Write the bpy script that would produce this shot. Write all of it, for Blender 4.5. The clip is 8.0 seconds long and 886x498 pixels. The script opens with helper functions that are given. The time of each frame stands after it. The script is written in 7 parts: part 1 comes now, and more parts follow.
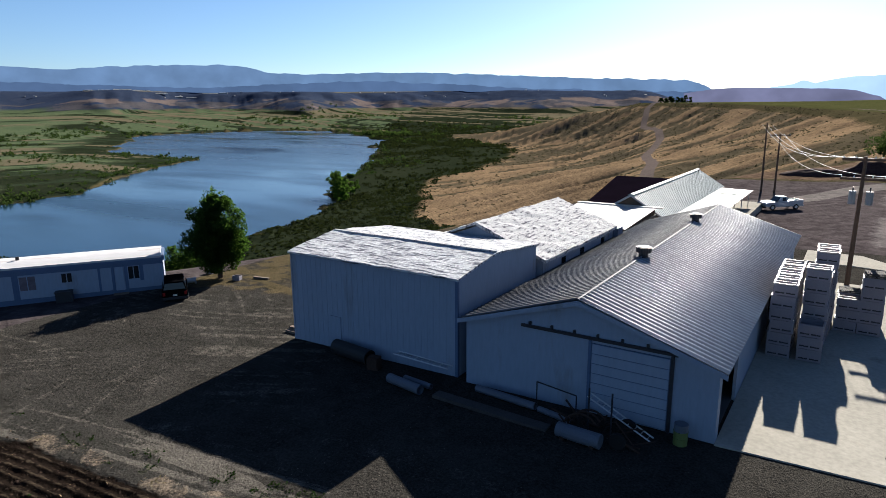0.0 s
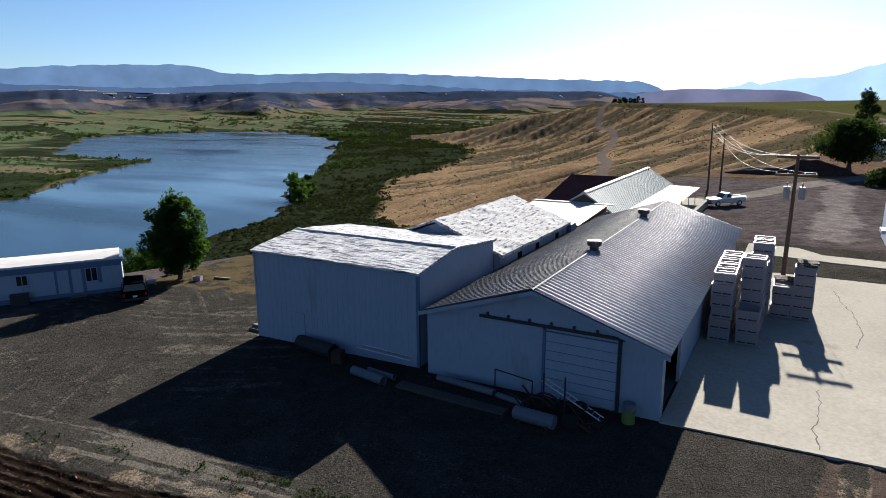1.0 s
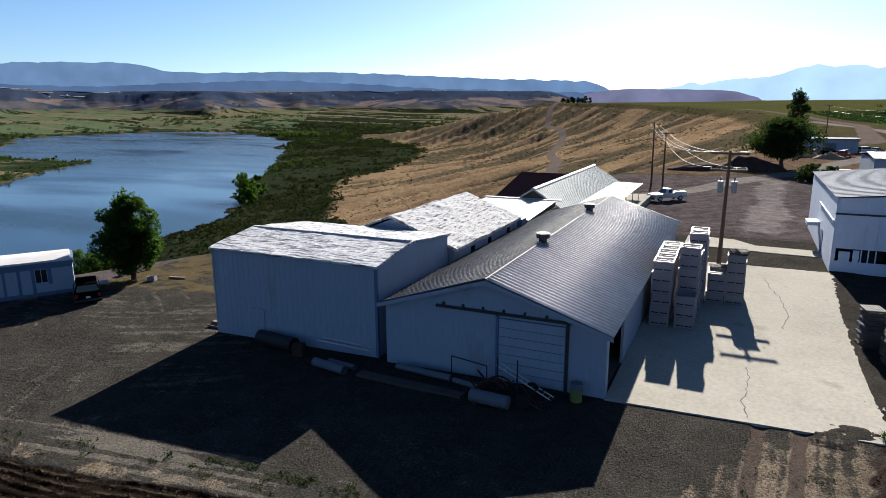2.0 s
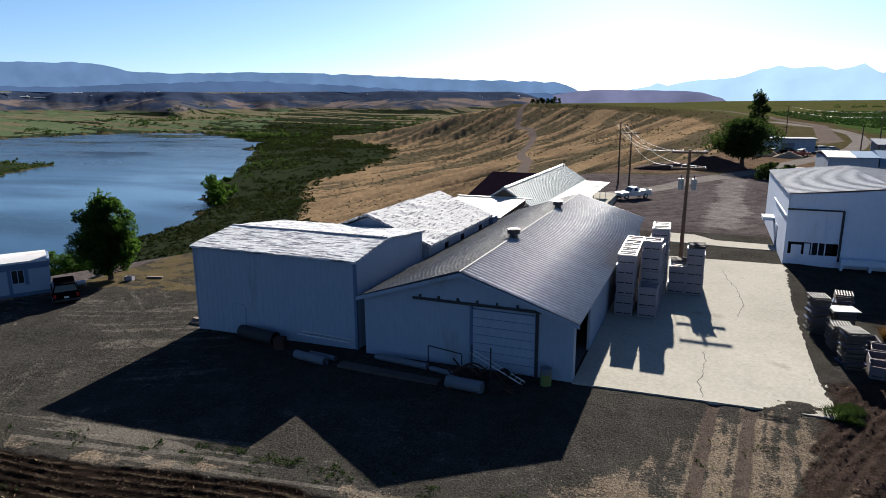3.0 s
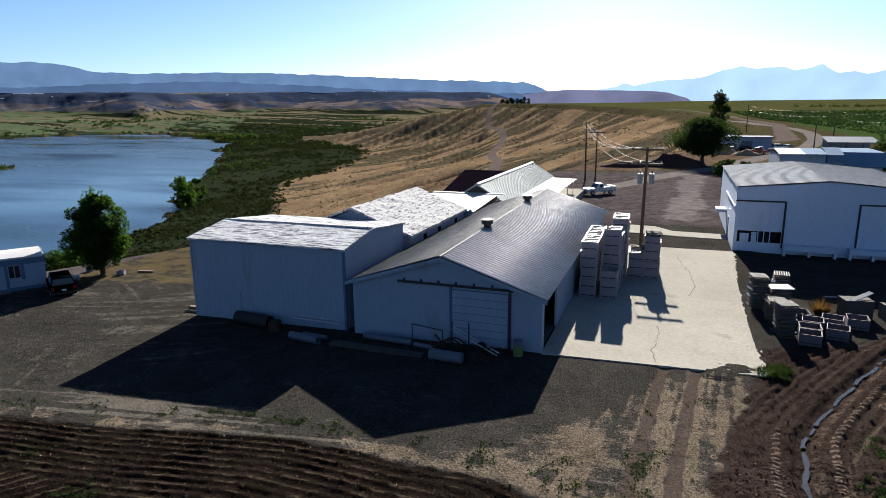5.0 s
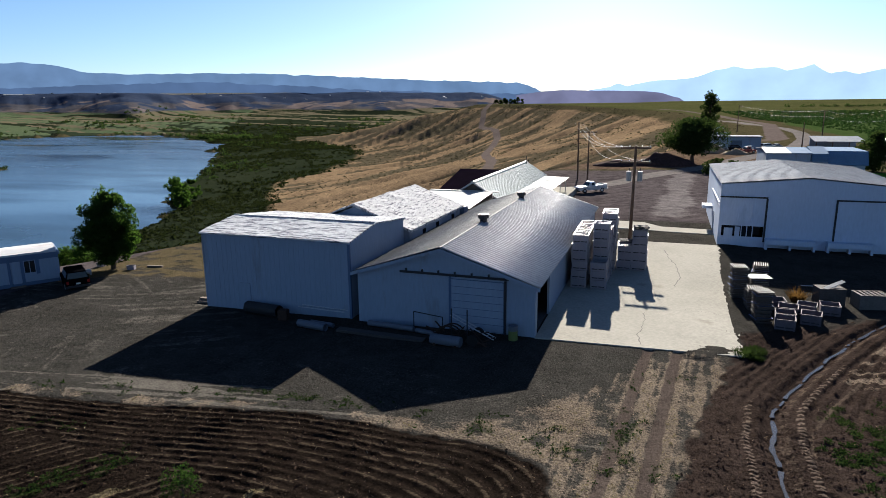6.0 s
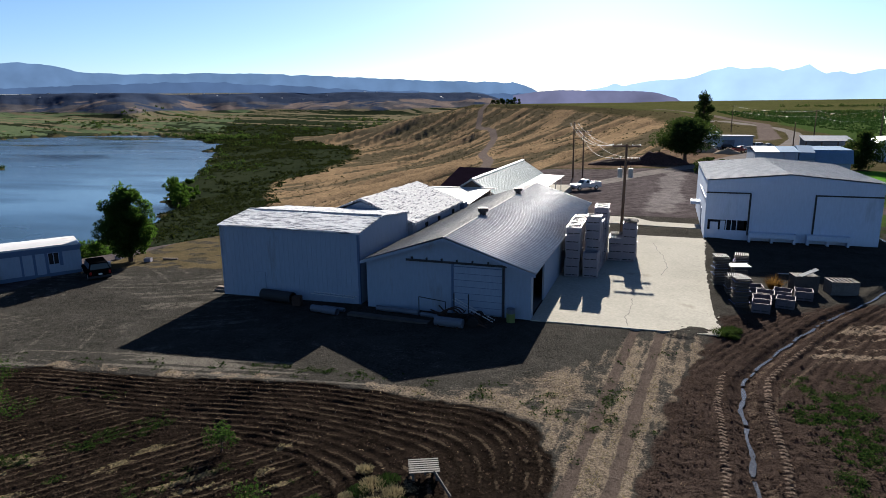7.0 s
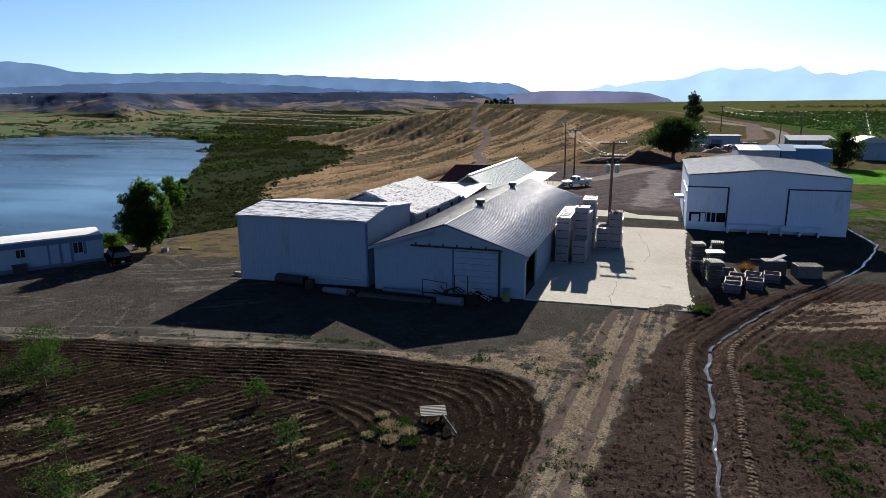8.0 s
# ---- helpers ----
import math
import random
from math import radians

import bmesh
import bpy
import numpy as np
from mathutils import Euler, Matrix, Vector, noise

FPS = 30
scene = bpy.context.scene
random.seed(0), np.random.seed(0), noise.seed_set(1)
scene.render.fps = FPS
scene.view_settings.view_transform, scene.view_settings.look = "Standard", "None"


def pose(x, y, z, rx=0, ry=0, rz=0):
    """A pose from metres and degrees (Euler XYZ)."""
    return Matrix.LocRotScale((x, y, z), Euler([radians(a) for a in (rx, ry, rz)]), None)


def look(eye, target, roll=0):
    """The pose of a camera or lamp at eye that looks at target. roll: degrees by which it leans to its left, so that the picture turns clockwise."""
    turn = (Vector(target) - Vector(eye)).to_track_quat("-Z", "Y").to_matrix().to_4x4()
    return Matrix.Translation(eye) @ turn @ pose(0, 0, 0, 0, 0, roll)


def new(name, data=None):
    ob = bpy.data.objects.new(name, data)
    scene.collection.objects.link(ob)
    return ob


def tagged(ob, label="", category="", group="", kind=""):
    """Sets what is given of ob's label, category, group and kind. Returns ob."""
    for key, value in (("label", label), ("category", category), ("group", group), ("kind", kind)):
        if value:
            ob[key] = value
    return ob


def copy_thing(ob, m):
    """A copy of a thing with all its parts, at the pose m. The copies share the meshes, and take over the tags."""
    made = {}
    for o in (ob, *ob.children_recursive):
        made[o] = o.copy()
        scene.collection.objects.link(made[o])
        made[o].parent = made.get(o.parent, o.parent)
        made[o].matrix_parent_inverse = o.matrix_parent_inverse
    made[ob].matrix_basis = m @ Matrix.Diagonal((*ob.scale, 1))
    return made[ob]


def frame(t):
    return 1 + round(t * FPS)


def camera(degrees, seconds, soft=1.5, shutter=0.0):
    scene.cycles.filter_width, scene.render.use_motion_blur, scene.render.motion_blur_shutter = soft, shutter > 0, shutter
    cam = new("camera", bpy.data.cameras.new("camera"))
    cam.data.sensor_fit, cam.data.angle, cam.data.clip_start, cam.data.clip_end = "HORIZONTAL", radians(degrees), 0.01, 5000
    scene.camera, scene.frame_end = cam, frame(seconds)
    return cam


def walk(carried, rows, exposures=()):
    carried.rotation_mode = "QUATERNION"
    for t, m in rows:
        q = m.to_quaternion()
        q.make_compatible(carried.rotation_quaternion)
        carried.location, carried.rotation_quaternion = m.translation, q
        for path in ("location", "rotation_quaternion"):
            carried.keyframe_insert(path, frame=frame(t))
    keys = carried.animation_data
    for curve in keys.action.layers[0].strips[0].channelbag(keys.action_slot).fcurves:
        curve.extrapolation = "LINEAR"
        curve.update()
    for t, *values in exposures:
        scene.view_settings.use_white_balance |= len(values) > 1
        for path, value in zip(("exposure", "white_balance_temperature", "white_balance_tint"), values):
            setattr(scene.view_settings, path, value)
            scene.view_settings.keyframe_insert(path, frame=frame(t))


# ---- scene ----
cam = camera(70.1, 8.0, soft=0.6)
PATH = [
    (0, (3.918, -27.023, 14.311), (2.842, -25.396, 13.87), -0.4),
    (0.5, (4.298, -27.576, 14.331), (3.267, -25.92, 13.89), -0.4),
    (1, (4.644, -28.217, 14.331), (3.676, -26.523, 13.891), -0.4),
    (1.5, (4.939, -28.904, 14.316), (4.042, -27.172, 13.874), -0.4),
    (3, (5.81, -31.401, 14.399), (5.054, -29.603, 13.958), -0.4),
    (3.5, (6.053, -32.271, 14.42), (5.321, -30.463, 13.979), -0.5),
    (4, (6.322, -33.175, 14.445), (5.612, -31.357, 14.004), -0.5),
    (4.5, (6.544, -34.164, 14.461), (5.855, -32.339, 14.02), -0.5),
    (6, (7.375, -37.95, 14.519), (6.719, -36.113, 14.079), -0.6),
    (6.5, (7.725, -39.474, 14.549), (7.073, -37.635, 14.109), -0.6),
    (7, (8.153, -41.417, 14.57), (7.506, -39.577, 14.13), -0.6),
    (7.5, (8.641, -43.638, 14.554), (8.0, -41.795, 14.115), -0.6),
    (8, (9.099, -45.982, 14.51), (8.471, -44.135, 14.07), -0.5),
]
walk(cam, [(t, look(eye, target, roll)) for t, eye, target, roll in PATH],
     [(0, 1.5, 5900, 9), (8, 1.5, 5900, 9)])

# ---- light ----
SUN_TO = Vector((-0.23, 2.12, 1.0)).normalized()
world = bpy.data.worlds.new("sky")
scene.world = world
world.use_nodes = True
wn = world.node_tree
sky = wn.nodes.new("ShaderNodeTexSky")
sky.sky_type = "NISHITA"
sky.sun_disc = False
sky.sun_elevation = math.asin(SUN_TO.z)
sky.sun_rotation = math.atan2(SUN_TO.x, SUN_TO.y)
sky.altitude = 1700
sky.air_density = 1.0
sky.dust_density = 1.3
sky.ozone_density = 4.0
wn.nodes["Background"].inputs["Strength"].default_value = 0.0425
wn.links.new(sky.outputs["Color"], wn.nodes["Background"].inputs["Color"])
sun = new("sun", bpy.data.lights.new("sun", "SUN"))
sun.data.energy = 7.0
sun.data.angle = radians(0.55)
sun.data.color = (1.0, 0.88, 0.72)
sun.matrix_world = look(SUN_TO * 100, (0, 0, 0))


# ---- materials ----
def material(name, colour, rough=0.7, metal=0.0, vary=0.25, fine=18.0, coarse=0.6, bump=0.15, dirt=None, dirt_at=0.62,
             spec=0.2, streak=None, island=0.0):
    """A surface of two scales of variation, optional stains of a second colour, and a fine relief."""
    m = bpy.data.materials.new(name)
    m.use_nodes = True
    t = m.node_tree
    b = t.nodes["Principled BSDF"]
    b.inputs["Roughness"].default_value = rough
    b.inputs["Metallic"].default_value = metal
    b.inputs["Specular IOR Level"].default_value = spec
    co = t.nodes.new("ShaderNodeTexCoord")
    mp = t.nodes.new("ShaderNodeMapping")
    t.links.new(co.outputs["Object"], mp.inputs["Vector"])
    if streak:
        mp.inputs["Scale"].default_value = streak
    n1 = t.nodes.new("ShaderNodeTexNoise")
    n1.inputs["Scale"].default_value = fine
    n1.inputs["Detail"].default_value = 5
    n2 = t.nodes.new("ShaderNodeTexNoise")
    n2.inputs["Scale"].default_value = coarse
    n2.inputs["Detail"].default_value = 6
    n2.inputs["Roughness"].default_value = 0.65
    for n in (n1, n2):
        t.links.new(mp.outputs["Vector"], n.inputs["Vector"])
    add = t.nodes.new("ShaderNodeMath")
    add.operation = "ADD"
    t.links.new(n1.outputs["Fac"], add.inputs[0])
    t.links.new(n2.outputs["Fac"], add.inputs[1])
    rng = t.nodes.new("ShaderNodeMapRange")
    rng.inputs["From Min"].default_value = 0.6
    rng.inputs["From Max"].default_value = 1.4
    rng.inputs["To Min"].default_value = 1 - vary
    rng.inputs["To Max"].default_value = 1 + vary
    t.links.new(add.outputs[0], rng.inputs["Value"])
    mul = t.nodes.new("ShaderNodeMix")
    mul.data_type = "RGBA"
    mul.blend_type = "MULTIPLY"
    mul.inputs[0].default_value = 1
    mul.inputs[6].default_value = (*colour, 1)
    t.links.new(rng.outputs[0], mul.inputs[7])
    out = mul.outputs[2]
    if dirt:
        r2 = t.nodes.new("ShaderNodeMapRange")
        r2.inputs["From Min"].default_value = dirt_at
        r2.inputs["From Max"].default_value = dirt_at + 0.12
        t.links.new(n2.outputs["Fac"], r2.inputs["Value"])
        mx = t.nodes.new("ShaderNodeMix")
        mx.data_type = "RGBA"
        mx.inputs[7].default_value = (*dirt, 1)
        t.links.new(r2.outputs[0], mx.inputs[0])
        t.links.new(out, mx.inputs[6])
        out = mx.outputs[2]
    if island:
        g = t.nodes.new("ShaderNodeNewGeometry")
        r3 = t.nodes.new("ShaderNodeMapRange")
        r3.inputs["To Min"].default_value = 1 - island
        r3.inputs["To Max"].default_value = 1 + island
        t.links.new(g.outputs["Random Per Island"], r3.inputs["Value"])
        m2 = t.nodes.new("ShaderNodeMix")
        m2.data_type = "RGBA"
        m2.blend_type = "MULTIPLY"
        m2.inputs[0].default_value = 1
        t.links.new(out, m2.inputs[6])
        t.links.new(r3.outputs[0], m2.inputs[7])
        out = m2.outputs[2]
    t.links.new(out, b.inputs["Base Color"])
    if bump:
        bp = t.nodes.new("ShaderNodeBump")
        bp.inputs["Strength"].default_value = bump
        bp.inputs["Distance"].default_value = 0.05
        t.links.new(add.outputs[0], bp.inputs["Height"])
        t.links.new(bp.outputs["Normal"], b.inputs["Normal"])
    return m


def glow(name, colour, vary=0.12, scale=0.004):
    """A plain distant backdrop that glows, with daylight and haze put into its colour, and soft bands."""
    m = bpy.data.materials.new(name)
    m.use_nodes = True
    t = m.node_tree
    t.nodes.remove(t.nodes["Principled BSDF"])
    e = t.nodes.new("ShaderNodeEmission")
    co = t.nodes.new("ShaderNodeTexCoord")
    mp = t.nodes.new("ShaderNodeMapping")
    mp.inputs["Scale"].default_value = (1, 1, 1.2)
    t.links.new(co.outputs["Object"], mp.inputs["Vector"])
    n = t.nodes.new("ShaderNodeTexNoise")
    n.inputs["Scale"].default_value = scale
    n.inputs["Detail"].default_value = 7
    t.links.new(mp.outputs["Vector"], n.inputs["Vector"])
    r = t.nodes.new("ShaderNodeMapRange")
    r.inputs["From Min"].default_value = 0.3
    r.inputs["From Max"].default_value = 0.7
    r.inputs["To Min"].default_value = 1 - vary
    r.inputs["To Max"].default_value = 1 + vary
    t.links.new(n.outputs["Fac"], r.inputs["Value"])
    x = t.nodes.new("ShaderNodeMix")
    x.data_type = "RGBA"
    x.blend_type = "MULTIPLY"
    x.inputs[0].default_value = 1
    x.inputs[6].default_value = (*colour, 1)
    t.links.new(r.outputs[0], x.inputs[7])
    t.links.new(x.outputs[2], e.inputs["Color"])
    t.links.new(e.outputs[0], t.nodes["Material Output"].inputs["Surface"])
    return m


def zone_material(name, zones, base, bump=0.5, bump_distance=0.25, fine=3.0, coarse=0.05, rough=0.95, ragged=0.5):
    """Ground that passes from one earth to another where the sheet's own fields say so, with ragged borders.
    zones: rows of a field's name, and the two colours between which that earth varies."""
    m = bpy.data.materials.new(name)
    m.use_nodes = True
    t = m.node_tree
    b = t.nodes["Principled BSDF"]
    b.inputs["Roughness"].default_value = rough
    b.inputs["Specular IOR Level"].default_value = 0.0
    co = t.nodes.new("ShaderNodeTexCoord")

    def tex(scale, detail=7, rough_=0.6):
        n = t.nodes.new("ShaderNodeTexNoise")
        n.inputs["Scale"].default_value = scale
        n.inputs["Detail"].default_value = detail
        n.inputs["Roughness"].default_value = rough_
        t.links.new(co.outputs["Object"], n.inputs["Vector"])
        return n.outputs["Fac"]

    n_fine, n_mid, n_coarse, n_grit = tex(fine), tex(fine * 0.17), tex(coarse), tex(fine * 3.3, 4, 0.7)

    def mix2(fac, a, c):
        x = t.nodes.new("ShaderNodeMix")
        x.data_type = "RGBA"
        t.links.new(fac, x.inputs[0])
        for k, v in ((6, a), (7, c)):
            if isinstance(v, tuple):
                x.inputs[k].default_value = (*v, 1)
            else:
                t.links.new(v, x.inputs[k])
        return x.outputs[2]

    def ramp(v, lo, hi):
        r = t.nodes.new("ShaderNodeMapRange")
        r.inputs["From Min"].default_value = lo
        r.inputs["From Max"].default_value = hi
        t.links.new(v, r.inputs["Value"])
        return r.outputs[0]

    def calc(op, a, c):
        x = t.nodes.new("ShaderNodeMath")
        x.operation = op
        for k, v in ((0, a), (1, c)):
            if isinstance(v, (int, float)):
                x.inputs[k].default_value = v
            else:
                t.links.new(v, x.inputs[k])
        return x.outputs[0]

    grain = ramp(calc("ADD", calc("MULTIPLY", n_fine, 0.5), calc("ADD", calc("MULTIPLY", n_mid, 0.15), calc("MULTIPLY", n_grit, 0.35))), 0.42, 0.60)
    patch = ramp(n_coarse, 0.35, 0.65)
    both = calc("ADD", calc("MULTIPLY", grain, 0.75), calc("MULTIPLY", patch, 0.25))
    out = mix2(both, *base)
    for field, lo, hi in zones:
        a = t.nodes.new("ShaderNodeAttribute")
        a.attribute_name = field
        edge = calc("ADD", a.outputs["Fac"], calc("MULTIPLY", calc("SUBTRACT", n_mid, 0.5), ragged))
        edge = calc("ADD", edge, calc("MULTIPLY", calc("SUBTRACT", n_fine, 0.5), ragged))
        edge = calc("ADD", edge, calc("MULTIPLY", calc("SUBTRACT", n_grit, 0.5), ragged * 0.8))
        out = mix2(ramp(edge, 0.35, 0.65), out, mix2(both, lo, hi))
    t.links.new(out, b.inputs["Base Color"])
    bp = t.nodes.new("ShaderNodeBump")
    bp.inputs["Strength"].default_value = bump
    bp.inputs["Distance"].default_value = bump_distance
    t.links.new(calc("ADD", calc("ADD", n_fine, calc("MULTIPLY", n_grit, 0.4)), n_mid), bp.inputs["Height"])
    t.links.new(bp.outputs["Normal"], b.inputs["Normal"])
    return m


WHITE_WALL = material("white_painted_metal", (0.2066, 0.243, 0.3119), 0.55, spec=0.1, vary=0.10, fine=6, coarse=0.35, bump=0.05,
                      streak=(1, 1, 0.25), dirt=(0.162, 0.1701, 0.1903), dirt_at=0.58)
BLUE_TRIM = material("slate_blue_trim", (0.0729, 0.1053, 0.1782), 0.6, vary=0.15)
FOAM_ROOF = material("white_sprayed_roof_coating", (0.46, 0.46, 0.465), 0.9, spec=0.0, vary=0.30, fine=11, coarse=2.1, bump=1.0,
                     streak=(3.0, 0.55, 1), dirt=(0.10, 0.096, 0.115), dirt_at=0.51)
STORE_ROOF = material("streaked_white_roof_coating", (0.47, 0.48, 0.50), 0.9, spec=0.0, vary=0.35, fine=12, coarse=4.5, bump=1.0,
                      streak=(0.16, 1.3, 1), dirt=(0.09, 0.094, 0.115), dirt_at=0.47)
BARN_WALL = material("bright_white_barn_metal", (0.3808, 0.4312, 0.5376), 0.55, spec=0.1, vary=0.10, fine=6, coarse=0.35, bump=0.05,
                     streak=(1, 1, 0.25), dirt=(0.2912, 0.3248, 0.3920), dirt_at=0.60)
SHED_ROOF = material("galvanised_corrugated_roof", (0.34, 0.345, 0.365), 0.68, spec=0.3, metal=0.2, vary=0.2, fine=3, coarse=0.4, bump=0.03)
# Darker copy of the roof sheets, with the left slope's shade in its colour.
SHADED_SHEETS = material("shaded_corrugated_sheets", (0.095, 0.100, 0.115), 0.75, metal=0.2, spec=0.1, vary=0.25, fine=3, coarse=0.4, bump=0.03)
WHITE_ROOF = material("white_painted_corrugated_roof", (0.31, 0.31, 0.305), 0.6, spec=0.1, vary=0.12, fine=4, coarse=0.5, bump=0.03)
BLUE_ROOF = material("pale_grey_green_metal_roof", (0.21, 0.255, 0.265), 0.6, spec=0.05, metal=0.0, vary=0.18, fine=3, coarse=0.4, bump=0.03)
GREY_ROOF = material("grey_weathered_metal_roof", (0.105, 0.122, 0.156), 0.8, spec=0.03, metal=0.0, vary=0.22, fine=2, coarse=0.5, bump=0.05,
                     streak=(1, 0.2, 1), dirt=(0.0829, 0.0904, 0.1130), dirt_at=0.58)
MAROON_ROOF = material("dark_maroon_shingle_roof", (0.0060, 0.0042, 0.0075), 1.0, vary=0.3, spec=0.0)
DARK_WOOD = material("weathered_brown_boards", (0.1053, 0.081, 0.0648), 0.85, vary=0.3, fine=9, coarse=1.0, streak=(1, 1, 0.2))
BLACK_STEEL = material("black_steel", (0.0243, 0.0243, 0.0284), 0.5, vary=0.2)
RUSTY = material("rusty_farm_steel", (0.040, 0.026, 0.021), 0.85, vary=0.4, spec=0.05)
CONCRETE = material("pale_worn_concrete", (0.2580, 0.2460, 0.2160), 0.95, spec=0.0, vary=0.22, fine=5, coarse=0.22, bump=0.12,
                    dirt=(0.1652, 0.1458, 0.1215), dirt_at=0.60)
CRACK = material("dark_crack_filler", (0.0486, 0.0405, 0.0365), 0.9)
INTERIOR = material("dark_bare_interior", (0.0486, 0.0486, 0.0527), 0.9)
POLE_WOOD = material("brown_creosoted_pole", (0.081, 0.0527, 0.0365), 0.85, vary=0.3, streak=(1, 1, 0.1))
# Darker copy of the bin plastic: the loose bins' shade is in this grey.
SHADED_PLASTIC = material("shaded_plastic_bin", (0.088, 0.076, 0.090), 0.6, spec=0.1, vary=0.15, fine=8, coarse=1, bump=0.03, dirt=(0.060, 0.050, 0.046), dirt_at=0.58)
CAN_GREY = material("dull_grey_can_paint", (0.1782, 0.1863, 0.1944), 0.6, vary=0.1)
BIN_PLASTIC = material("white_plastic_bin", (0.1793, 0.1661, 0.1893), 0.5, vary=0.08, fine=8, coarse=1, bump=0.03,
                       dirt=(0.1993, 0.1793, 0.1661), dirt_at=0.64)
GALV = material("galvanised_steel", (0.3645, 0.3726, 0.3888), 0.4, metal=0.8, vary=0.15)
GLASS = material("dark_window_glass", (0.0122, 0.0150, 0.0180), 0.08, vary=0.05, bump=0, spec=0.35)


# ---- shared builders ----
def mesh_of(bm, name, mats, smooth=False):
    me = bpy.data.meshes.new(name)
    bm.to_mesh(me)
    bm.free()
    for mt in (mats if isinstance(mats, (list, tuple)) else [mats]):
        me.materials.append(mt)
    if smooth:
        for p in me.polygons:
            p.use_smooth = True
    return me


def part(name, bm, mats, parent=None, label="", smooth=False):
    """Links a bmesh as one object, under a thing or a part."""
    ob = new(name, mesh_of(bm, name, mats, smooth))
    if parent is not None:
        ob.parent = parent
    if label:
        ob["label"] = label
    return ob


def thing(name, m, label, category, group="", kind=""):
    ob = new(name)
    ob.empty_display_size = 0.3
    ob.matrix_world = m
    return tagged(ob, label, category, group, kind)


def box(bm, lo, hi, m=None):
    x0, y0, z0 = lo
    x1, y1, z1 = hi
    v = [bm.verts.new(p) for p in ((x0, y0, z0), (x1, y0, z0), (x1, y1, z0), (x0, y1, z0),
                                   (x0, y0, z1), (x1, y0, z1), (x1, y1, z1), (x0, y1, z1))]
    for f in ((3, 2, 1, 0), (4, 5, 6, 7), (0, 1, 5, 4), (1, 2, 6, 5), (2, 3, 7, 6), (3, 0, 4, 7)):
        bm.faces.new([v[k] for k in f])
    if m is not None:
        bmesh.ops.transform(bm, matrix=m, verts=v)
    return v


def bar(bm, a, b, r, sides=6, r2=None):
    """A round bar from a to b."""
    a, b = Vector(a), Vector(b)
    z = (b - a).normalized()
    x = z.orthogonal().normalized()
    y = z.cross(x)
    r2 = r if r2 is None else r2
    ring = []
    for c, rr in ((a, r), (b, r2)):
        ring.append([bm.verts.new(c + rr * (x * math.cos(k * math.tau / sides) + y * math.sin(k * math.tau / sides)))
                     for k in range(sides)])
    for k in range(sides):
        n = (k + 1) % sides
        bm.faces.new((ring[0][k], ring[0][n], ring[1][n], ring[1][k]))
    bm.faces.new(ring[0][::-1])
    bm.faces.new(ring[1])


def tube(bm, pts, r, sides=5):
    """A round bar along a bent line, in one piece."""
    rings = []
    for k, p in enumerate(pts):
        p = Vector(p)
        d = (Vector(pts[min(k + 1, len(pts) - 1)]) - Vector(pts[max(k - 1, 0)])).normalized()
        x = d.cross(Vector((0.31, 0.2, 0.93))).normalized()
        y = d.cross(x)
        rings.append([bm.verts.new(p + r * (x * math.cos(a * math.tau / sides) + y * math.sin(a * math.tau / sides))) for a in range(sides)])
    for a, b in zip(rings, rings[1:]):
        for k in range(sides):
            n = (k + 1) % sides
            bm.faces.new((a[k], a[n], b[n], b[k]))
    bm.faces.new(rings[0][::-1])
    bm.faces.new(rings[-1])


def prism(bm, outline, axis, lo, hi):
    """Extrudes a closed outline of 2D points along axis 'x' or 'y'."""
    def at(p, w):
        return (w, p[0], p[1]) if axis == "x" else (p[0], w, p[1])
    a = [bm.verts.new(at(p, lo)) for p in outline]
    b = [bm.verts.new(at(p, hi)) for p in outline]
    n = len(outline)
    bm.faces.new(a)
    bm.faces.new(b[::-1])
    for k in range(n):
        bm.faces.new((a[k], b[k], b[(k + 1) % n], a[(k + 1) % n]))
    bmesh.ops.recalc_face_normals(bm, faces=bm.faces[:])


def ribbed(bm, corner, along, down, pitch=0.4, rib=0.12, height=0.035, thick=0.02):
    """A ribbed metal sheet with thickness: ribs repeat along 'along' and run the length of 'down'."""
    corner, along, down = Vector(corner), Vector(along), Vector(down)
    up = along.cross(down).normalized()
    if up.z < 0 or (abs(up.z) < 0.01 and up.y > 0):
        up = -up
    length = along.length
    u = along / length
    prof = [(0.0, 0.0)]
    n = max(1, int(round(length / pitch)))
    p = length / n
    for k in range(n):
        c = (k + 0.5) * p
        prof += [(c - rib / 2 - 0.02, 0.0), (c - rib / 2 + 0.02, height), (c + rib / 2 - 0.02, height), (c + rib / 2 + 0.02, 0.0)]
    prof.append((length, 0.0))
    rows = []
    for end in (Vector((0, 0, 0)), down):
        rows.append([bm.verts.new(corner + end + u * s + up * h) for s, h in prof])
        rows.append([bm.verts.new(corner + end + u * s + up * (h - thick)) for s, h in prof])
    m = len(prof)
    fs = []
    for k in range(m - 1):
        fs.append(bm.faces.new((rows[0][k], rows[0][k + 1], rows[2][k + 1], rows[2][k])))
        fs.append(bm.faces.new((rows[1][k + 1], rows[1][k], rows[3][k], rows[3][k + 1])))
        fs.append(bm.faces.new((rows[0][k + 1], rows[0][k], rows[1][k], rows[1][k + 1])))
        fs.append(bm.faces.new((rows[2][k], rows[2][k + 1], rows[3][k + 1], rows[3][k])))
    fs.append(bm.faces.new((rows[0][0], rows[2][0], rows[3][0], rows[1][0])))
    fs.append(bm.faces.new((rows[2][-1], rows[0][-1], rows[1][-1], rows[3][-1])))
    bmesh.ops.recalc_face_normals(bm, faces=fs)


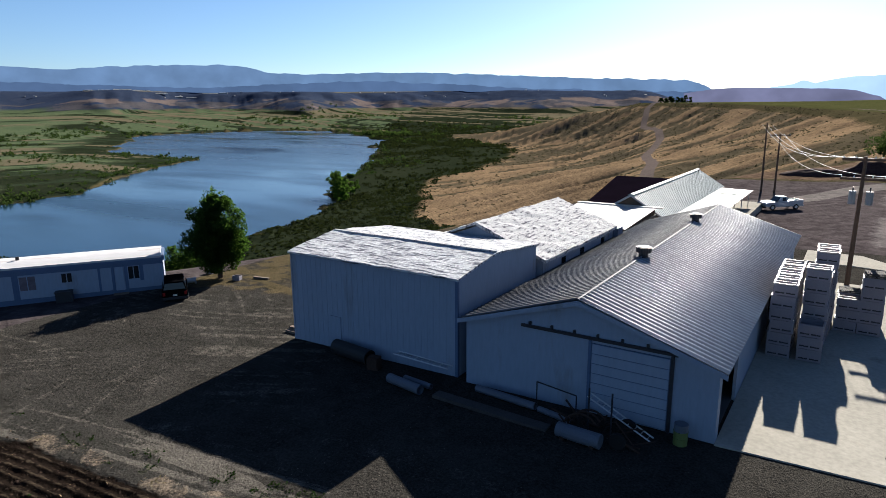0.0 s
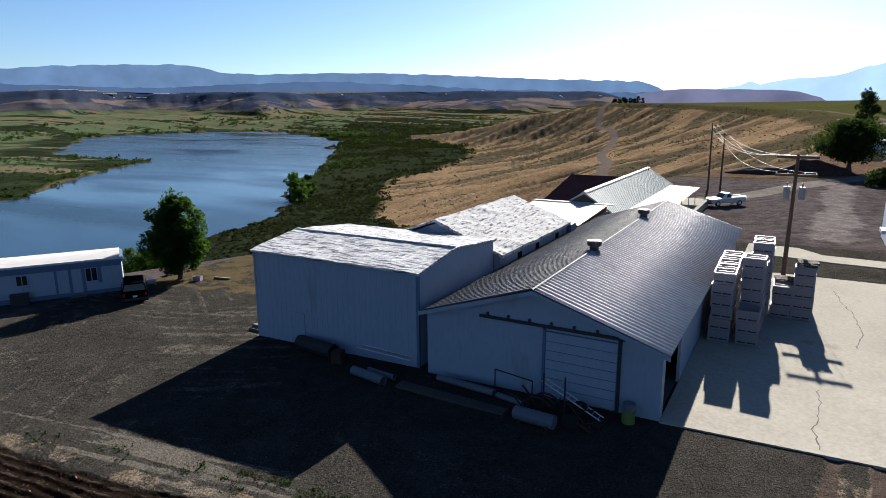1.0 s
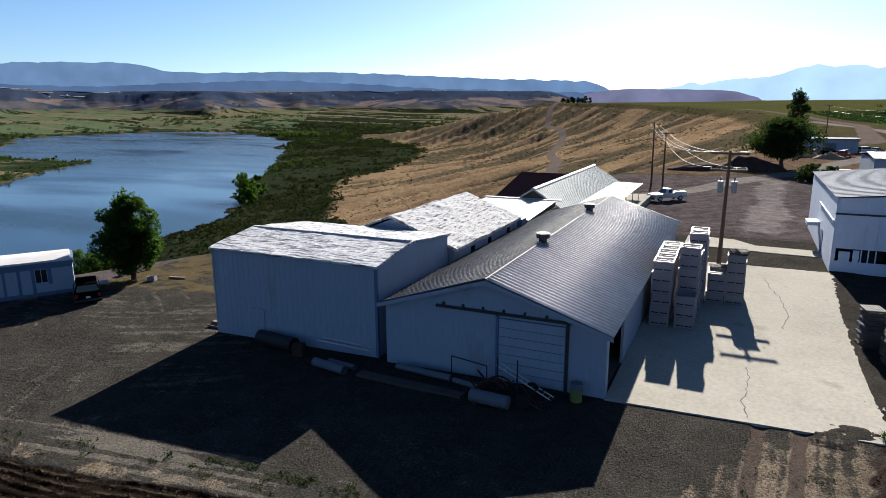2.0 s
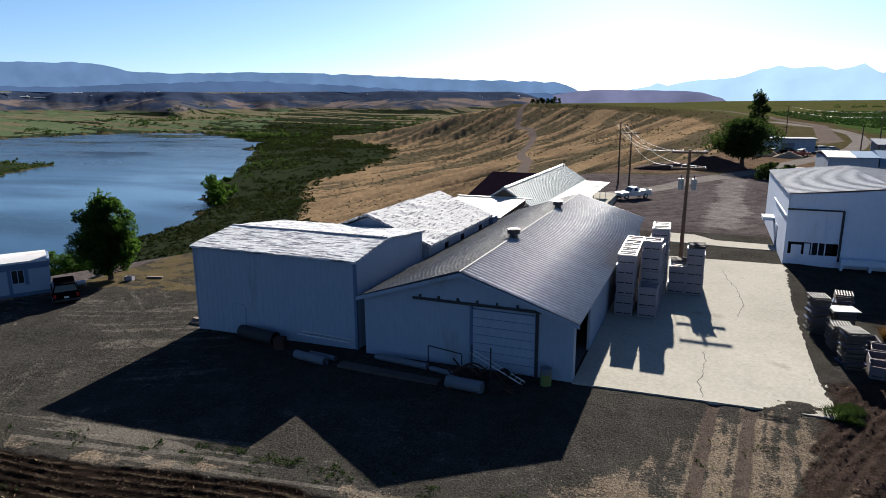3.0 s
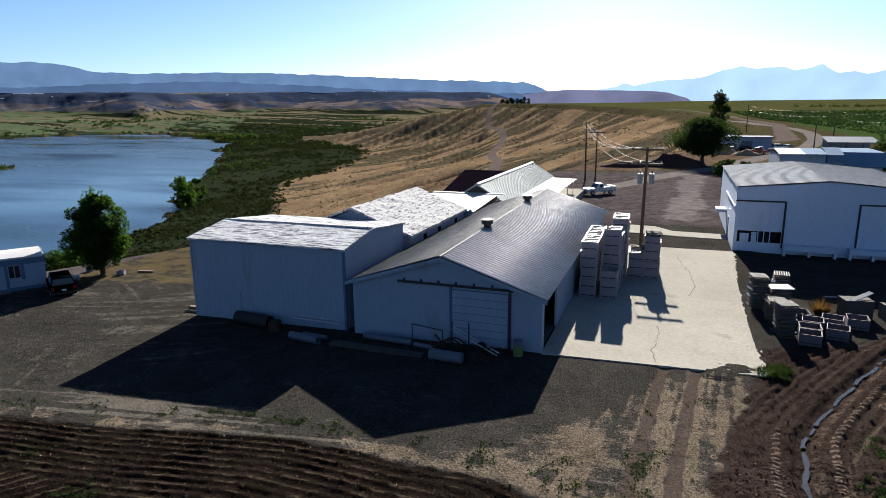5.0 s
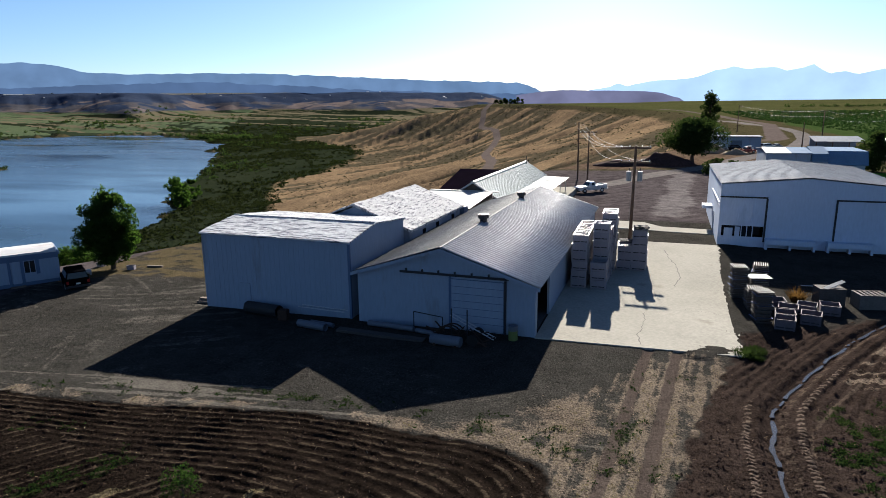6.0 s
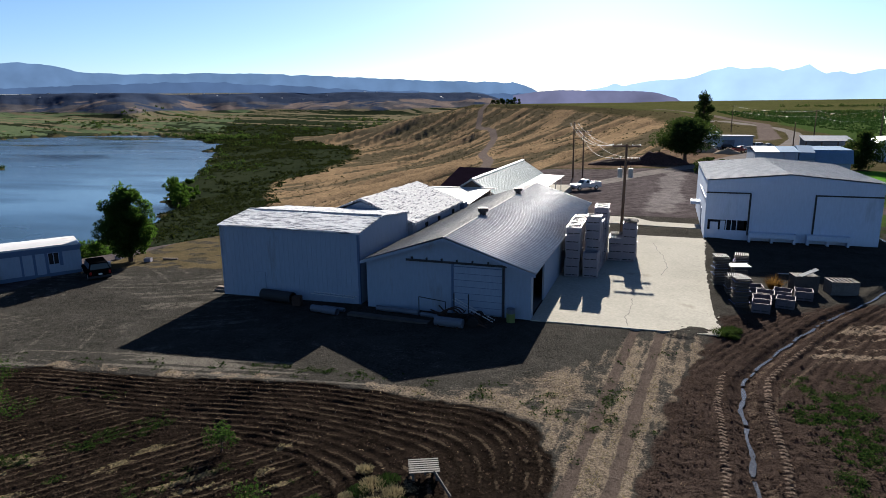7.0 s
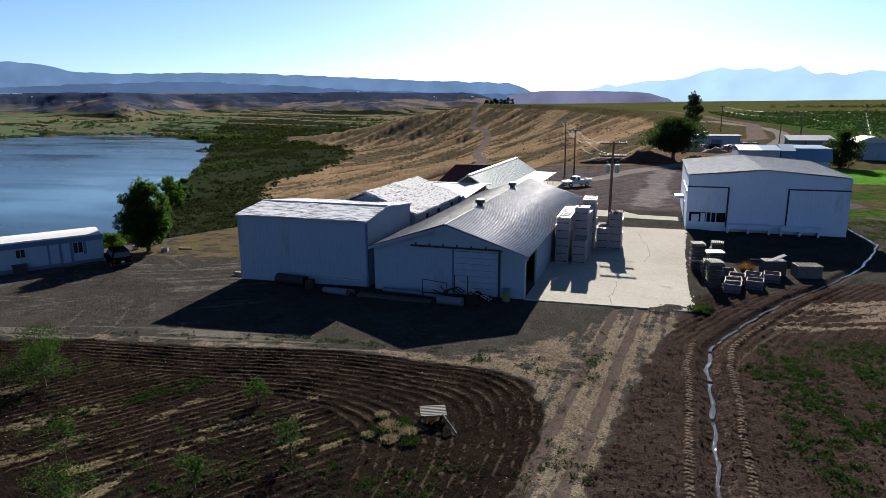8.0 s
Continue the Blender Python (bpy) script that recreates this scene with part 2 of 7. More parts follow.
def corrugated(bm, corner, along, down, pitch=0.42, amp=0.05, seg=8, thick=0.015):
    """A wavy metal sheet: the waves repeat along 'along' and run the length of 'down'."""
    corner, along, down = Vector(corner), Vector(along), Vector(down)
    up = along.cross(down).normalized()
    up = -up if up.z < 0 else up
    n = int(round(along.length / pitch)) * seg
    rows = []
    for end, drop in ((0, 0), (1, 0), (1, thick), (0, thick)):
        rows.append([bm.verts.new(corner + along * (k / n) + down * end + up * (amp * math.cos(k / seg * math.tau) - drop)) for k in range(n + 1)])
    fs = []
    for a, b in ((0, 1), (1, 2), (2, 3), (3, 0)):
        for k in range(n):
            fs.append(bm.faces.new((rows[a][k], rows[a][k + 1], rows[b][k + 1], rows[b][k])))
    fs.append(bm.faces.new([r[0] for r in rows]))
    fs.append(bm.faces.new([r[-1] for r in rows][::-1]))
    bmesh.ops.recalc_face_normals(bm, faces=fs)


def value_noise(x, y, seed=0):
    """Smooth noise of two coordinates, 0 to 1, over arrays."""
    xi, yi = np.floor(x).astype(np.int64), np.floor(y).astype(np.int64)
    fx, fy = x - xi, y - yi
    fx, fy = fx * fx * (3 - 2 * fx), fy * fy * (3 - 2 * fy)

    def h(a, b):
        n = (a * 374761393 + b * 668265263 + seed * 974634757) & 0xFFFFFFFF
        n = ((n ^ (n >> 13)) * 1274126177) & 0xFFFFFFFF
        return ((n ^ (n >> 16)) & 0xFFFF) / 65535.0
    return (h(xi, yi) * (1 - fx) + h(xi + 1, yi) * fx) * (1 - fy) + (h(xi, yi + 1) * (1 - fx) + h(xi + 1, yi + 1) * fx) * fy


def fractal(x, y, octaves=4, seed=0):
    out, amp, tot = 0, 1.0, 0
    for k in range(octaves):
        out = out + amp * value_noise(x * 2 ** k, y * 2 ** k, seed + k)
        tot += amp
        amp *= 0.5
    return out / tot


def smooth(a, b, v):
    s = np.clip((v - a) / (b - a), 0, 1)
    return s * s * (3 - 2 * s)


def sheet(name, xs, ys, zs, mat, fields, wrap=False, smooth_shade=True):
    """A ground sheet from arrays of rows by columns, with named fields on its points."""
    r, c = xs.shape
    me = bpy.data.meshes.new(name)
    me.vertices.add(r * c)
    me.vertices.foreach_set("co", np.stack([xs, ys, zs], -1).astype(np.float32).ravel())
    cols = c if wrap else c - 1
    i, j = np.meshgrid(np.arange(r - 1), np.arange(cols), indexing="ij")
    j2 = (j + 1) % c
    quads = np.stack([i * c + j, i * c + j2, (i + 1) * c + j2, (i + 1) * c + j], -1).reshape(-1, 4)
    a, b, d = (np.stack([xs, ys], -1).reshape(-1, 2)[quads[0, k]] for k in (0, 1, 3))
    if np.cross(b - a, d - a) < 0:
        quads = quads[:, ::-1]
    n = len(quads)
    me.loops.add(n * 4)
    me.polygons.add(n)
    me.loops.foreach_set("vertex_index", quads.astype(np.int32).ravel())
    me.polygons.foreach_set("loop_start", np.arange(0, n * 4, 4, dtype=np.int32))
    me.polygons.foreach_set("use_smooth", np.full(n, smooth_shade))
    for key, v in fields.items():
        at = me.attributes.new(key, "FLOAT", "POINT")
        at.data.foreach_set("value", np.asarray(v, np.float32).ravel())
    me.update(calc_edges=True)
    me.materials.append(mat)
    return new(name, me)


# ---- the land ----
LAKE_Z = -75.0
LAKE = [(-330, 180), (-381, 336), (-400, 405), (-478, 470), (-560, 610), (-651, 726), (-790, 930), (-929, 1107), (-1060, 1320),
        (-1179, 1402), (-1500, 1640), (-1726, 1777), (-1977, 1680), (-2023, 1303), (-1955, 1150), (-1313, 709), (-982, 676),
        (-890, 526), (-695, 315), (-655, 229), (-560, 60)]
RIM_Y = [-900, -60, 0, 30, 60, 100, 130, 160, 250, 450, 700, 850, 1000, 1200, 1476, 1650, 1900, 2500, 5000]
RIM_X = [-160, -72, -54, -40, -34, -22, -12, 6, 40, 62, 48, 15, -50, -180, -430, -460, -150, 300, 900]

TRAIL_Y = [380, 524, 590, 656, 745, 832, 960, 1080, 1180, 1280, 1360, 1460]
TRAIL_X = [-112, -149, -163, -184, -214, -231, -254, -289, -345, -370, -390, -400]


def from_shore(x, y):
    """Metres outside the lake's shore (negative on the water)."""
    d, inside = np.full(x.shape, 1e9), np.zeros(x.shape, bool)
    for (ax, ay), (bx, by) in zip(LAKE, LAKE[1:] + LAKE[:1]):
        ex, ey = bx - ax, by - ay
        t = np.clip(((x - ax) * ex + (y - ay) * ey) / (ex * ex + ey * ey), 0, 1)
        d = np.minimum(d, np.hypot(x - ax - t * ex, y - ay - t * ey))
        cross = (ay > y) != (by > y)
        inside ^= cross & (x < ex * (y - ay) / (ey if ey else 1e-9) + ax)
    return np.where(inside, -d, d)


def land(x, y):
    """Height of the land, and its fields: how far down the slope a place lies, and how far off the shore."""
    rim = np.interp(y, RIM_Y, RIM_X)
    width = np.interp(y, [-100, 0, 150, 300, 450, 600, 900, 1250, 1900], [230, 220, 270, 350, 440, 520, 530, 480, 800])
    along, across_hill = x * 0.93 - y * 0.36, y * 0.93 + x * 0.36
    wob = (fractal(x / 90 + 7, y / 90, 3, 5) - 0.5) * 16 * smooth(60, 300, y)
    s = np.clip((rim + wob - x) / width, 0, 1)
    drop = np.sin(s * math.pi / 2) ** 1.25
    top = 20.0 * smooth(560, 1420, y) - 0.022 * np.clip(-x - 4, 0, 60) + 0.4 * smooth(8, 30, y) * smooth(-4, 4, x)
    floor_z = -72.5 + (fractal(x / 160, y / 160, 4, 11) - 0.5) * 7
    q = 0.96 * np.hypot(x, y)
    floor_z = floor_z + 62 * smooth(2000, 3700, q) + 10 * smooth(2100, 3300, q) * (fractal(x / 420, y / 420, 3, 13) - 0.5)
    z = top + (floor_z - top) * drop
    gully = np.abs(fractal(along / 62 + 0.5 * fractal(x / 160, y / 160, 2, 3), across_hill / 520 + 0.1, 4, 21) - 0.5) * 2
    fine_g = np.abs(fractal(along / 21, across_hill / 190, 3, 24) - 0.5) * 2
    tiny_g = np.abs(fractal(along / 8.5 + 0.4 * fine_g, across_hill / 80, 3, 26) - 0.5) * 2
    bank = np.sin(math.pi * np.clip(s * 1.02, 0, 1)) ** 0.8 * smooth(90, 260, y)
    off_trail = smooth(6, 42, np.abs(x - np.interp(y, TRAIL_Y, TRAIL_X)) + 60 * smooth(400, 340, y) + 60 * smooth(1440, 1500, y))
    z = z + bank * (0.12 + 0.88 * off_trail) * ((gully - 0.30) * 20 + (fine_g - 0.3) * 8 + (tiny_g - 0.3) * 3.0)
    shore = from_shore(x, y) + (fractal(x / 55, y / 55, 4, 31) - 0.5) * 70
    wet = smooth(12, -10, shore)
    z = np.where(s > 0.5, z * (1 - wet) + (LAKE_Z - 5) * wet, z)
    z = np.where(shore > 14, np.maximum(z, LAKE_Z + 1.5), z)
    flat = smooth(420, 20, shore) * smooth(0.93, 0.99, s)
    z = np.where(shore > 14, z * (1 - flat) + (LAKE_Z + 1.4) * flat, z)
    # the flat-topped bluffs across the valley
    across = np.arctan2(x, y) * 3900
    q0 = 3480 + (fractal(across / 520, q / 1100, 4, 41) - 0.5) * 1000
    rise = 0.5 * smooth(-120, 420, q - q0) + 0.5 * smooth(260, 760, q - q0 - 160 * (fractal(across / 300, q / 400, 3, 43) - 0.5))
    ravine = np.abs(fractal(across / 75, q / 420, 5, 44) - 0.5) * 2
    bluff = (1 - smooth(-900, -400, x + 0.10 * y)) * smooth(0.05, 0.6, drop)
    z = z + bluff * (rise * (112 + 22 * fractal(across / 500, q / 500, 3, 47)) + np.sin(math.pi * rise) * (ravine - 0.35) * 9)
    return z, s, shore, drop, rise * bluff, gully * 0.6 + fine_g * 0.4, ravine


def field_edge(x):
    return np.interp(x, [-60, -40, -26, -16, -8.7, -2.8, 1.9, 5], [-25, -20, -16.2, -15.2, -14.0, -13.9, -13.1, -13.1])


DITCH_Y = [-60, -22, -13, -9.8, -6, -2.9, 2, 6.3, 12.2, 17.4, 23.9, 28.3, 40]
DITCH_X = [12.2, 12.2, 12.5, 12.5, 13.0, 14.4, 16.9, 19.4, 23.5, 26.7, 29.5, 31.0, 30.2]
NEAR = (-46.0, 40.0, -50.0, 44.0)

# far land: rings that widen with distance
ang = np.radians(np.concatenate([np.linspace(-62, 52, 840), np.linspace(52.8, 297.2, 70)]))
rad = np.concatenate([np.linspace(1, 40, 40), np.geomspace(41, 3250, 345), np.linspace(3266, 4450, 80), np.linspace(4520, 4950, 5)])
A, R = np.meshgrid(ang, rad)
GX, GY = R * np.sin(A), -35 + R * np.cos(A)
GZ, S_, SHORE, DROP, RISE, GUL, _ = land(GX, GY)
inside = smooth(0, 3, GX - NEAR[0]) * smooth(0, 3, NEAR[1] - GX) * smooth(0, 3, GY - NEAR[2]) * smooth(0, 3, NEAR[3] - GY)
GZ = GZ - 0.6 * inside
dry = smooth(0.02, 0.14, DROP) * (1 - smooth(0.88, 0.97, S_)) * smooth(70, 200, GY)
lean_x, lean_y = GX * 0.93 - GY * 0.36, GY * 0.93 + GX * 0.36
sage = dry * smooth(0.32, 0.12, GUL) * smooth(0.30, 0.55, fractal(lean_x / 40, lean_y / 160, 3, 63)) * 0.85 + dry * 0.42 * smooth(0.50, 0.66, fractal(lean_x / 9, lean_y / 70, 3, 64)) + dry * smooth(900, 1500, GY) * 0.35
low_s = np.interp(GY, [0, 150, 300, 380, 520], [0.02, 0.26, 0.66, 0.84, 0.90])
brush = smooth(0, 0.07, S_ - low_s) * smooth(0, 14, SHORE)
patch = 0.55 * fractal(GX / 340, GY / 150, 2, 67) + 0.45 * fractal(GX / 160 + 4, GY / 42, 3, 68)
west = smooth(-60, 60, -GX - 0.62 * GY - 330)
meadow = brush * smooth(0.50, 0.6, patch * (0.35 + 0.75 * west) + 0.08 * west) * (1 - 0.8 * smooth(170, 60, SHORE))
hedge = brush * west * smooth(0.60, 0.68, fractal(GX / 260 + 2, GY / 30, 3, 69)) * 0.9
tan_field = brush * smooth(0.62, 0.68, fractal(GX / 380 + 9, GY / 45 + 5, 3, 71) + 0.10 * smooth(1900, 2600, GY) + 0.06 * smooth(2600, 3300, np.hypot(GX, GY)) - 0.2 * (1 - west) * (1 - smooth(1500, 2100, GY)))
crop = (1 - smooth(0.0, 0.02, DROP)) * smooth(60, 75, GX - 0.05 * GY + 14 * fractal(GY / 60, GX / 60, 2, 3)) * smooth(112, 122, GY) * (1 - smooth(900, 1000, GY))
orchard = (1 - smooth(0.0, 0.02, DROP)) * smooth(640, 760, GY + 0.3 * GX)
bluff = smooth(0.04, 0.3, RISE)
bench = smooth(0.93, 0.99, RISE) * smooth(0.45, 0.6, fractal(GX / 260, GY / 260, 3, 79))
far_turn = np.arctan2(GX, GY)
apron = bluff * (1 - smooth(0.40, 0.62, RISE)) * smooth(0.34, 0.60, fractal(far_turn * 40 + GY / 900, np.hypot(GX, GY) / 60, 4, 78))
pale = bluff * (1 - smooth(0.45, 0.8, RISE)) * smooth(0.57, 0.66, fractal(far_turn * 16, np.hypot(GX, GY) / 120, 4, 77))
yard = (1 - smooth(0.0, 0.03, DROP)) * (1 - smooth(104, 116, GY)) * (1 - smooth(34, 40, GX))
worn = 0.85 * smooth(4.4, 0.4, np.abs(GX - np.interp(GY, [40, 52, 107], [7.8, 8.6, 10.8]) + 3 * (fractal(GX / 6, GY / 9, 3, 8) - 0.5))) * smooth(44, 50, GY) * (1 - smooth(100, 108, GY))
lawn = smooth(33, 35, GX) * smooth(82, 86, GY) * (1 - smooth(112, 114, GY)) * (1 - smooth(80, 84, GX))
grass = smooth(29.5, 31.5, GX) * smooth(24, 30, GY) * (1 - smooth(76, 82, GY)) * (1 - smooth(90, 110, GX)) * smooth(0.30, 0.50, fractal(GX / 5, GY / 5, 3, 65))
dirtlot = (1 - smooth(0.0, 0.05, DROP)) * smooth(108, 118, GY) * (1 - smooth(196, 206, GY)) * (1 - smooth(36, 44, GX))
ROAD = [(-30, 68), (-10, 75.5), (-2.7, 84), (4.6, 99), (17, 122), (23.4, 140), (33, 163), (48, 205), (58, 250), (66, 310), (68, 370), (62, 436), (55, 520), (45, 614), (30, 700)]
road_d = np.full(GX.shape, 1e9)
for (ax, ay), (bx, by) in zip(ROAD, ROAD[1:]):
    u_ = np.clip(((GX - ax) * (bx - ax) + (GY - ay) * (by - ay)) / ((bx - ax) ** 2 + (by - ay) ** 2), 0, 1)
    road_d = np.minimum(road_d, np.hypot(GX - ax - u_ * (bx - ax), GY - ay - u_ * (by - ay)))
road = 1 - smooth(1.9, 3.1, road_d - 0.6 * smooth(100, 300, GY))
trail_x = np.interp(GY, TRAIL_Y, TRAIL_X)
trail = (1 - smooth(3.5, 7.0, np.abs(GX - trail_x))) * smooth(370, 400, GY) * (1 - smooth(1440, 1480, GY)) * 1.6
trail = np.maximum(trail, (1 - smooth(3.0, 6.0, np.abs(GX - np.interp(GY, RIM_Y, RIM_X) - 8))) * smooth(200, 260, GY) * (1 - smooth(900, 1000, GY)) * 0.8)
FAR_ZONES = [
    ("dry", (0.050, 0.035, 0.022), (0.225, 0.158, 0.094)),
    ("sage", (0.0301, 0.0261, 0.0170), (0.0804, 0.0653, 0.0427)),
    ("brush", (0.0050, 0.0085, 0.0048), (0.0190, 0.0225, 0.0125)),
    ("meadow", (0.030, 0.048, 0.026), (0.074, 0.088, 0.047)),
    ("hedge", (0.0090, 0.0150, 0.0090), (0.0260, 0.0330, 0.0190)),
    ("tan_field", (0.055, 0.050, 0.033), (0.105, 0.088, 0.056)),
    # Dark blue bluff tone: distance haze and backlit shade put into the colour.
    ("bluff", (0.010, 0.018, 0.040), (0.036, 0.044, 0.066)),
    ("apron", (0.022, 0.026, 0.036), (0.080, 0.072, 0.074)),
    ("bench", (0.0452, 0.0502, 0.0502), (0.1004, 0.0904, 0.0753)),
    ("pale", (0.060, 0.052, 0.056), (0.135, 0.105, 0.092)),
]
YARD_ZONES = [
    ("crop", (0.0161, 0.0291, 0.0091), (0.0376, 0.0552, 0.0176)),
    ("orchard", (0.0251, 0.0277, 0.0100), (0.0603, 0.0603, 0.0251)),
    ("yard", (0.028, 0.023, 0.024), (0.072, 0.062, 0.063)),
    ("dirtlot", (0.0352, 0.0226, 0.0176), (0.1105, 0.0804, 0.0552)),
    ("worn", (0.060, 0.054, 0.055), (0.125, 0.112, 0.110)),
    ("grass", (0.0124, 0.0217, 0.0062), (0.0372, 0.0589, 0.0161)),
    ("lawn", (0.0301, 0.0804, 0.0100), (0.0603, 0.1406, 0.0201)),
    ("road", (0.0804, 0.0728, 0.0703), (0.1306, 0.1180, 0.1105)),
    ("trail", (0.058, 0.047, 0.043), (0.098, 0.080, 0.073)),
]
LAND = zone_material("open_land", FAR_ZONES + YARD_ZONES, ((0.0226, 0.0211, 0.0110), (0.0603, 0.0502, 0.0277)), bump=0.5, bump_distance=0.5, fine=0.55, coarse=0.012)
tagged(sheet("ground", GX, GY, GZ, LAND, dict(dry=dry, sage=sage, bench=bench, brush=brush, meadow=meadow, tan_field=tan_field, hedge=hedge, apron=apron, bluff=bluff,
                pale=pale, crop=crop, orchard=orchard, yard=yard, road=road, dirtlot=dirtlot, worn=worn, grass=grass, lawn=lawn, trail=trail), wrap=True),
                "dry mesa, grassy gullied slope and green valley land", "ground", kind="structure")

# the yard and ploughed land by the buildings, in fine detail
step = 0.115
NX, NY = np.meshgrid(np.arange(NEAR[0], NEAR[1] + 0.01, step), np.concatenate([np.arange(NEAR[2], -29.5, 0.8), np.arange(-29.2, -8, 0.08), np.arange(-8, 12, 0.18), np.arange(12, 31.5, 0.22), np.arange(31.6, NEAR[3] + 0.01, 0.6)]))
NZ = land(NX, NY)[0]
wob = fractal(NX / 3, NY / 3, 3, 81) - 0.5
wob2 = fractal(NX / 0.9, NY / 0.9, 3, 83) - 0.5
edge = field_edge(NX) - NY
k = 3.0
inner = -np.log(np.exp(-edge / k) + np.exp(-(4.6 - NX) / k)) * k + 0.6
soil = smooth(-0.2, 0.5, inner + wob * 0.9 + wob2 * 0.5)
head_w = np.interp(NX, [-25, -18, -9, 0], [2.6, 4.2, 6.4, 7.0])
headland = smooth(0.2, -0.2, inner - head_w + 0.8 * wob)
ph_h = inner / 0.50 + 0.5 * wob + 0.16 * wob2
ph_i = (NX * 0.80 - NY * 0.60) / 0.54 + 0.8 * fractal(NX / 9, NY / 9, 2, 85) + 0.16 * wob2
crest = headland * np.cos(ph_h * math.tau) + (1 - headland) * np.cos(ph_i * math.tau)
clod = fractal(NX / 0.30, NY / 0.30, 2, 87) - 0.5
strength = 0.15 + 1.5 * fractal(NX / 1.6, NY / 1.6, 3, 89)
NZ = NZ + soil * (crest * 0.036 * strength + clod * 0.055 - 0.05)
ridge = soil * smooth(0.62, 1.05, crest + 0.9 * wob2) * smooth(0.35, 0.8, strength + 0.5 * wob2) * smooth(0.30, 0.55, fractal(NX / 0.4, NY / 0.4, 3, 90) + 0.05 * strength)
# the lane of two ruts, the tractor's marks and the ditch on the east side
lane_x = np.interp(NY, [-50, -24.4, -18.4, -11, -5, 0, 4], [3.2, 5.55, 6.2, 6.8, 7.3, 7.75, 8.1])
lane = np.abs(NX - lane_x)
east_x = np.interp(NY, [-50, -24, -19.5, -14.7, -7.9, -2.1, 3], [6.6, 7.6, 7.85, 8.3, 9.6, 11.0, 12])
rut = 1.15 * smooth(0.42, 0.14, np.abs(lane - 0.82) + 0.22 * wob2) * smooth(2.5, 0.5, NY) * smooth(0.15, 0.40, fractal(NX / 1.5, NY / 4, 2, 92) + 0.12)
bound = np.interp(NX, [-9, -7, -2, 2.8, 5, 7, 9], [-40, -13.0, -11.6, -7.4, -4.0, -0.4, 1.2])
lane_grass = smooth(-1.0, 3.4, bound - NY + 2.2 * wob + 1.4 * wob2) * smooth(0.5, -0.5, NX - east_x + wob * 1.2 + wob2 * 1.0) * (1 - soil)
edge_grass = 0.8 * smooth(0.9, 0.3, np.abs(inner + 0.35 + wob * 0.7)) * (0.3 + 0.7 * smooth(0.42, 0.6, fractal(NX / 2.5, NY / 2.5, 3, 94)))
tuft = fractal(NX / 0.42, NY / 0.42, 3, 111)
lane_streak = 0.55 + 0.95 * smooth(0.36, 0.62, fractal((NX - lane_x) / 0.28, NY / 5, 4, 116))
verge = np.maximum(lane_grass * np.where(lane < 3.2, lane_streak, 1.0), 0.95 * edge_grass) * (1.5 * fractal(NX / 0.9, NY / 0.9, 5, 115) - 0.12 + 0.25 * tuft) * 0.95
ditch = NX - np.interp(NY, DITCH_Y, DITCH_X) + 0.25 * wob
east = smooth(-0.6, 0.5, NX - east_x + wob * 1.2 + wob2 * 1.2) * smooth(6.0, 3.0, NY - 0.55 * (NX - 12) + wob * 2.5)
rows_e = np.cos(ditch / 0.62 * math.tau)
NZ = NZ + east * (rows_e * (0.030 + 0.022 * smooth(-6, -2, NY) * smooth(4.5, 3.0, np.abs(ditch))) * smooth(0.5, 1.2, np.abs(ditch)) + clod * 0.10)
NZ = NZ - 0.18 * smooth(0.75, 0.1, np.abs(ditch)) * (NY < 42) + 0.07 * smooth(0.5, 0.2, np.abs(np.abs(ditch) - 0.95)) * (NY < 42)
tread_w = smooth(0.22, 0.14, np.abs(ditch + 1.15)) * smooth(-2, -8, NY)
tread_w = np.maximum(tread_w, smooth(0.22, 0.14, np.abs(ditch - 1.15)) * smooth(4, -2, NY))
lug = np.cos(NY / 0.30 * math.tau + np.sign(ditch) * 5 * np.abs(np.abs(ditch) - 1.0))
tread = tread_w * smooth(-0.2, 0.5, lug + 0.6 * wob2)
NZ = NZ - tread_w * (0.03 - 0.05 * (lug > 0))
banks = east * smooth(0.35, 0.15, np.abs(ditch - 0.45)) * smooth(0.40, 0.55, fractal(NX / 0.3, NY / 0.3, 3, 96)) * 0.6
sand_y = NY - 0.38 * (NX - 17)
thin_x = np.interp(NY, [-16, -8.6, -4.9, -1.0, 2], [13.6, 14.1, 15.8, 18.0, 20.5])
banks = np.maximum(banks, 0.9 * smooth(0.16, 0.05, np.abs(NX - thin_x + 0.3 * wob)) * smooth(-12, -9, NY) * smooth(3, 1, NY))
weeds = smooth(13.6, 15.4, NX + wob * 4 - 0.34 * np.clip(NY + 10, 0, 40)) * 0.70 * smooth(0.34, 0.50, fractal(NX / 1.9, NY / 1.9, 4, 91)) * (NY < 8)
weeds = weeds * (1 - smooth(-5.5, -3.0, sand_y) * smooth(9, 7, sand_y))
weeds = np.maximum(weeds, 0.36 * smooth(0.52, 0.64, fractal(NX / 1.2, NY / 1.7, 4, 95)) * smooth(2.6, 1.0, np.abs(NX - lane_x - 0.4)) * (NY < -3))
weeds = np.maximum(weeds, 0.42 * soil * smooth(0.56, 0.70, fractal((NX * 0.6 + NY * 0.8) / 3.2, (NX * 0.8 - NY * 0.6) / 1.5, 4, 97)) * smooth(-18, -22, NY + 0.25 * NX + 2))
weeds = np.maximum(weeds, 0.36 * smooth(0.60, 0.68, fractal(NX / 1.5, NY / 1.2, 4, 98)) * smooth(1.6, 0.6, np.abs(inner + 1.3)))
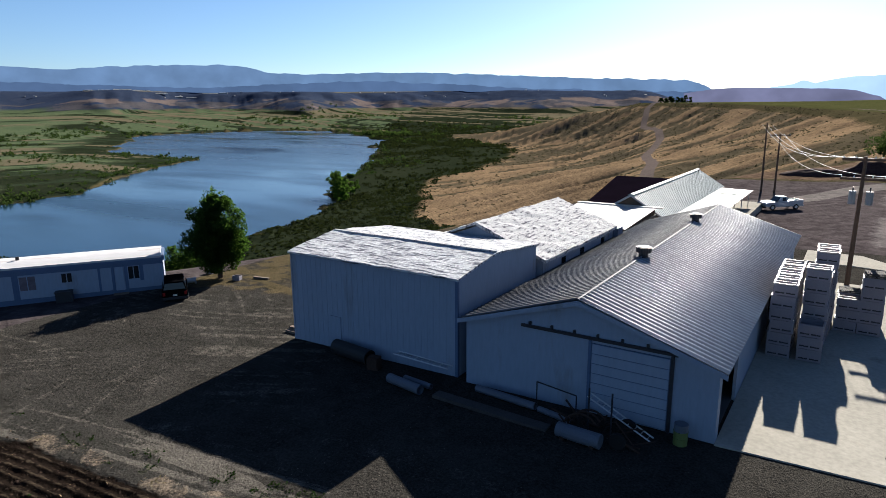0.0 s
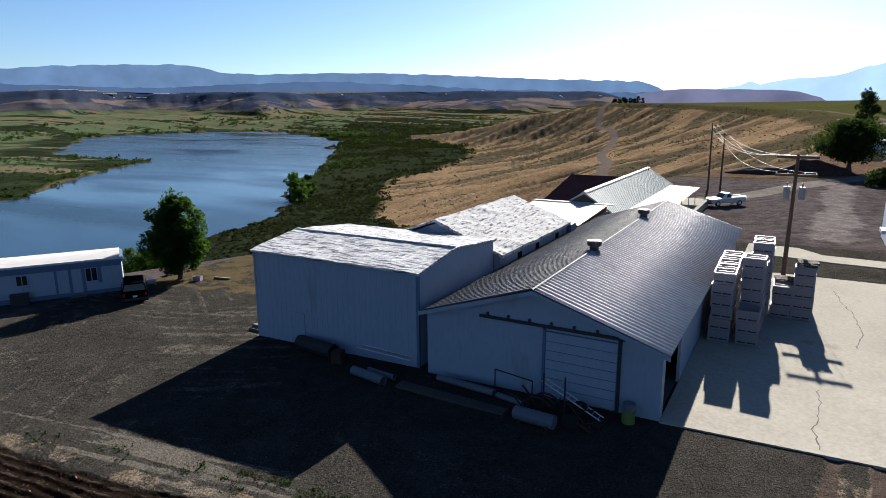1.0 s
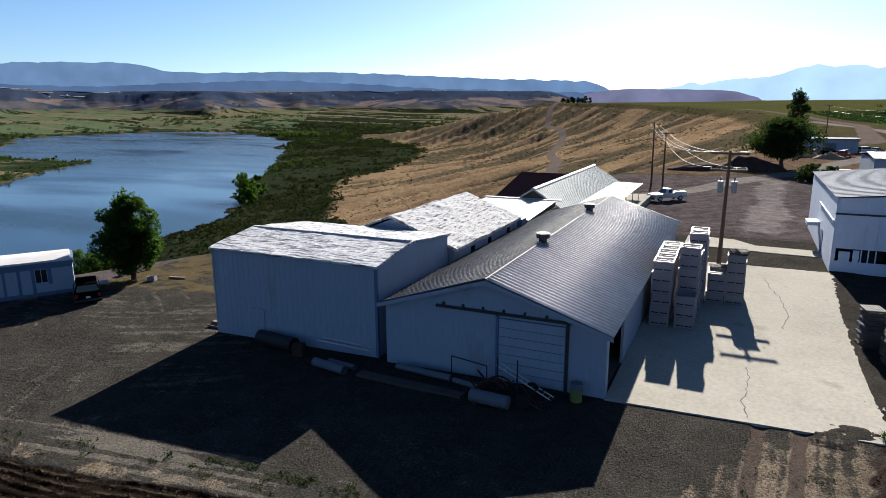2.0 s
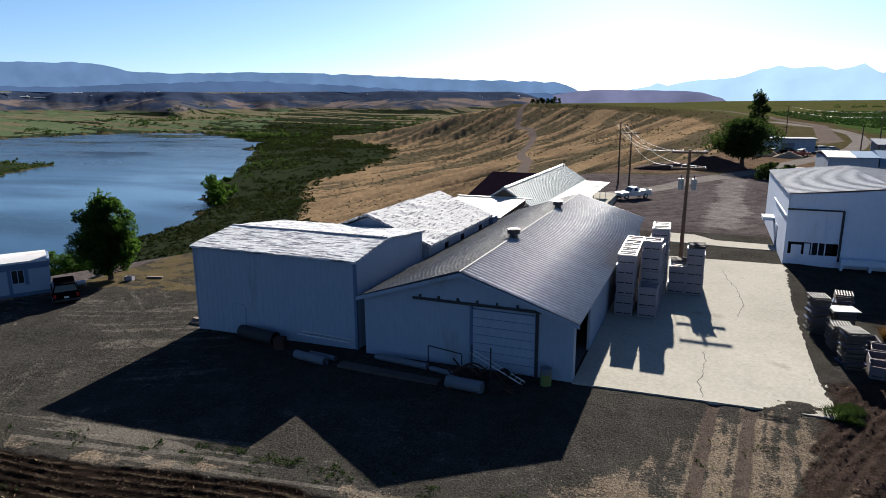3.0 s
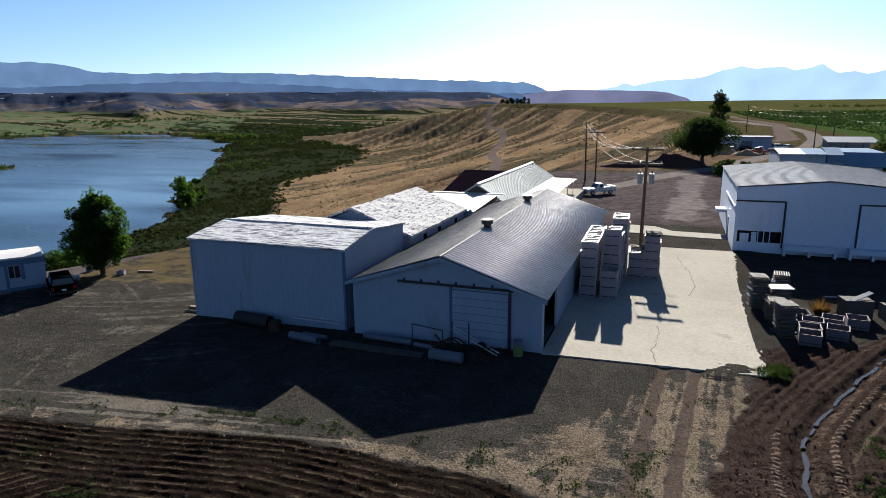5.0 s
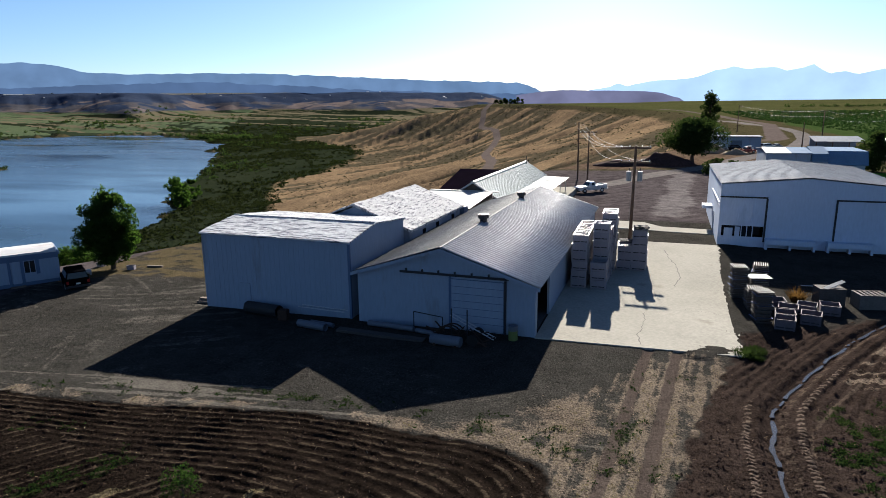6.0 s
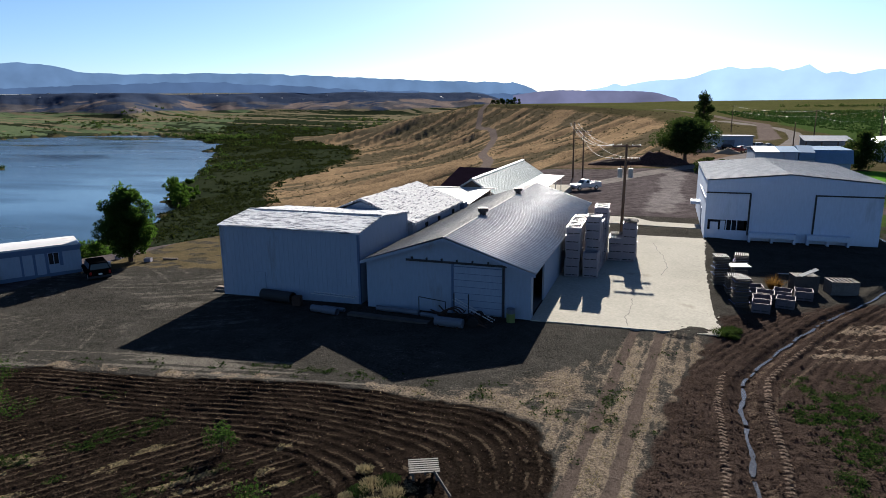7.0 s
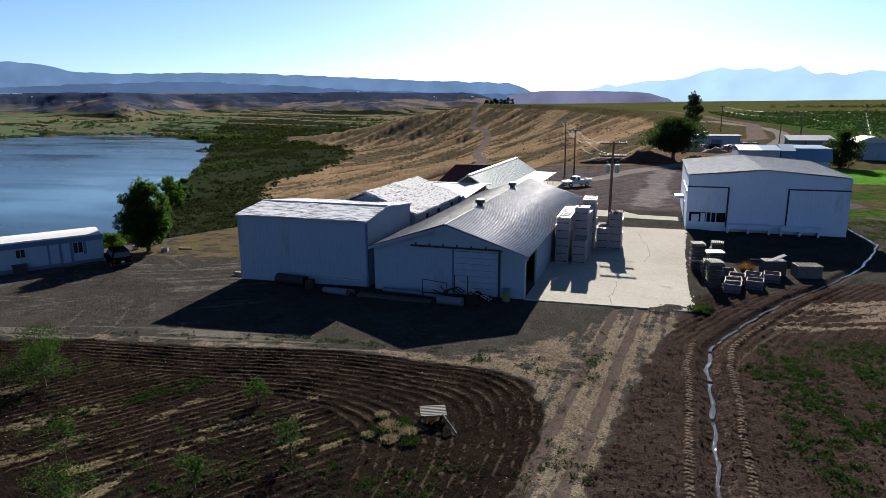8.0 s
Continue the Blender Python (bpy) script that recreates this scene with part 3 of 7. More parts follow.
weeds = np.maximum(weeds, 0.75 * smooth(29.0, 31.0, NX) * smooth(22, 27, NY - 0.2 * (NX - 30)) * smooth(0.34, 0.5, fractal(NX / 4, NY / 4, 3, 65)))
weeds = weeds * (0.25 + 0.9 * smooth(0.36, 0.62, fractal(NX / 0.35, NY / 0.35, 3, 113)))
straw = soil * smooth(0.60, 0.74, fractal((NX * 0.6 + NY * 0.8) / 3.8, (NX * 0.8 - NY * 0.6) / 0.9, 4, 99)) * smooth(6, 8, inner)
straw = np.maximum(straw, 0.7 * smooth(1.7, 0.5, np.hypot(NX + 1.6, (NY + 21.6) * 1.1) + wob * 3))
row_c, row_s = NX * 0.80 - NY * 0.60, NX * 0.60 + NY * 0.80
for c0 in (-4.75, 0.3, 6.2, 11.1, 16.4):
    strip = smooth(0.38, 0.06, np.abs(row_c - c0 + 0.5 * wob)) * smooth(0.40, 0.60, fractal(row_s / 2.4 + c0, row_c * 0 + c0, 3, 117))
    straw = np.maximum(straw, 0.85 * strip * soil * smooth(4.5, 6.5, inner))
straw = straw * smooth(0.28, 0.5, tuft)
streak = fractal((NX * 0.92 + NY * 0.38) / 5.0, (NX * 0.38 - NY * 0.92) / 0.55, 4, 101)
pale_sand = smooth(0.40, 0.60, streak) * smooth(1.2, 2.2, ditch) * smooth(-3.4, -1.0, sand_y) * smooth(6.5, 3.0, sand_y) * smooth(31, 26, NX)
arc = np.hypot(NX + 48, NY - 40)
wheel = 0.7 * (0.22 + 0.5 * smooth(0.44, 0.66, fractal(arc / 0.45, np.arctan2(NY - 40, NX + 48) * 7, 4, 103))) * smooth(0.32, 0.54, fractal(NX / 9, NY / 6, 3, 104)) * smooth(-16, -24, NX + 0.4 * NY) * (NY < 14) * smooth(-13, -9, NY)
wheel = np.maximum(wheel, 0.75 * smooth(0.50, 0.66, fractal((NY - 0.12 * NX) / 0.45, NX / 7, 4, 105)) * smooth(0.9, 0.3, np.abs(edge + 2.0) - 0.8))
wheel = np.maximum(wheel, 0.30 * smooth(0.46, 0.70, fractal(edge / 0.38, NX / 8, 4, 107)) * smooth(0.3, 1.2, -edge) * smooth(9.5, 6.5, -edge) * smooth(-22, -14, NX) * (NX < 9))
for cx, cy, near_r, far_r, seed in ((-8.0, -44.0, 26, 52, 141), (-60.0, -30.0, 22, 52, 143), (-34.0, 30.0, 14, 46, 145)):
    arc = np.hypot(NX - cx, NY - cy)
    turn_at = np.arctan2(NY - cy, NX - cx)
    lines = smooth(0.40, 0.75, fractal(arc / 0.34, turn_at * 3, 5, seed)) * smooth(0.42, 0.66, fractal(NX / 6, NY / 6, 4, seed + 9))
    wheel = np.maximum(wheel, 0.46 * lines * (arc > near_r) * (arc < far_r) * smooth(-18, -24, NX + 0.5 * NY) * smooth(0.5, 1.5, -edge) * (NY < 12))
shoulder = smooth(-27, -34, NX + wob * 4) * smooth(4, 9, NY + wob * 5) * (0.4 + 0.6 * smooth(0.38, 0.6, fractal(NX / 2.2, NY / 1.4, 4, 106)))
NZ = NZ - 0.06 * rut + 0.025 * clod + 0.03 * verge * tuft
NZ = NZ - 0.10 * smooth(-0.2, 0.2, NX) * smooth(12.3, 11.9, NX) * smooth(1.2, 2.2, NY) * smooth(30.4, 29.8, NY)
# loose dirt spilling over the edge of the concrete
slab_x = np.interp(NY, [-0.5, 0.4, 1.4, 2.6, 4.2, 6.2, 8.2, 14, 23, 31], [8.6, 9.2, 10.1, 10.4, 10.9, 11.4, 11.8, 12.05, 12.4, 12.8])
ragged_edge = (fractal(NX / 0.55, NY / 0.4, 4, 131) - 0.5) * (0.7 + 1.5 * smooth(9, 3, NY)) + (fractal(NX / 0.3, NY / 0.5, 2, 133) - 0.5) * 0.25
spill = (NX - slab_x + ragged_edge) * (NY > -0.6)
NZ = NZ + (NX < 15.5) * (NY > -0.6) * (NY < 31) * smooth(6.5, 7.5, NX) * 0.13 * smooth(-0.25, 0.15, spill) * smooth(3.0, 0.8, spill)
NEARLAND = zone_material("yard_earth", [
    ("wheel", (0.040, 0.037, 0.032), (0.110, 0.100, 0.086)),
    ("shoulder", (0.0253, 0.0228, 0.0126), (0.1011, 0.0783, 0.0455)),
    ("verge", (0.025, 0.020, 0.0155), (0.175, 0.142, 0.108)),
    ("soil", (0.0024, 0.0018, 0.0015), (0.0165, 0.0121, 0.0097)),
    ("east", (0.0075, 0.0056, 0.0048), (0.0440, 0.0320, 0.0270)),
    ("ridge", (0.0160, 0.0120, 0.0090), (0.0540, 0.0415, 0.0300)),
    ("rut", (0.036, 0.028, 0.024), (0.070, 0.056, 0.048)),
    ("tread", (0.0442, 0.0338, 0.0273), (0.1365, 0.1066, 0.0858)),
    ("banks", (0.0253, 0.0187, 0.0152), (0.0758, 0.0582, 0.0455)),
    ("pale_sand", (0.0420, 0.0322, 0.0252), (0.1820, 0.1428, 0.1092)),
    ("straw", (0.022, 0.018, 0.011), (0.140, 0.114, 0.070)),
    ("weeds", (0.0050, 0.0081, 0.0030), (0.0242, 0.0323, 0.0111)),
], ((0.0115, 0.0108, 0.0098), (0.0500, 0.0468, 0.0415)), bump=1.0, bump_distance=0.075, fine=9.0, coarse=0.35, ragged=0.75)
tagged(sheet("yard", NX, NY, NZ, NEARLAND, dict(wheel=wheel, shoulder=shoulder, soil=soil, east=east, verge=verge, rut=rut, ridge=ridge, banks=banks,
                 tread=tread, pale_sand=pale_sand, straw=straw, weeds=weeds)),
                 "bare grey-brown gravel yard beside dark ploughed furrows", "yard", kind="structure")


def ground_at(x, y):
    return float(land(np.array([float(x)]), np.array([float(y)]))[0][0])


# water
WATER = bpy.data.materials.new("calm_lake_water")
WATER.use_nodes = True
tw = WATER.node_tree
bw = tw.nodes["Principled BSDF"]
bw.inputs["Base Color"].default_value = (0.005, 0.017, 0.031, 1)
bw.inputs["Roughness"].default_value = 0.12
bw.inputs["IOR"].default_value = 1.33
cw = tw.nodes.new("ShaderNodeTexCoord")
mw = tw.nodes.new("ShaderNodeMapping")
mw.inputs["Scale"].default_value = (0.5, 1.6, 1)
mw.inputs["Rotation"].default_value = (0, 0, 0.6)
tw.links.new(cw.outputs["Object"], mw.inputs["Vector"])
nw = tw.nodes.new("ShaderNodeTexNoise")
nw.inputs["Scale"].default_value = 0.35
nw.inputs["Detail"].default_value = 5
tw.links.new(mw.outputs["Vector"], nw.inputs["Vector"])
nw2 = tw.nodes.new("ShaderNodeTexNoise")
nw2.inputs["Scale"].default_value = 0.006
nw2.inputs["Detail"].default_value = 4
tw.links.new(mw.outputs["Vector"], nw2.inputs["Vector"])
rw = tw.nodes.new("ShaderNodeMapRange")
rw.inputs["From Min"].default_value = 0.35
rw.inputs["From Max"].default_value = 0.65
rw.inputs["To Min"].default_value = 0.08
rw.inputs["To Max"].default_value = 0.32
tw.links.new(nw2.outputs["Fac"], rw.inputs["Value"])
tw.links.new(rw.outputs[0], bw.inputs["Roughness"])
pw = tw.nodes.new("ShaderNodeBump")
pw.inputs["Strength"].default_value = 0.4
pw.inputs["Distance"].default_value = 0.12
tw.links.new(nw.outputs["Fac"], pw.inputs["Height"])
tw.links.new(pw.outputs["Normal"], bw.inputs["Normal"])
bm = bmesh.new()
bmesh.ops.create_grid(bm, x_segments=24, y_segments=24, size=1)
bmesh.ops.transform(bm, matrix=Matrix.Translation((-1230, 950, LAKE_Z)) @ Matrix.Diagonal((950, 1000, 1, 1)), verts=bm.verts)
tagged(part("water", bm, WATER), "calm blue reservoir with faint wind bands", "lake", kind="structure")


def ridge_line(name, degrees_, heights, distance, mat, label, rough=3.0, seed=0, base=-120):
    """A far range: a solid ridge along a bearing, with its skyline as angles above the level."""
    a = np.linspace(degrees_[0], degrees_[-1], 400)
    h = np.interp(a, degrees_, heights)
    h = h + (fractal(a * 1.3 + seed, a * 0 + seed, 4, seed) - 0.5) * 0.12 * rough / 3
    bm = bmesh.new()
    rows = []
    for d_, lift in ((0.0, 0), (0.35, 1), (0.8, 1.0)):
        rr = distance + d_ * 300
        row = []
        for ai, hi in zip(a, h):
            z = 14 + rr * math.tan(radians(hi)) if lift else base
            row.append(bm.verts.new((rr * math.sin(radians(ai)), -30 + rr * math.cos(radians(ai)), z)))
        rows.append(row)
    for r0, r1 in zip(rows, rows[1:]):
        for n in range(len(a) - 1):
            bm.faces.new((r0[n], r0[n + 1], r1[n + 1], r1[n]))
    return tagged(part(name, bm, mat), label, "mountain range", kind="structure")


# These ranges emit their own tone; blue and pale haze is in the colour.
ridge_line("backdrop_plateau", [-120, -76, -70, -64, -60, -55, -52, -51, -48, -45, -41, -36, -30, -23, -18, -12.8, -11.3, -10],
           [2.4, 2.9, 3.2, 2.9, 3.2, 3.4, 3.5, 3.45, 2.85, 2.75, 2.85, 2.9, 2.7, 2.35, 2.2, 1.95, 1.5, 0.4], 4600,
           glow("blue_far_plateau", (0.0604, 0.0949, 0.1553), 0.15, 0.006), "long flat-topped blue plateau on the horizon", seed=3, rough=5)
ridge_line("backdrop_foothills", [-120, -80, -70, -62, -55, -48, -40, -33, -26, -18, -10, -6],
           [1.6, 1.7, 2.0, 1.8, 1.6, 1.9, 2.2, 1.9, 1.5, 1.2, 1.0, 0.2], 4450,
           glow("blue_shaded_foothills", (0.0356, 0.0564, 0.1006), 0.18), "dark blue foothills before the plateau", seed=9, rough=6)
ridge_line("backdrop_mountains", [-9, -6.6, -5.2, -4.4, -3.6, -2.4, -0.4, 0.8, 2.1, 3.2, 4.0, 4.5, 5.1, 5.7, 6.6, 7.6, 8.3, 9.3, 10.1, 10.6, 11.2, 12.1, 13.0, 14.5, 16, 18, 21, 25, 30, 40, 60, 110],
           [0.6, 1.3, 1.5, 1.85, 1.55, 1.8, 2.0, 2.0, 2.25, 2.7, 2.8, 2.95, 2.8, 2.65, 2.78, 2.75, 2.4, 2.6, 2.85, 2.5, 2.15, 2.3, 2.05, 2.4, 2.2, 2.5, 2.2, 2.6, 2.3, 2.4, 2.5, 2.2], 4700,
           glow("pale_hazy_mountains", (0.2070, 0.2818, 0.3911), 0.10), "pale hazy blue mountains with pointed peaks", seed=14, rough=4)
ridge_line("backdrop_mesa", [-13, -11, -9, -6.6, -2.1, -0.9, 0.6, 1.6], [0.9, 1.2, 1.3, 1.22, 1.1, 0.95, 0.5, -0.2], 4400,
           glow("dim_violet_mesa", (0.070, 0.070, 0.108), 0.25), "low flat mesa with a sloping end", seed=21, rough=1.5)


# ---- buildings ----
def solid(parent, name, lo, hi, mat, label=""):
    bm = bmesh.new()
    box(bm, lo, hi)
    return part(name, bm, mat, parent, label)


def gable_wall(parent, name, x0, x1, xr, y0, y1, zb, ze0, ze1, zr, mat, label=""):
    bm = bmesh.new()
    prism(bm, [(x0, zb), (x1, zb), (x1, ze1), (xr, zr), (x0, ze0)], "y", y0, y1)
    return part(name, bm, mat, parent, label)


def siding(parent, name, corner, along, height_of, mat, pitch=0.3, out=(0, -0.009, 0)):
    """Narrow standing ribs on a wall, each as tall as the wall is there."""
    bm = bmesh.new()
    c, a = Vector(corner), Vector(along)
    n = int(a.length / pitch)
    u = a.normalized()
    o = Vector(out)
    for k in range(1, n):
        s = k * pitch
        p = c + u * s
        q = p + u * 0.05
        h = height_of(s)
        lo = Vector((min(p.x, q.x, p.x + o.x), min(p.y, q.y, p.y + o.y), p.z))
        hi = Vector((max(p.x, q.x, p.x + o.x), max(p.y, q.y, p.y + o.y), p.z + h))
        box(bm, lo, hi)
    return part(name, bm, mat, parent)


# packing shed: long gable with a corrugated roof
shed = thing("packing_shed", pose(0, 0, 0), "long white metal shed with a corrugated galvanised roof and sliding door", "shed")
SX0, SX1, SXR, SY1 = -12.5, 0.0, -6.3, 33.0
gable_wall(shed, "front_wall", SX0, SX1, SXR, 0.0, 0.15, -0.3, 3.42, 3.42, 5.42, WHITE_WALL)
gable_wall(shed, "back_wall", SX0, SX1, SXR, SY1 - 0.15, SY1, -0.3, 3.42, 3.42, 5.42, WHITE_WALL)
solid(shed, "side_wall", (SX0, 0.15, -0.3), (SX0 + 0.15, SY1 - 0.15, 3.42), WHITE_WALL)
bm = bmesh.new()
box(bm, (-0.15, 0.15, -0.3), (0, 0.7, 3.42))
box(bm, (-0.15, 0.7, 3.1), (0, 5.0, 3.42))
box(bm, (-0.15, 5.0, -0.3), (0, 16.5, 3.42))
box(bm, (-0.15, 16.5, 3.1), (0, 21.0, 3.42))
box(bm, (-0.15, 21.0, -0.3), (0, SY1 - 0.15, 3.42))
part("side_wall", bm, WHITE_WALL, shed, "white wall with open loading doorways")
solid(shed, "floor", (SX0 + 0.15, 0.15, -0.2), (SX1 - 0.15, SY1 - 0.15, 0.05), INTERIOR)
# Right slope in the bright sheets, left slope in the copy with painted shade.
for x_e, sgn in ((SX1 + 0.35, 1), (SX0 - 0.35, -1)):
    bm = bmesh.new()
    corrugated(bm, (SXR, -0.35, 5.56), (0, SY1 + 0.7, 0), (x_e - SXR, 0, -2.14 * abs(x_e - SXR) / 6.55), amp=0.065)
    part("roof_slope", bm, SHED_ROOF if sgn > 0 else SHADED_SHEETS, shed, "bright corrugated sheets" if sgn > 0 else "corrugated sheets with shade in their dark colour", smooth=True)
bm = bmesh.new()
prism(bm, [(SXR - 0.06, 5.58), (SXR, 5.61), (SXR + 0.06, 5.58), (SXR + 0.06, 5.60), (SXR, 5.63), (SXR - 0.06, 5.60)], "y", -0.36, SY1 + 0.36)
part("ridge_cap", bm, SHADED_SHEETS, shed)
for a, b in (((SXR, 5.48), (SX1 + 0.35, 3.35)), ((SXR, 5.48), (SX0 - 0.35, 3.42))):
    bm = bmesh.new()
    (ax, az), (bx, bz) = a, b
    prism(bm, [(ax, az - 0.20), (bx, bz - 0.20), (bx, bz + 0.03), (ax, az + 0.03)], "y", -0.38, -0.33)
    part("barge_board", bm, WHITE_WALL, shed)
siding(shed, "siding_ribs", (-1.75, -0.001, 0), (1.75, 0, 0), lambda s: 3.4 + 0 * s, WHITE_WALL, 0.3)
# sliding door with its boards, frame and overhead rail
door = solid(shed, "sliding_door", (-5.62, -0.10, 0.08), (-2.02, -0.03, 3.5), BLUE_TRIM, "white sliding door of wide boards")
for n in range(7):
    z0 = 0.12 + n * 0.483
    solid(door, "board", (-5.58, -0.128, z0), (-2.06, -0.10, z0 + 0.445), WHITE_WALL)
for x0, x1 in ((-5.76, -5.62), (-2.02, -1.88)):
    solid(shed, "door_post", (x0, -0.14, 0.0), (x1, -0.001, 3.62), BLACK_STEEL if x0 > -4 else BLUE_TRIM)
solid(shed, "door_rail", (-9.25, -0.16, 3.66), (-1.72, -0.06, 3.80), BLACK_STEEL, "black overhead door rail")
for n in range(7):
    solid(shed, "rail_bracket", (-8.85 + n * 1.15, -0.15, 3.80), (-8.75 + n * 1.15, -0.001, 3.96), BLACK_STEEL)
for yv in (9.9, 23.6):
    vent = thing("roof_vent", pose(SXR + 0.05, yv, 5.52), "round galvanised roof vent on the shed ridge", "roof vent", "vents on the shed ridge")
    bm = bmesh.new()
    bar(bm, (0, 0, -0.1), (0, 0, 0.32), 0.28, 14)
    part("stack", bm, BLACK_STEEL, vent)
    bm = bmesh.new()
    bar(bm, (0, 0, 0.30), (0, 0, 0.60), 0.44, 16, 0.46)
    part("cowl", bm, BLACK_STEEL, vent)
    bm = bmesh.new()
    bar(bm, (0, 0, 0.60), (0, 0, 0.64), 0.40, 16, 0.36)
    part("cap", bm, BLACK_STEEL, vent)

# tall cold store with a sprayed white roof
store = thing("cold_store", pose(0, 0, -0.5), "tall white metal cold store with a rough white coated roof", "warehouse")
TX0, TX1, TY0, TY1, TYR = -25.8, -13.25, 0.3, 10.0, 4.5


def side_gable(parent, name, x0, x1, y0, y1, yr, zb, ze0, ze1, zr, mat):
    bm = bmesh.new()
    prism(bm, [(y0, zb), (y1, zb), (y1, ze1), (yr, zr), (y0, ze0)], "x", x0, x1)
    return part(name, bm, mat, parent)


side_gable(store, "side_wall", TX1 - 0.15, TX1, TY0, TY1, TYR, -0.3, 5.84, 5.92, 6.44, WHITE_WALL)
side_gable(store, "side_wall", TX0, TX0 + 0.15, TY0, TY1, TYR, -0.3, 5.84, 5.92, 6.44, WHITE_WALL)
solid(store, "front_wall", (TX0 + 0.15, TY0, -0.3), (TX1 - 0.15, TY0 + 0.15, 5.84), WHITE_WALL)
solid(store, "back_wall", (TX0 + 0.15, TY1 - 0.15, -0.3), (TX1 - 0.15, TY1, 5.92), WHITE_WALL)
siding(store, "siding_ribs", (TX0 + 0.02, TY0 - 0.001, -0.2), (TX1 - TX0 - 0.1, 0, 0), lambda s: 5.98, WHITE_WALL, 0.42)
solid(store, "corner_trim", (TX1 - 0.14, TY0 - 0.03, -0.2), (TX1 + 0.03, TY0 + 0.14, 5.7), BLUE_TRIM)
solid(store, "corner_trim", (TX0 - 0.03, TY0 - 0.03, -0.2), (TX0 + 0.10, TY0 + 0.10, 5.8), WHITE_WALL)
solid(store, "side_door", (-22.6, TY0 - 0.06, 0.2), (-21.7, TY0 - 0.022, 2.2), WHITE_WALL, "plain white door")


def rough_roof(parent, name, xs, ys, height, mat, thick=0.12, lumps=0.055, seed=0):
    """A roof skin of sprayed foam: uneven, thick, turned down at its edges."""
    X, Y = np.meshgrid(xs, ys)
    Z = height(X, Y) + (fractal(X / 0.5, Y / 0.9, 3, seed) - 0.5) * lumps * 2 + (fractal(X / 2.2, Y / 2.2, 2, seed + 5) - 0.5) * lumps
    bm = bmesh.new()
    r, c = X.shape
    top = [[bm.verts.new((X[i, j], Y[i, j], Z[i, j])) for j in range(c)] for i in range(r)]
    for i in range(r - 1):
        for j in range(c - 1):
            bm.faces.new((top[i][j], top[i][j + 1], top[i + 1][j + 1], top[i + 1][j]))
    rim = top[0] + [top[i][-1] for i in range(1, r)] + top[-1][-2::-1] + [top[i][0] for i in range(r - 2, 0, -1)]
    low = [bm.verts.new((v.co.x, v.co.y, v.co.z - thick)) for v in rim]
    for n in range(len(rim)):
        m_ = (n + 1) % len(rim)
        bm.faces.new((rim[m_], rim[n], low[n], low[m_]))
    bm.faces.new(low[::-1])
    bmesh.ops.recalc_face_normals(bm, faces=bm.faces[:])
    return part(name, bm, mat, parent)


rough_roof(store, "roof", np.arange(TX0 - 0.12, TX1 + 0.13, 0.2), np.arange(TY0 - 0.15, TY1 + 0.2, 0.2),
           lambda X, Y: 5.95 + np.where(Y < TYR, 0.6 * (Y - TY0) / (TYR - TY0), 0.6 - 0.53 * (Y - TYR) / (TY1 - TYR)), STORE_ROOF, seed=5)
solid(store, "ridge_batten", (TX0 - 0.05, TYR - 0.10, 6.52), (TX1 + 0.05, TYR + 0.10, 6.62), FOAM_ROOF)

# middle barn behind the cold store
barn = thing("middle_barn", pose(0, 0, 0), "white barn with a steep lumpy white coated roof", "barn")
MX0, MX1, MXR, MY0, MY1 = -23.4, -12.6, -18.0, 10.15, 24.6
gable_wall(barn, "front_wall", MX0 + 0.3, MX1 - 0.3, MXR, MY0 + 0.3, MY0 + 0.45, -0.6, 4.2, 4.2, 6.15, WHITE_WALL)
gable_wall(barn, "back_wall", MX0 + 0.3, MX1 - 0.3, MXR, MY1 - 0.45, MY1 - 0.3, -0.6, 4.2, 4.2, 6.15, WHITE_WALL)
for x0 in (MX0 + 0.3, MX1 - 0.45):
    solid(barn, "side_wall", (x0, MY0 + 0.45, -0.6), (x0 + 0.15, MY1 - 0.45, 4.2), WHITE_WALL)
rough_roof(barn, "roof", np.arange(MX0, MX1 + 0.01, 0.2), np.arange(MY0, MY1 + 0.1, 0.2),
           lambda X, Y: 6.45 - 2.05 * np.abs(X - MXR) / (MX1 - MXR), FOAM_ROOF, thick=0.2, lumps=0.085, seed=9)
for yv in (13.5, 17.0, 21.5):
    solid(barn, "side_window", (MX1 - 0.301, yv, 3.3), (MX1 - 0.27, yv + 0.7, 3.9), GLASS)
solid(barn, "loading_bay", (MX1 - 0.6, MY1 - 0.2, 2.2), (MX1 + 0.1, MY1 + 1.1, 4.2), BLUE_TRIM)

# open canopy between the barn and the far shed
lean = thing("open_canopy", pose(0, 0, 0), "low open canopy with a white ribbed roof on posts", "canopy")
bm = bmesh.new()
ribbed(bm, (-21.0, 37.4, 4.15), (8.2, 0, 0), (0, -10.0, -0.55), pitch=0.45, rib=0.12, height=0.04)
part("roof", bm, WHITE_ROOF, lean)
solid(lean, "ridge_flashing", (-21.1, 37.0, 4.14), (-12.2, 37.6, 4.24), WHITE_ROOF)
for yv, zt in ((28.2, 3.6), (32.5, 3.85), (37.0, 4.05)):
    solid(lean, "post", (-13.1, yv, -0.2), (-12.9, yv + 0.2, zt), DARK_WOOD)
    solid(lean, "post", (-20.9, yv, -1.2), (-20.7, yv + 0.2, zt), DARK_WOOD)
solid(lean, "fascia", (-12.88, 27.5, 3.3), (-12.8, 37.3, 3.52), DARK_WOOD)
solid(lean, "back_wall", (-20.6, 36.7, -0.8), (-13.1, 36.9, 3.9), DARK_WOOD)

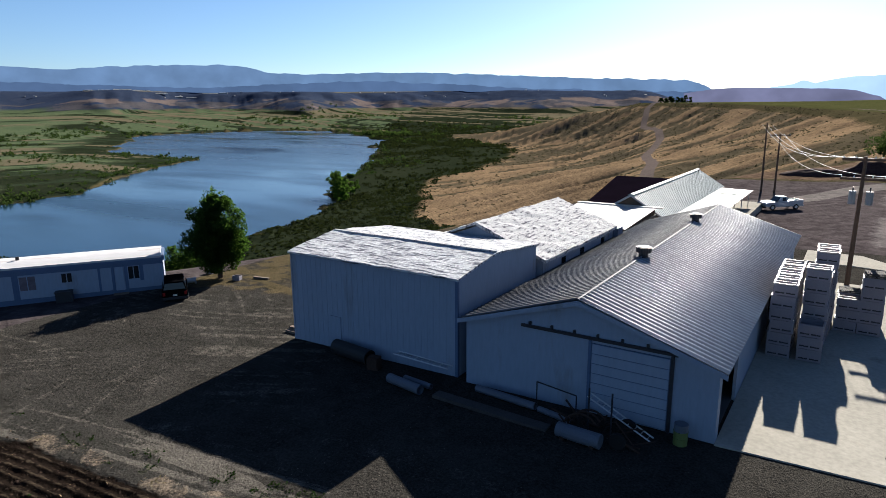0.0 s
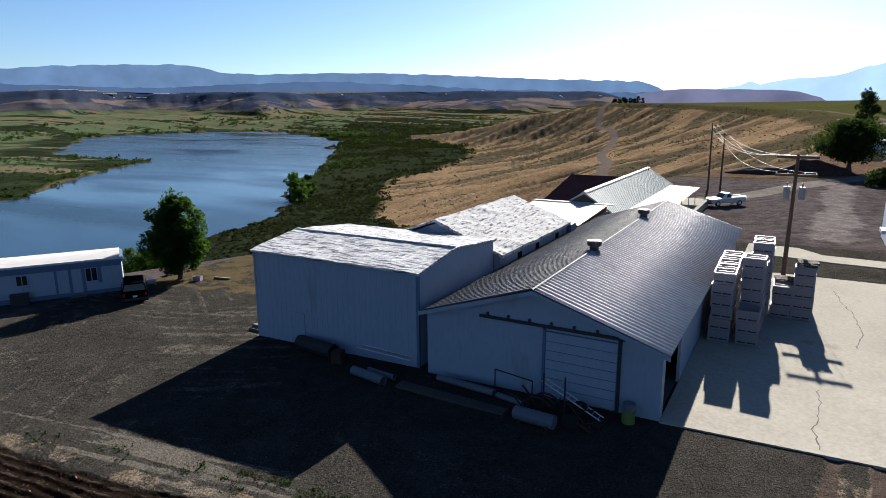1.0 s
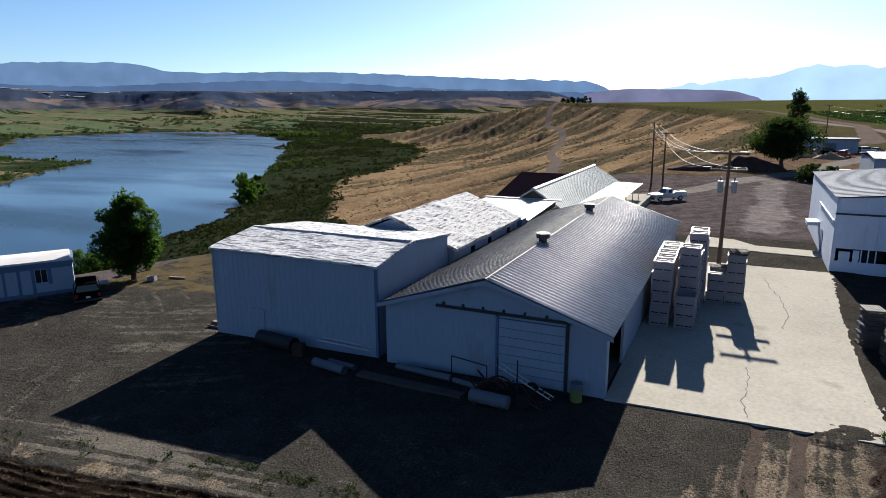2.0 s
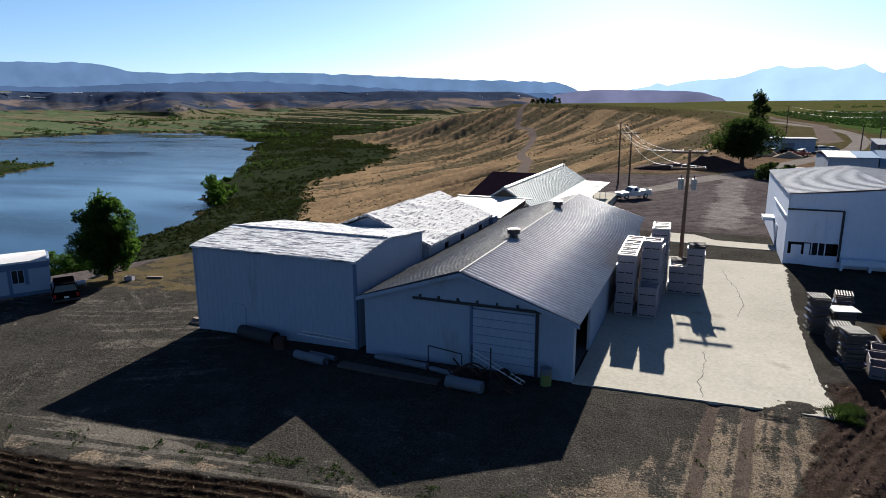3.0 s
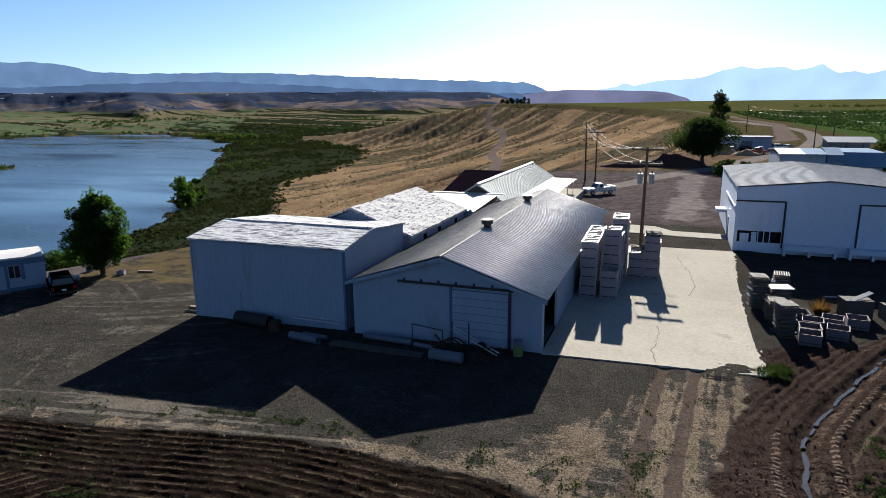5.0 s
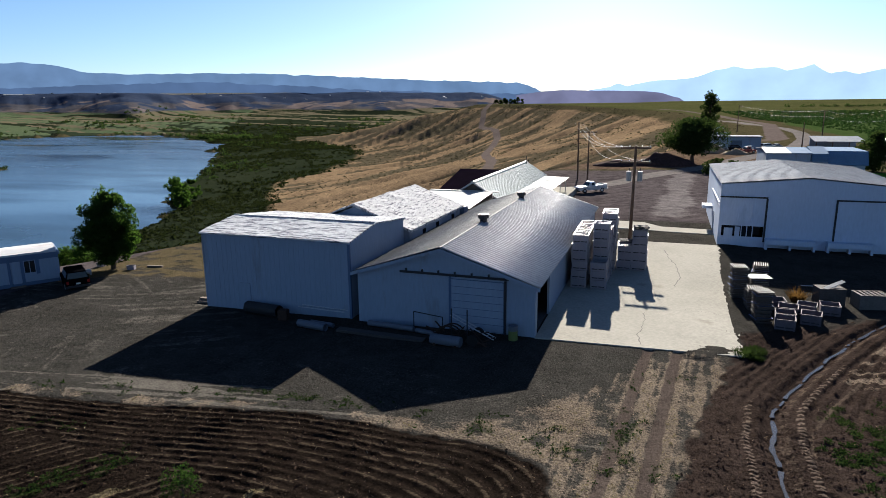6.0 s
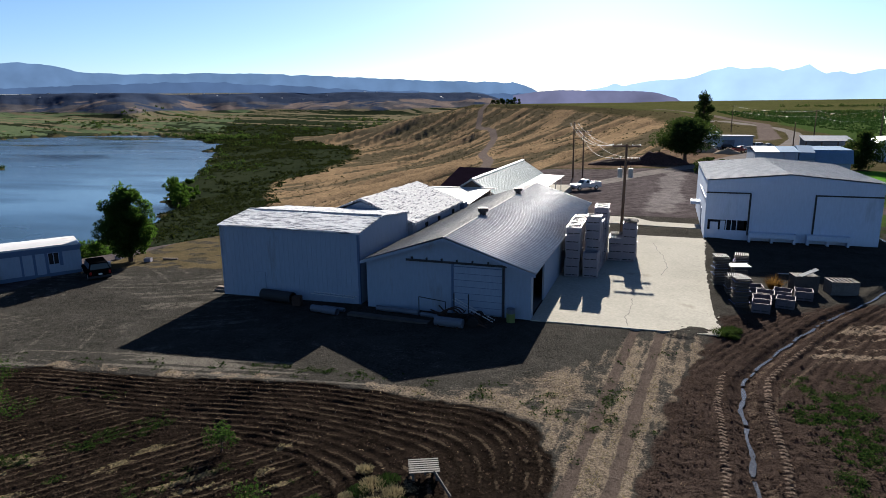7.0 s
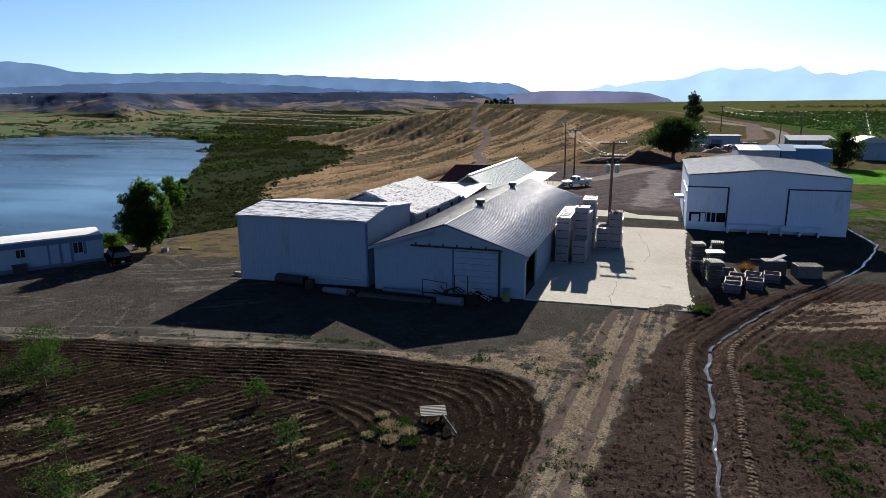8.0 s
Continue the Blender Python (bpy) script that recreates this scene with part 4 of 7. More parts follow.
# far shed with a pale metal roof and a white canopy
far_shed = thing("far_shed", pose(0, 0, 0), "long brown wooden shed with a pale grey metal roof", "shed")
FX0, FX1, FXR, FY0, FY1 = -19.2, -12.0, -15.6, 37.7, 69.0
gable_wall(far_shed, "front_wall", FX0 + 0.3, FX1 - 0.3, FXR, FY0 + 0.5, FY0 + 0.65, -0.8, 3.0, 3.0, 5.1, DARK_WOOD)
gable_wall(far_shed, "back_wall", FX0 + 0.3, FX1 - 0.3, FXR, FY1 - 0.5, FY1 - 0.35, -0.8, 3.0, 3.0, 5.1, DARK_WOOD)
for x0 in (FX0 + 0.3, FX1 - 0.45):
    solid(far_shed, "side_wall", (x0, FY0 + 0.65, -0.8), (x0 + 0.15, FY1 - 0.5, 3.0), DARK_WOOD)
for x_e in (FX0 - 0.1, FX1 + 0.1):
    bm = bmesh.new()
    ribbed(bm, (FXR, FY0, 5.3), (0, FY1 - FY0, 0), (x_e - FXR, 0, -2.3), pitch=0.5, rib=0.10, height=0.04)
    part("roof_slope", bm, BLUE_ROOF, far_shed)
bm = bmesh.new()
prism(bm, [(FXR - 0.3, 5.22), (FXR, 5.36), (FXR + 0.3, 5.22), (FXR + 0.3, 5.28), (FXR, 5.42), (FXR - 0.3, 5.28)], "y", FY0 - 0.05, FY1 + 0.05)
part("ridge_cap", bm, BLUE_ROOF, far_shed)
for x_e in (FX0 - 0.1, FX1 + 0.1):
    bm = bmesh.new()
    prism(bm, [(FXR, 5.10), (x_e, 2.82), (x_e, 3.02), (FXR, 5.32)], "y", FY0 - 0.08, FY0 - 0.02)
    part("barge_board", bm, WHITE_ROOF, far_shed)
bm = bmesh.new()
bar(bm, (FXR + 0.5, 67, 4.8), (FXR + 0.5, 67, 6.3), 0.04)
part("roof_pipe", bm, BLACK_STEEL, far_shed)
dock = thing("loading_canopy", pose(0, 0, 0), "white ribbed loading canopy on thin posts with skylights", "canopy")
bm = bmesh.new()
ribbed(bm, (-11.95, 41.0, 3.0), (0, 26.5, 0), (4.0, 0, -0.12), pitch=0.6, rib=0.1, height=0.03)
part("roof", bm, WHITE_ROOF, dock)
for n in range(5):
    yv = 43.0 + n * 5.6
    bm = bmesh.new()
    bar(bm, (-8.2, yv, -0.1), (-8.2, yv, 2.86), 0.06)
    part("post", bm, GALV, dock)
for n in range(3):
    for m_ in range(2):
        solid(dock, "skylight", (-10.9 + m_ * 1.3, 61.0 + n * 1.9, 3.01 - m_ * 0.04), (-9.9 + m_ * 1.3, 62.3 + n * 1.9, 3.05 - m_ * 0.04), BLUE_ROOF)
solid(dock, "dock_slab", (-12.2, 41, -0.3), (-7.0, 70.5, 0.9), CONCRETE)

house = thing("dark_roofed_house", pose(0, 0, -1.2), "low house with a dark maroon shingle roof", "house")
side_gable(house, "wall", -25.6, -19.4, 56.0, 74.0, 65.5, -0.5, 2.9, 2.9, 4.6, DARK_WOOD)
bm = bmesh.new()
prism(bm, [(53.5, 2.9), (65.5, 5.3), (77, 2.9), (77, 2.7), (65.5, 5.1), (53.5, 2.7)], "x", -26.2, -18.8)
part("roof", bm, MAROON_ROOF, house)

# equipment barn across the slab
hall = thing("equipment_barn", pose(0, 0, 0.35), "large white metal equipment barn with a shallow grey gable roof", "barn")
RX0, RX1, RXR, RY0, RY1 = 12.55, 28.75, 20.3, 31.0, 53.0
for outline in ([(RX0, -0.5), (RX0 + 0.3, -0.5), (RX0 + 0.3, 6.33), (RX0, 6.3)],
                [(RX0 + 0.3, -0.5), (RX0 + 4.15, -0.5), (RX0 + 4.15, 1.05), (RX0 + 0.3, 1.05)],
                [(RX0 + 0.3, 2.15), (RX0 + 4.15, 2.15), (RX0 + 4.15, 6.65), (RX0 + 0.3, 6.33)],
                [(RX0 + 4.15, -0.5), (RX1, -0.5), (RX1, 6.3), (RXR, 7.02), (RX0 + 4.15, 6.65)]):
    bm = bmesh.new()
    prism(bm, outline, "y", RY0, RY0 + 0.2)
    part("front_wall", bm, BARN_WALL, hall)
gable_wall(hall, "back_wall", RX0, RX1, RXR, RY1 - 0.2, RY1, -0.5, 6.3, 6.3, 7.02, BARN_WALL)
for x0 in (RX0, RX1 - 0.2):
    solid(hall, "side_wall", (x0, RY0 + 0.2, -0.5), (x0 + 0.2, RY1 - 0.2, 6.3), BARN_WALL)
for x_e in (RX0 - 0.15, RX1 + 0.15):
    bm = bmesh.new()
    ribbed(bm, (RXR, RY0 - 0.12, 7.16), (0, RY1 - RY0 + 0.24, 0), (x_e - RXR, 0, -0.74), pitch=0.9, rib=0.10, height=0.03)
    part("roof_slope", bm, GREY_ROOF, hall)
# Dark panel added behind the opening, the indoor shade in its colour.
solid(hall, "shade_backing", (RX0 + 0.3, RY0 + 2.0, 0.9), (RX0 + 4.1, RY0 + 2.1, 2.3), INTERIOR)
w1 = solid(hall, "service_window", (RX0 + 2.1, RY0 + 0.06, 1.05), (RX0 + 3.2, RY0 + 0.12, 2.15), GLASS, "dark window in the opening")
for x0 in (RX0 + 2.1, RX0 + 2.6, RX0 + 3.12):
    solid(w1, "window_frame", (x0, RY0 - 0.01, 1.05), (x0 + 0.08, RY0 + 0.06, 2.15), BARN_WALL)
solid(hall, "white_panel", (RX0 + 0.55, RY0 - 0.02, 1.02), (RX0 + 1.35, RY0 + 0.04, 1.9), BARN_WALL)
solid(hall, "white_panel", (RX0 + 1.55, RY0 - 0.02, 1.02), (RX0 + 2.0, RY0 + 0.04, 2.05), BARN_WALL)
for (a, b) in (((RX0 - 0.05, 4.98), (RX0 + 4.3, 5.12)), ((RX0 + 10.2, 4.95), (RX1 + 0.02, 5.09))):
    solid(hall, "door_rail", (a[0], RY0 - 0.12, a[1]), (b[0], RY0 - 0.02, b[1]), BLACK_STEEL, "dark overhead door rail")
solid(hall, "door_post", (RX0 + 4.16, RY0 - 0.1, 0.6), (RX0 + 4.34, RY0 - 0.001, 4.98), BLACK_STEEL)
solid(hall, "door_post", (RX0 + 10.2, RY0 - 0.1, 0.6), (RX0 + 10.36, RY0 - 0.001, 4.95), BLACK_STEEL)
solid(hall, "sliding_door", (RX0 + 10.36, RY0 - 0.06, 0.2), (RX1 - 0.1, RY0 - 0.005, 4.95), BARN_WALL, "large white sliding door")
solid(hall, "drain_pipe", (RX0 + 2.95, RY0 - 0.08, 2.2), (RX0 + 3.05, RY0 - 0.01, 4.9), BARN_WALL)
solid(hall, "conduit", (RX0 - 0.12, RY0 + 0.4, 4.3), (RX0 - 0.02, RY0 + 12.0, 4.45), BARN_WALL)
solid(hall, "awning", (RX0 - 1.1, RY0 + 10.5, 2.2), (RX0 - 0.02, RY0 + 12.6, 2.55), BARN_WALL, "small white box awning")
solid(hall, "side_door", (RX0 - 0.04, RY0 + 7.0, 0.0), (RX0 - 0.005, RY0 + 8.3, 2.3), BLUE_TRIM)

# concrete apron and the strip beyond it
bm = bmesh.new()
ends = np.concatenate([np.arange(-0.15, 10, 0.17), np.linspace(10.1, 30.4, 60)])
rows = []
for yv in ends:
    xr = float(np.interp(yv, [-0.15, 31], [12.3, 12.9]))
    xs = np.linspace(0.02, xr, 16)
    rows.append([(x, yv + 0.055 * x * float(smooth(7, 0, yv)), 0.40 * float(smooth(8, 30, yv)) * float(smooth(-4, 4, x)) + 0.07) for x in xs])
top = [[bm.verts.new(p_) for p_ in row] for row in rows]
low = [[bm.verts.new((p_[0], p_[1], p_[2] - 0.25)) for p_ in row] for row in rows]
for i in range(len(rows) - 1):
    for j in range(15):
        bm.faces.new((top[i][j], top[i][j + 1], top[i + 1][j + 1], top[i + 1][j]))
    for j in (0, 15):
        bm.faces.new((top[i][j], top[i + 1][j], low[i + 1][j], low[i][j]))
for i in (0, len(rows) - 1):
    for j in range(15):
        bm.faces.new((top[i][j], top[i][j + 1], low[i][j + 1], low[i][j]))
bmesh.ops.recalc_face_normals(bm, faces=bm.faces[:])
tagged(part("concrete_slab", bm, CONCRETE), "pale worn concrete apron with long cracks", "slab", kind="structure")
bm = bmesh.new()
bmv = [bm.verts.new((x, y, 0.46)) for x, y in ((0.5, 37.4), (4.5, 37.2), (8, 36.6), (12.5, 36.4), (12.5, 39.2), (7, 39.6), (5, 42.0), (0.5, 42.4))]
bm.faces.new(bmv)
ret = bmesh.ops.extrude_face_region(bm, geom=bm.faces[:])
bmesh.ops.translate(bm, vec=(0, 0, -0.3), verts=[v for v in ret["geom"] if isinstance(v, bmesh.types.BMVert)])
bmesh.ops.recalc_face_normals(bm, faces=bm.faces[:])
tagged(part("concrete_strip", bm, CONCRETE), "broken pale concrete strip across the yard", "slab", kind="structure")

# mobile home on the bluff edge
mob = thing("mobile_home", pose(-45.2, 3.6, -0.95, 0, 0, 56.0), "long white mobile home with a pale flat roof and blue trim", "mobile home")
solid(mob, "body", (-19.5, 0, 0.35), (0, 4.2, 2.75), WHITE_WALL)
solid(mob, "skirting", (-19.5, 0.06, -0.3), (0, 4.14, 0.35), BLUE_TRIM)
solid(mob, "roof_edge", (-19.6, -0.12, 2.6), (0.12, 4.3, 2.83), BLUE_TRIM)
HOME_ROOF = material("chalky_white_sheet_roof", (0.40, 0.40, 0.41), 0.85, spec=0.0, vary=0.12, fine=5, coarse=0.9, bump=0.2, streak=(0.25, 1, 1),
                     dirt=(0.27, 0.24, 0.22), dirt_at=0.57)
CURTAIN = material("drawn_pale_curtain", (0.12, 0.10, 0.115), 0.9, vary=0.3, fine=3, coarse=1, bump=0.05)
rough_roof(mob, "roof", np.arange(-19.6, 0.13, 0.3), np.arange(-0.1, 4.31, 0.3), lambda X, Y: 3.0 + 0.22 * np.sin(np.clip(Y / 4.2, 0, 1) * math.pi) + 0 * X,
           HOME_ROOF, thick=0.16, lumps=0.012, seed=33)
for x0, x1, z0, z1, pane in ((-2.7, -1.9, 1.2, 2.27, GLASS), (-7.6, -6.88, 1.42, 2.17, GLASS), (-10.55, -9.45, 1.05, 2.17, CURTAIN), (-16.0, -13.9, 1.1, 2.2, GLASS)):
    wdw = solid(mob, "window", (x0, -0.03, z0), (x1, 0.0, z1), pane, "dark sliding window" if pane is GLASS else "window with a drawn pale curtain")
    for lo, hi in (((x0 - 0.05, -0.05, z1), (x1 + 0.05, -0.005, z1 + 0.06)), ((x0 - 0.05, -0.05, z0 - 0.06), (x1 + 0.05, -0.005, z0)),
                   ((x0 - 0.05, -0.05, z0), (x0, -0.005, z1)), ((x1, -0.05, z0), (x1 + 0.05, -0.005, z1))):
        solid(wdw, "window_frame", lo, hi, WHITE_WALL)
    solid(wdw, "mullion", ((x0 + x1) / 2 - 0.03, -0.05, z0), ((x0 + x1) / 2 + 0.03, -0.031, z1), WHITE_WALL)
for x0, x1, z0 in ((-3.0, -2.76, 0.35), (-1.84, -1.55, 1.0), (-3.98, -3.76, 0.35), (-4.98, -4.8, 0.35), (-11.05, -10.62, 0.35), (-16.5, -16.1, 0.35)):
    solid(mob, "trim_board", (x0, -0.04, z0), (x1, -0.005, 2.6), BLUE_TRIM)
solid(mob, "trim_board", (-19.5, -0.055, 2.32), (0, -0.045, 2.6), BLUE_TRIM, "blue band under the eaves")
solid(mob, "door", (-3.7, -0.05, 0.3), (-3.06, -0.005, 2.28), WHITE_WALL, "white entry door")
for k in range(2):
    solid(mob, "door_step", (-3.95, -0.95 + 0.42 * k, -0.3), (-2.8, -0.55 + 0.42 * k, -0.08 + 0.2 * k), DARK_WOOD)
bm = bmesh.new()
bar(bm, (-10.84, 1.9, 3.1), (-10.84, 1.9, 3.5), 0.14, 10)
part("roof_vent", bm, BLACK_STEEL, mob)


# ---- plants ----
LEAF = material("green_leaves", (0.0190, 0.0348, 0.0095), 0.6, vary=0.5, fine=3, coarse=0.5, bump=0, island=0.35, spec=0.05)
LEAF_DARK = material("dull_green_leaves", (0.0168, 0.0263, 0.0095), 0.65, vary=0.5, fine=1, coarse=0.2, bump=0, island=0.35)
LEAF_WEED = material("green_field_weeds", (0.0133, 0.0242, 0.0078), 0.7, vary=0.5, fine=2, coarse=0.4, bump=0, island=0.4, spec=0.02)
LEAF_CROP = material("green_crop_leaves", (0.0195, 0.0390, 0.0104), 0.75, vary=0.4, fine=1, coarse=0.1, bump=0, island=0.3, spec=0.02)
LEAF_SAGE = material("grey_green_sage", (0.0448, 0.0395, 0.0237), 0.8, vary=0.4, fine=1, coarse=0.1, bump=0, island=0.3)
LEAF_BRUSH = material("dark_green_brush", (0.0089, 0.0139, 0.0054), 0.75, vary=0.5, fine=0.6, coarse=0.05, bump=0, island=0.4)
STRAW = material("dry_pale_grass", (0.130, 0.112, 0.068), 0.8, vary=0.35, bump=0, island=0.4)


def backlit(mat, colour, share=0.4):
    """Lets light through thin blades."""
    t = mat.node_tree
    b = t.nodes["Principled BSDF"]
    b.inputs["Specular IOR Level"].default_value = 0.0
    tr = t.nodes.new("ShaderNodeBsdfTranslucent")
    tr.inputs["Color"].default_value = (*colour, 1)
    mx = t.nodes.new("ShaderNodeMixShader")
    mx.inputs[0].default_value = share
    t.links.new(b.outputs[0], mx.inputs[1])
    t.links.new(tr.outputs[0], mx.inputs[2])
    t.links.new(mx.outputs[0], t.nodes["Material Output"].inputs["Surface"])


backlit(LEAF, (0.0395, 0.0790, 0.0105), 0.5)
backlit(LEAF_DARK, (0.0358, 0.0598, 0.0130), 0.3)
backlit(LEAF_BRUSH, (0.0142, 0.0190, 0.0057), 0.35)
backlit(LEAF_WEED, (0.0175, 0.0332, 0.0078), 0.35)
backlit(LEAF_CROP, (0.0182, 0.0377, 0.0091), 0.3)
backlit(LEAF_SAGE, (0.0632, 0.0579, 0.0316), 0.3)
backlit(STRAW, (0.20, 0.165, 0.09), 0.3)
ORCHARD_LEAF = material("fresh_green_orchard_leaves", (0.014, 0.027, 0.008), 0.7, vary=0.5, fine=3, coarse=0.6, bump=0, island=0.35, spec=0.0)
backlit(ORCHARD_LEAF, (0.026, 0.052, 0.010), 0.45)
BARK = material("grey_brown_bark", (0.0567, 0.0405, 0.0324), 0.9, vary=0.3, streak=(1, 1, 0.2))


def leaf_mesh(name, centres, sizes, mat, flat=0.0, seed=1, narrow=0.6):
    """Small leaf blades, each a bent pair of triangles, at the centres given."""
    rs = np.random.RandomState(seed)
    n = len(centres)
    a = rs.normal(size=(n, 3))
    a /= np.linalg.norm(a, axis=1)[:, None]
    b = rs.normal(size=(n, 3))
    b[:, 2] *= 1 - flat
    b -= (b * a).sum(1)[:, None] * a
    b /= np.linalg.norm(b, axis=1)[:, None]
    c = np.cross(a, b)
    s = np.asarray(sizes).reshape(-1, 1)
    p = np.stack([centres - a * s * 0.5, centres + b * s * narrow * 0.5 + c * s * 0.1, centres + a * s * 0.5, centres - b * s * narrow * 0.5 + c * s * 0.1], 1)
    me = bpy.data.meshes.new(name)
    me.vertices.add(n * 4)
    me.vertices.foreach_set("co", p.astype(np.float32).ravel())
    me.loops.add(n * 4)
    me.polygons.add(n)
    me.loops.foreach_set("vertex_index", np.arange(n * 4, dtype=np.int32))
    me.polygons.foreach_set("loop_start", np.arange(0, n * 4, 4, dtype=np.int32))
    me.update(calc_edges=True)
    me.materials.append(mat)
    return me


def crown_points(rs, blobs, n):
    """Points in the outer shells of a set of leafy blobs (x, y, z, radius, height radius)."""
    w = np.array([b[3] ** 2 for b in blobs])
    pick = rs.choice(len(blobs), n, p=w / w.sum())
    d = rs.normal(size=(n, 3))
    d /= np.linalg.norm(d, axis=1)[:, None]
    r = rs.uniform(0.35, 1.0, n) ** 0.6
    B = np.array(blobs)[pick]
    return B[:, :3] + d * r[:, None] * np.stack([B[:, 3], B[:, 3], B[:, 4]], 1)


def tree(name, x, y, z, height, width, leaves, size, mat, label, trunk=0.2, low=0.12, category="tree", seed=1, blobs=26, peak=0.0):
    rs = np.random.RandomState(seed)
    t = thing(name, pose(x, y, z), label, category)
    bm = bmesh.new()
    top = height * 0.55
    pts = [Vector((0, 0, -0.3))]
    for k in range(1, 5):
        pts.append(Vector((rs.uniform(-0.12, 0.12) * width / 6, rs.uniform(-0.12, 0.12) * width / 6, top * k / 4)))
    for k in range(4):
        bar(bm, pts[k], pts[k + 1], trunk * (1 - k * 0.2), 8, trunk * (1 - (k + 1) * 0.2))
    part("trunk", bm, BARK, t)
    bl = []
    for k in range(blobs):
        h = rs.uniform(low, 0.92)
        prof = math.sin(math.pi * min(1, (h - low + 0.10) / (1.06 - low))) ** (0.6 + peak)
        a, rr = rs.uniform(0, math.tau), rs.uniform(0.05, 0.84) * prof * width / 2
        rad = width * rs.uniform(0.07, 0.16) * (0.5 + 0.5 * prof)
        bl.append((rr * math.cos(a), rr * math.sin(a), h * height, rad, rad * 0.85))
    bl.append((0, 0, height * 0.86, width * 0.12, height * 0.12))
    for k in range(7):
        a, rr = rs.uniform(0, math.tau), rs.uniform(0.05, 0.22) * width
        bl.append((rr * math.cos(a), rr * math.sin(a), height * rs.uniform(0.86, 0.97), width * 0.05, height * 0.07))
    for k, b in enumerate(bl[:9]):
        bm = bmesh.new()
        bar(bm, pts[2 + k % 3], b[:3], trunk * 0.4, 5, trunk * 0.1)
        part("limb", bm, BARK, t)
    c = new("crown", leaf_mesh("crown", crown_points(rs, bl, leaves), rs.uniform(0.6, 1.3, leaves) * size, mat, seed=seed))
    c.parent = t
    return t


tree("shade_tree", -43.9, 8.3, -1.0, 8.2, 6.1, 36000, 0.22, LEAF, "bushy dark green shade tree beside the mobile home", 0.26, 0.12, seed=6, blobs=190, peak=0.12)
tree("cottonwood_tree", 12.9, 128, 0.2, 11.0, 17.0, 20000, 0.50, LEAF_DARK, "wide old dark green tree at the yard edge", 0.55, 0.30, seed=7, blobs=150)
tree("poplar_tree", 21.5, 240, 0.3, 19.5, 10.5, 6500, 0.55, LEAF_DARK, "tall loose poplar beside the road", 0.4, 0.3, seed=9, blobs=70)
tree("round_tree", 47.6, 116, 0.2, 8.8, 8.6, 8000, 0.42, LEAF_DARK, "round dense dark green tree by the lawn", 0.3, 0.06, seed=12, blobs=110)
tree("garden_shrub", 17.0, 103, 0.2, 3.4, 7.0, 3500, 0.32, LEAF_DARK, "low rounded dark shrub at the barn corner", 0.15, 0.05, "shrub", seed=15)
tree("garden_shrub", 19.8, 104, 0.2, 3.0, 5.0, 2500, 0.32, LEAF_DARK, "low rounded dark shrub at the barn corner", 0.15, 0.05, "shrub", seed=16)

for k, (x, y, h) in enumerate(((-58.5, 15.2, 3.6), (-60.5, 14.6, 4.2), (-56.5, 15.4, 3.0))):
    tree("bank_shrub", x, y, ground_at(x, y) - 0.2, h, 4.2, 3000, 0.2, LEAF, "leafy bright green shrub below the mobile home", 0.1, 0.05, "shrub", seed=20 + k, blobs=50)

# young orchard trees in the ploughed field
for k, (x, y, h, w, n) in enumerate(((-22.4, -22.2, 2.5, 6.2, 4200), (-9.5, -20.9, 1.5, 2.1, 900), (-5.0, -25.0, 1.9, 2.2, 700), (-13.8, -28.3, 2.4, 2.0, 700),
                                     (-7.3, -28.2, 1.6, 2.2, 900), (-11.3, -30.7, 1.9, 3.4, 1300), (-26.5, -19.5, 2.2, 4.2, 1500))):
    tree("orchard_tree", x, y, ground_at(x, y) - 0.1, h, w, int(n * 1.1), 0.10, ORCHARD_LEAF, "small sparse young fruit tree in ploughed soil", 0.05, 0.28, "fruit tree", seed=30 + k, blobs=30)


def scatter(name, xs, ys, zs, radius, per, size, mat, label, seed, squash=0.7):
    """Clumps of leaves strewn over the land, as one mass."""
    rs = np.random.RandomState(seed)
    n = len(xs)
    d = rs.normal(size=(n * per, 3))
    d /= np.linalg.norm(d, axis=1)[:, None]
    d[:, 2] = np.abs(d[:, 2])
    r = np.repeat(radius, per)
    c = np.stack([np.repeat(xs, per), np.repeat(ys, per), np.repeat(zs, per)], 1)
    c = c + d * (rs.uniform(0.3, 1.0, n * per) * r)[:, None] * np.array([1, 1, squash])
    ob = new(name, leaf_mesh(name, c, np.repeat(radius, per) * size * rs.uniform(0.6, 1.3, n * per), mat, seed=seed, narrow=0.8))
    return tagged(ob, label, name.replace("_", " "), kind="stuff")


rs = np.random.RandomState(3)


def strewn(n, x0, x1, y0, y1, want, seed):
    """Places on the land where want(s, shore, gully, x, y) is high."""
    r = np.random.RandomState(seed)
    x, y = r.uniform(x0, x1, n), y0 + (y1 - y0) * r.uniform(0, 1, n) ** 1.4
    z, s, shore, drop, rise, gul, _ = land(x, y)
    keep = want(s, shore, gul, x, y) > r.uniform(0, 1, n)
    return x[keep], y[keep], z[keep]


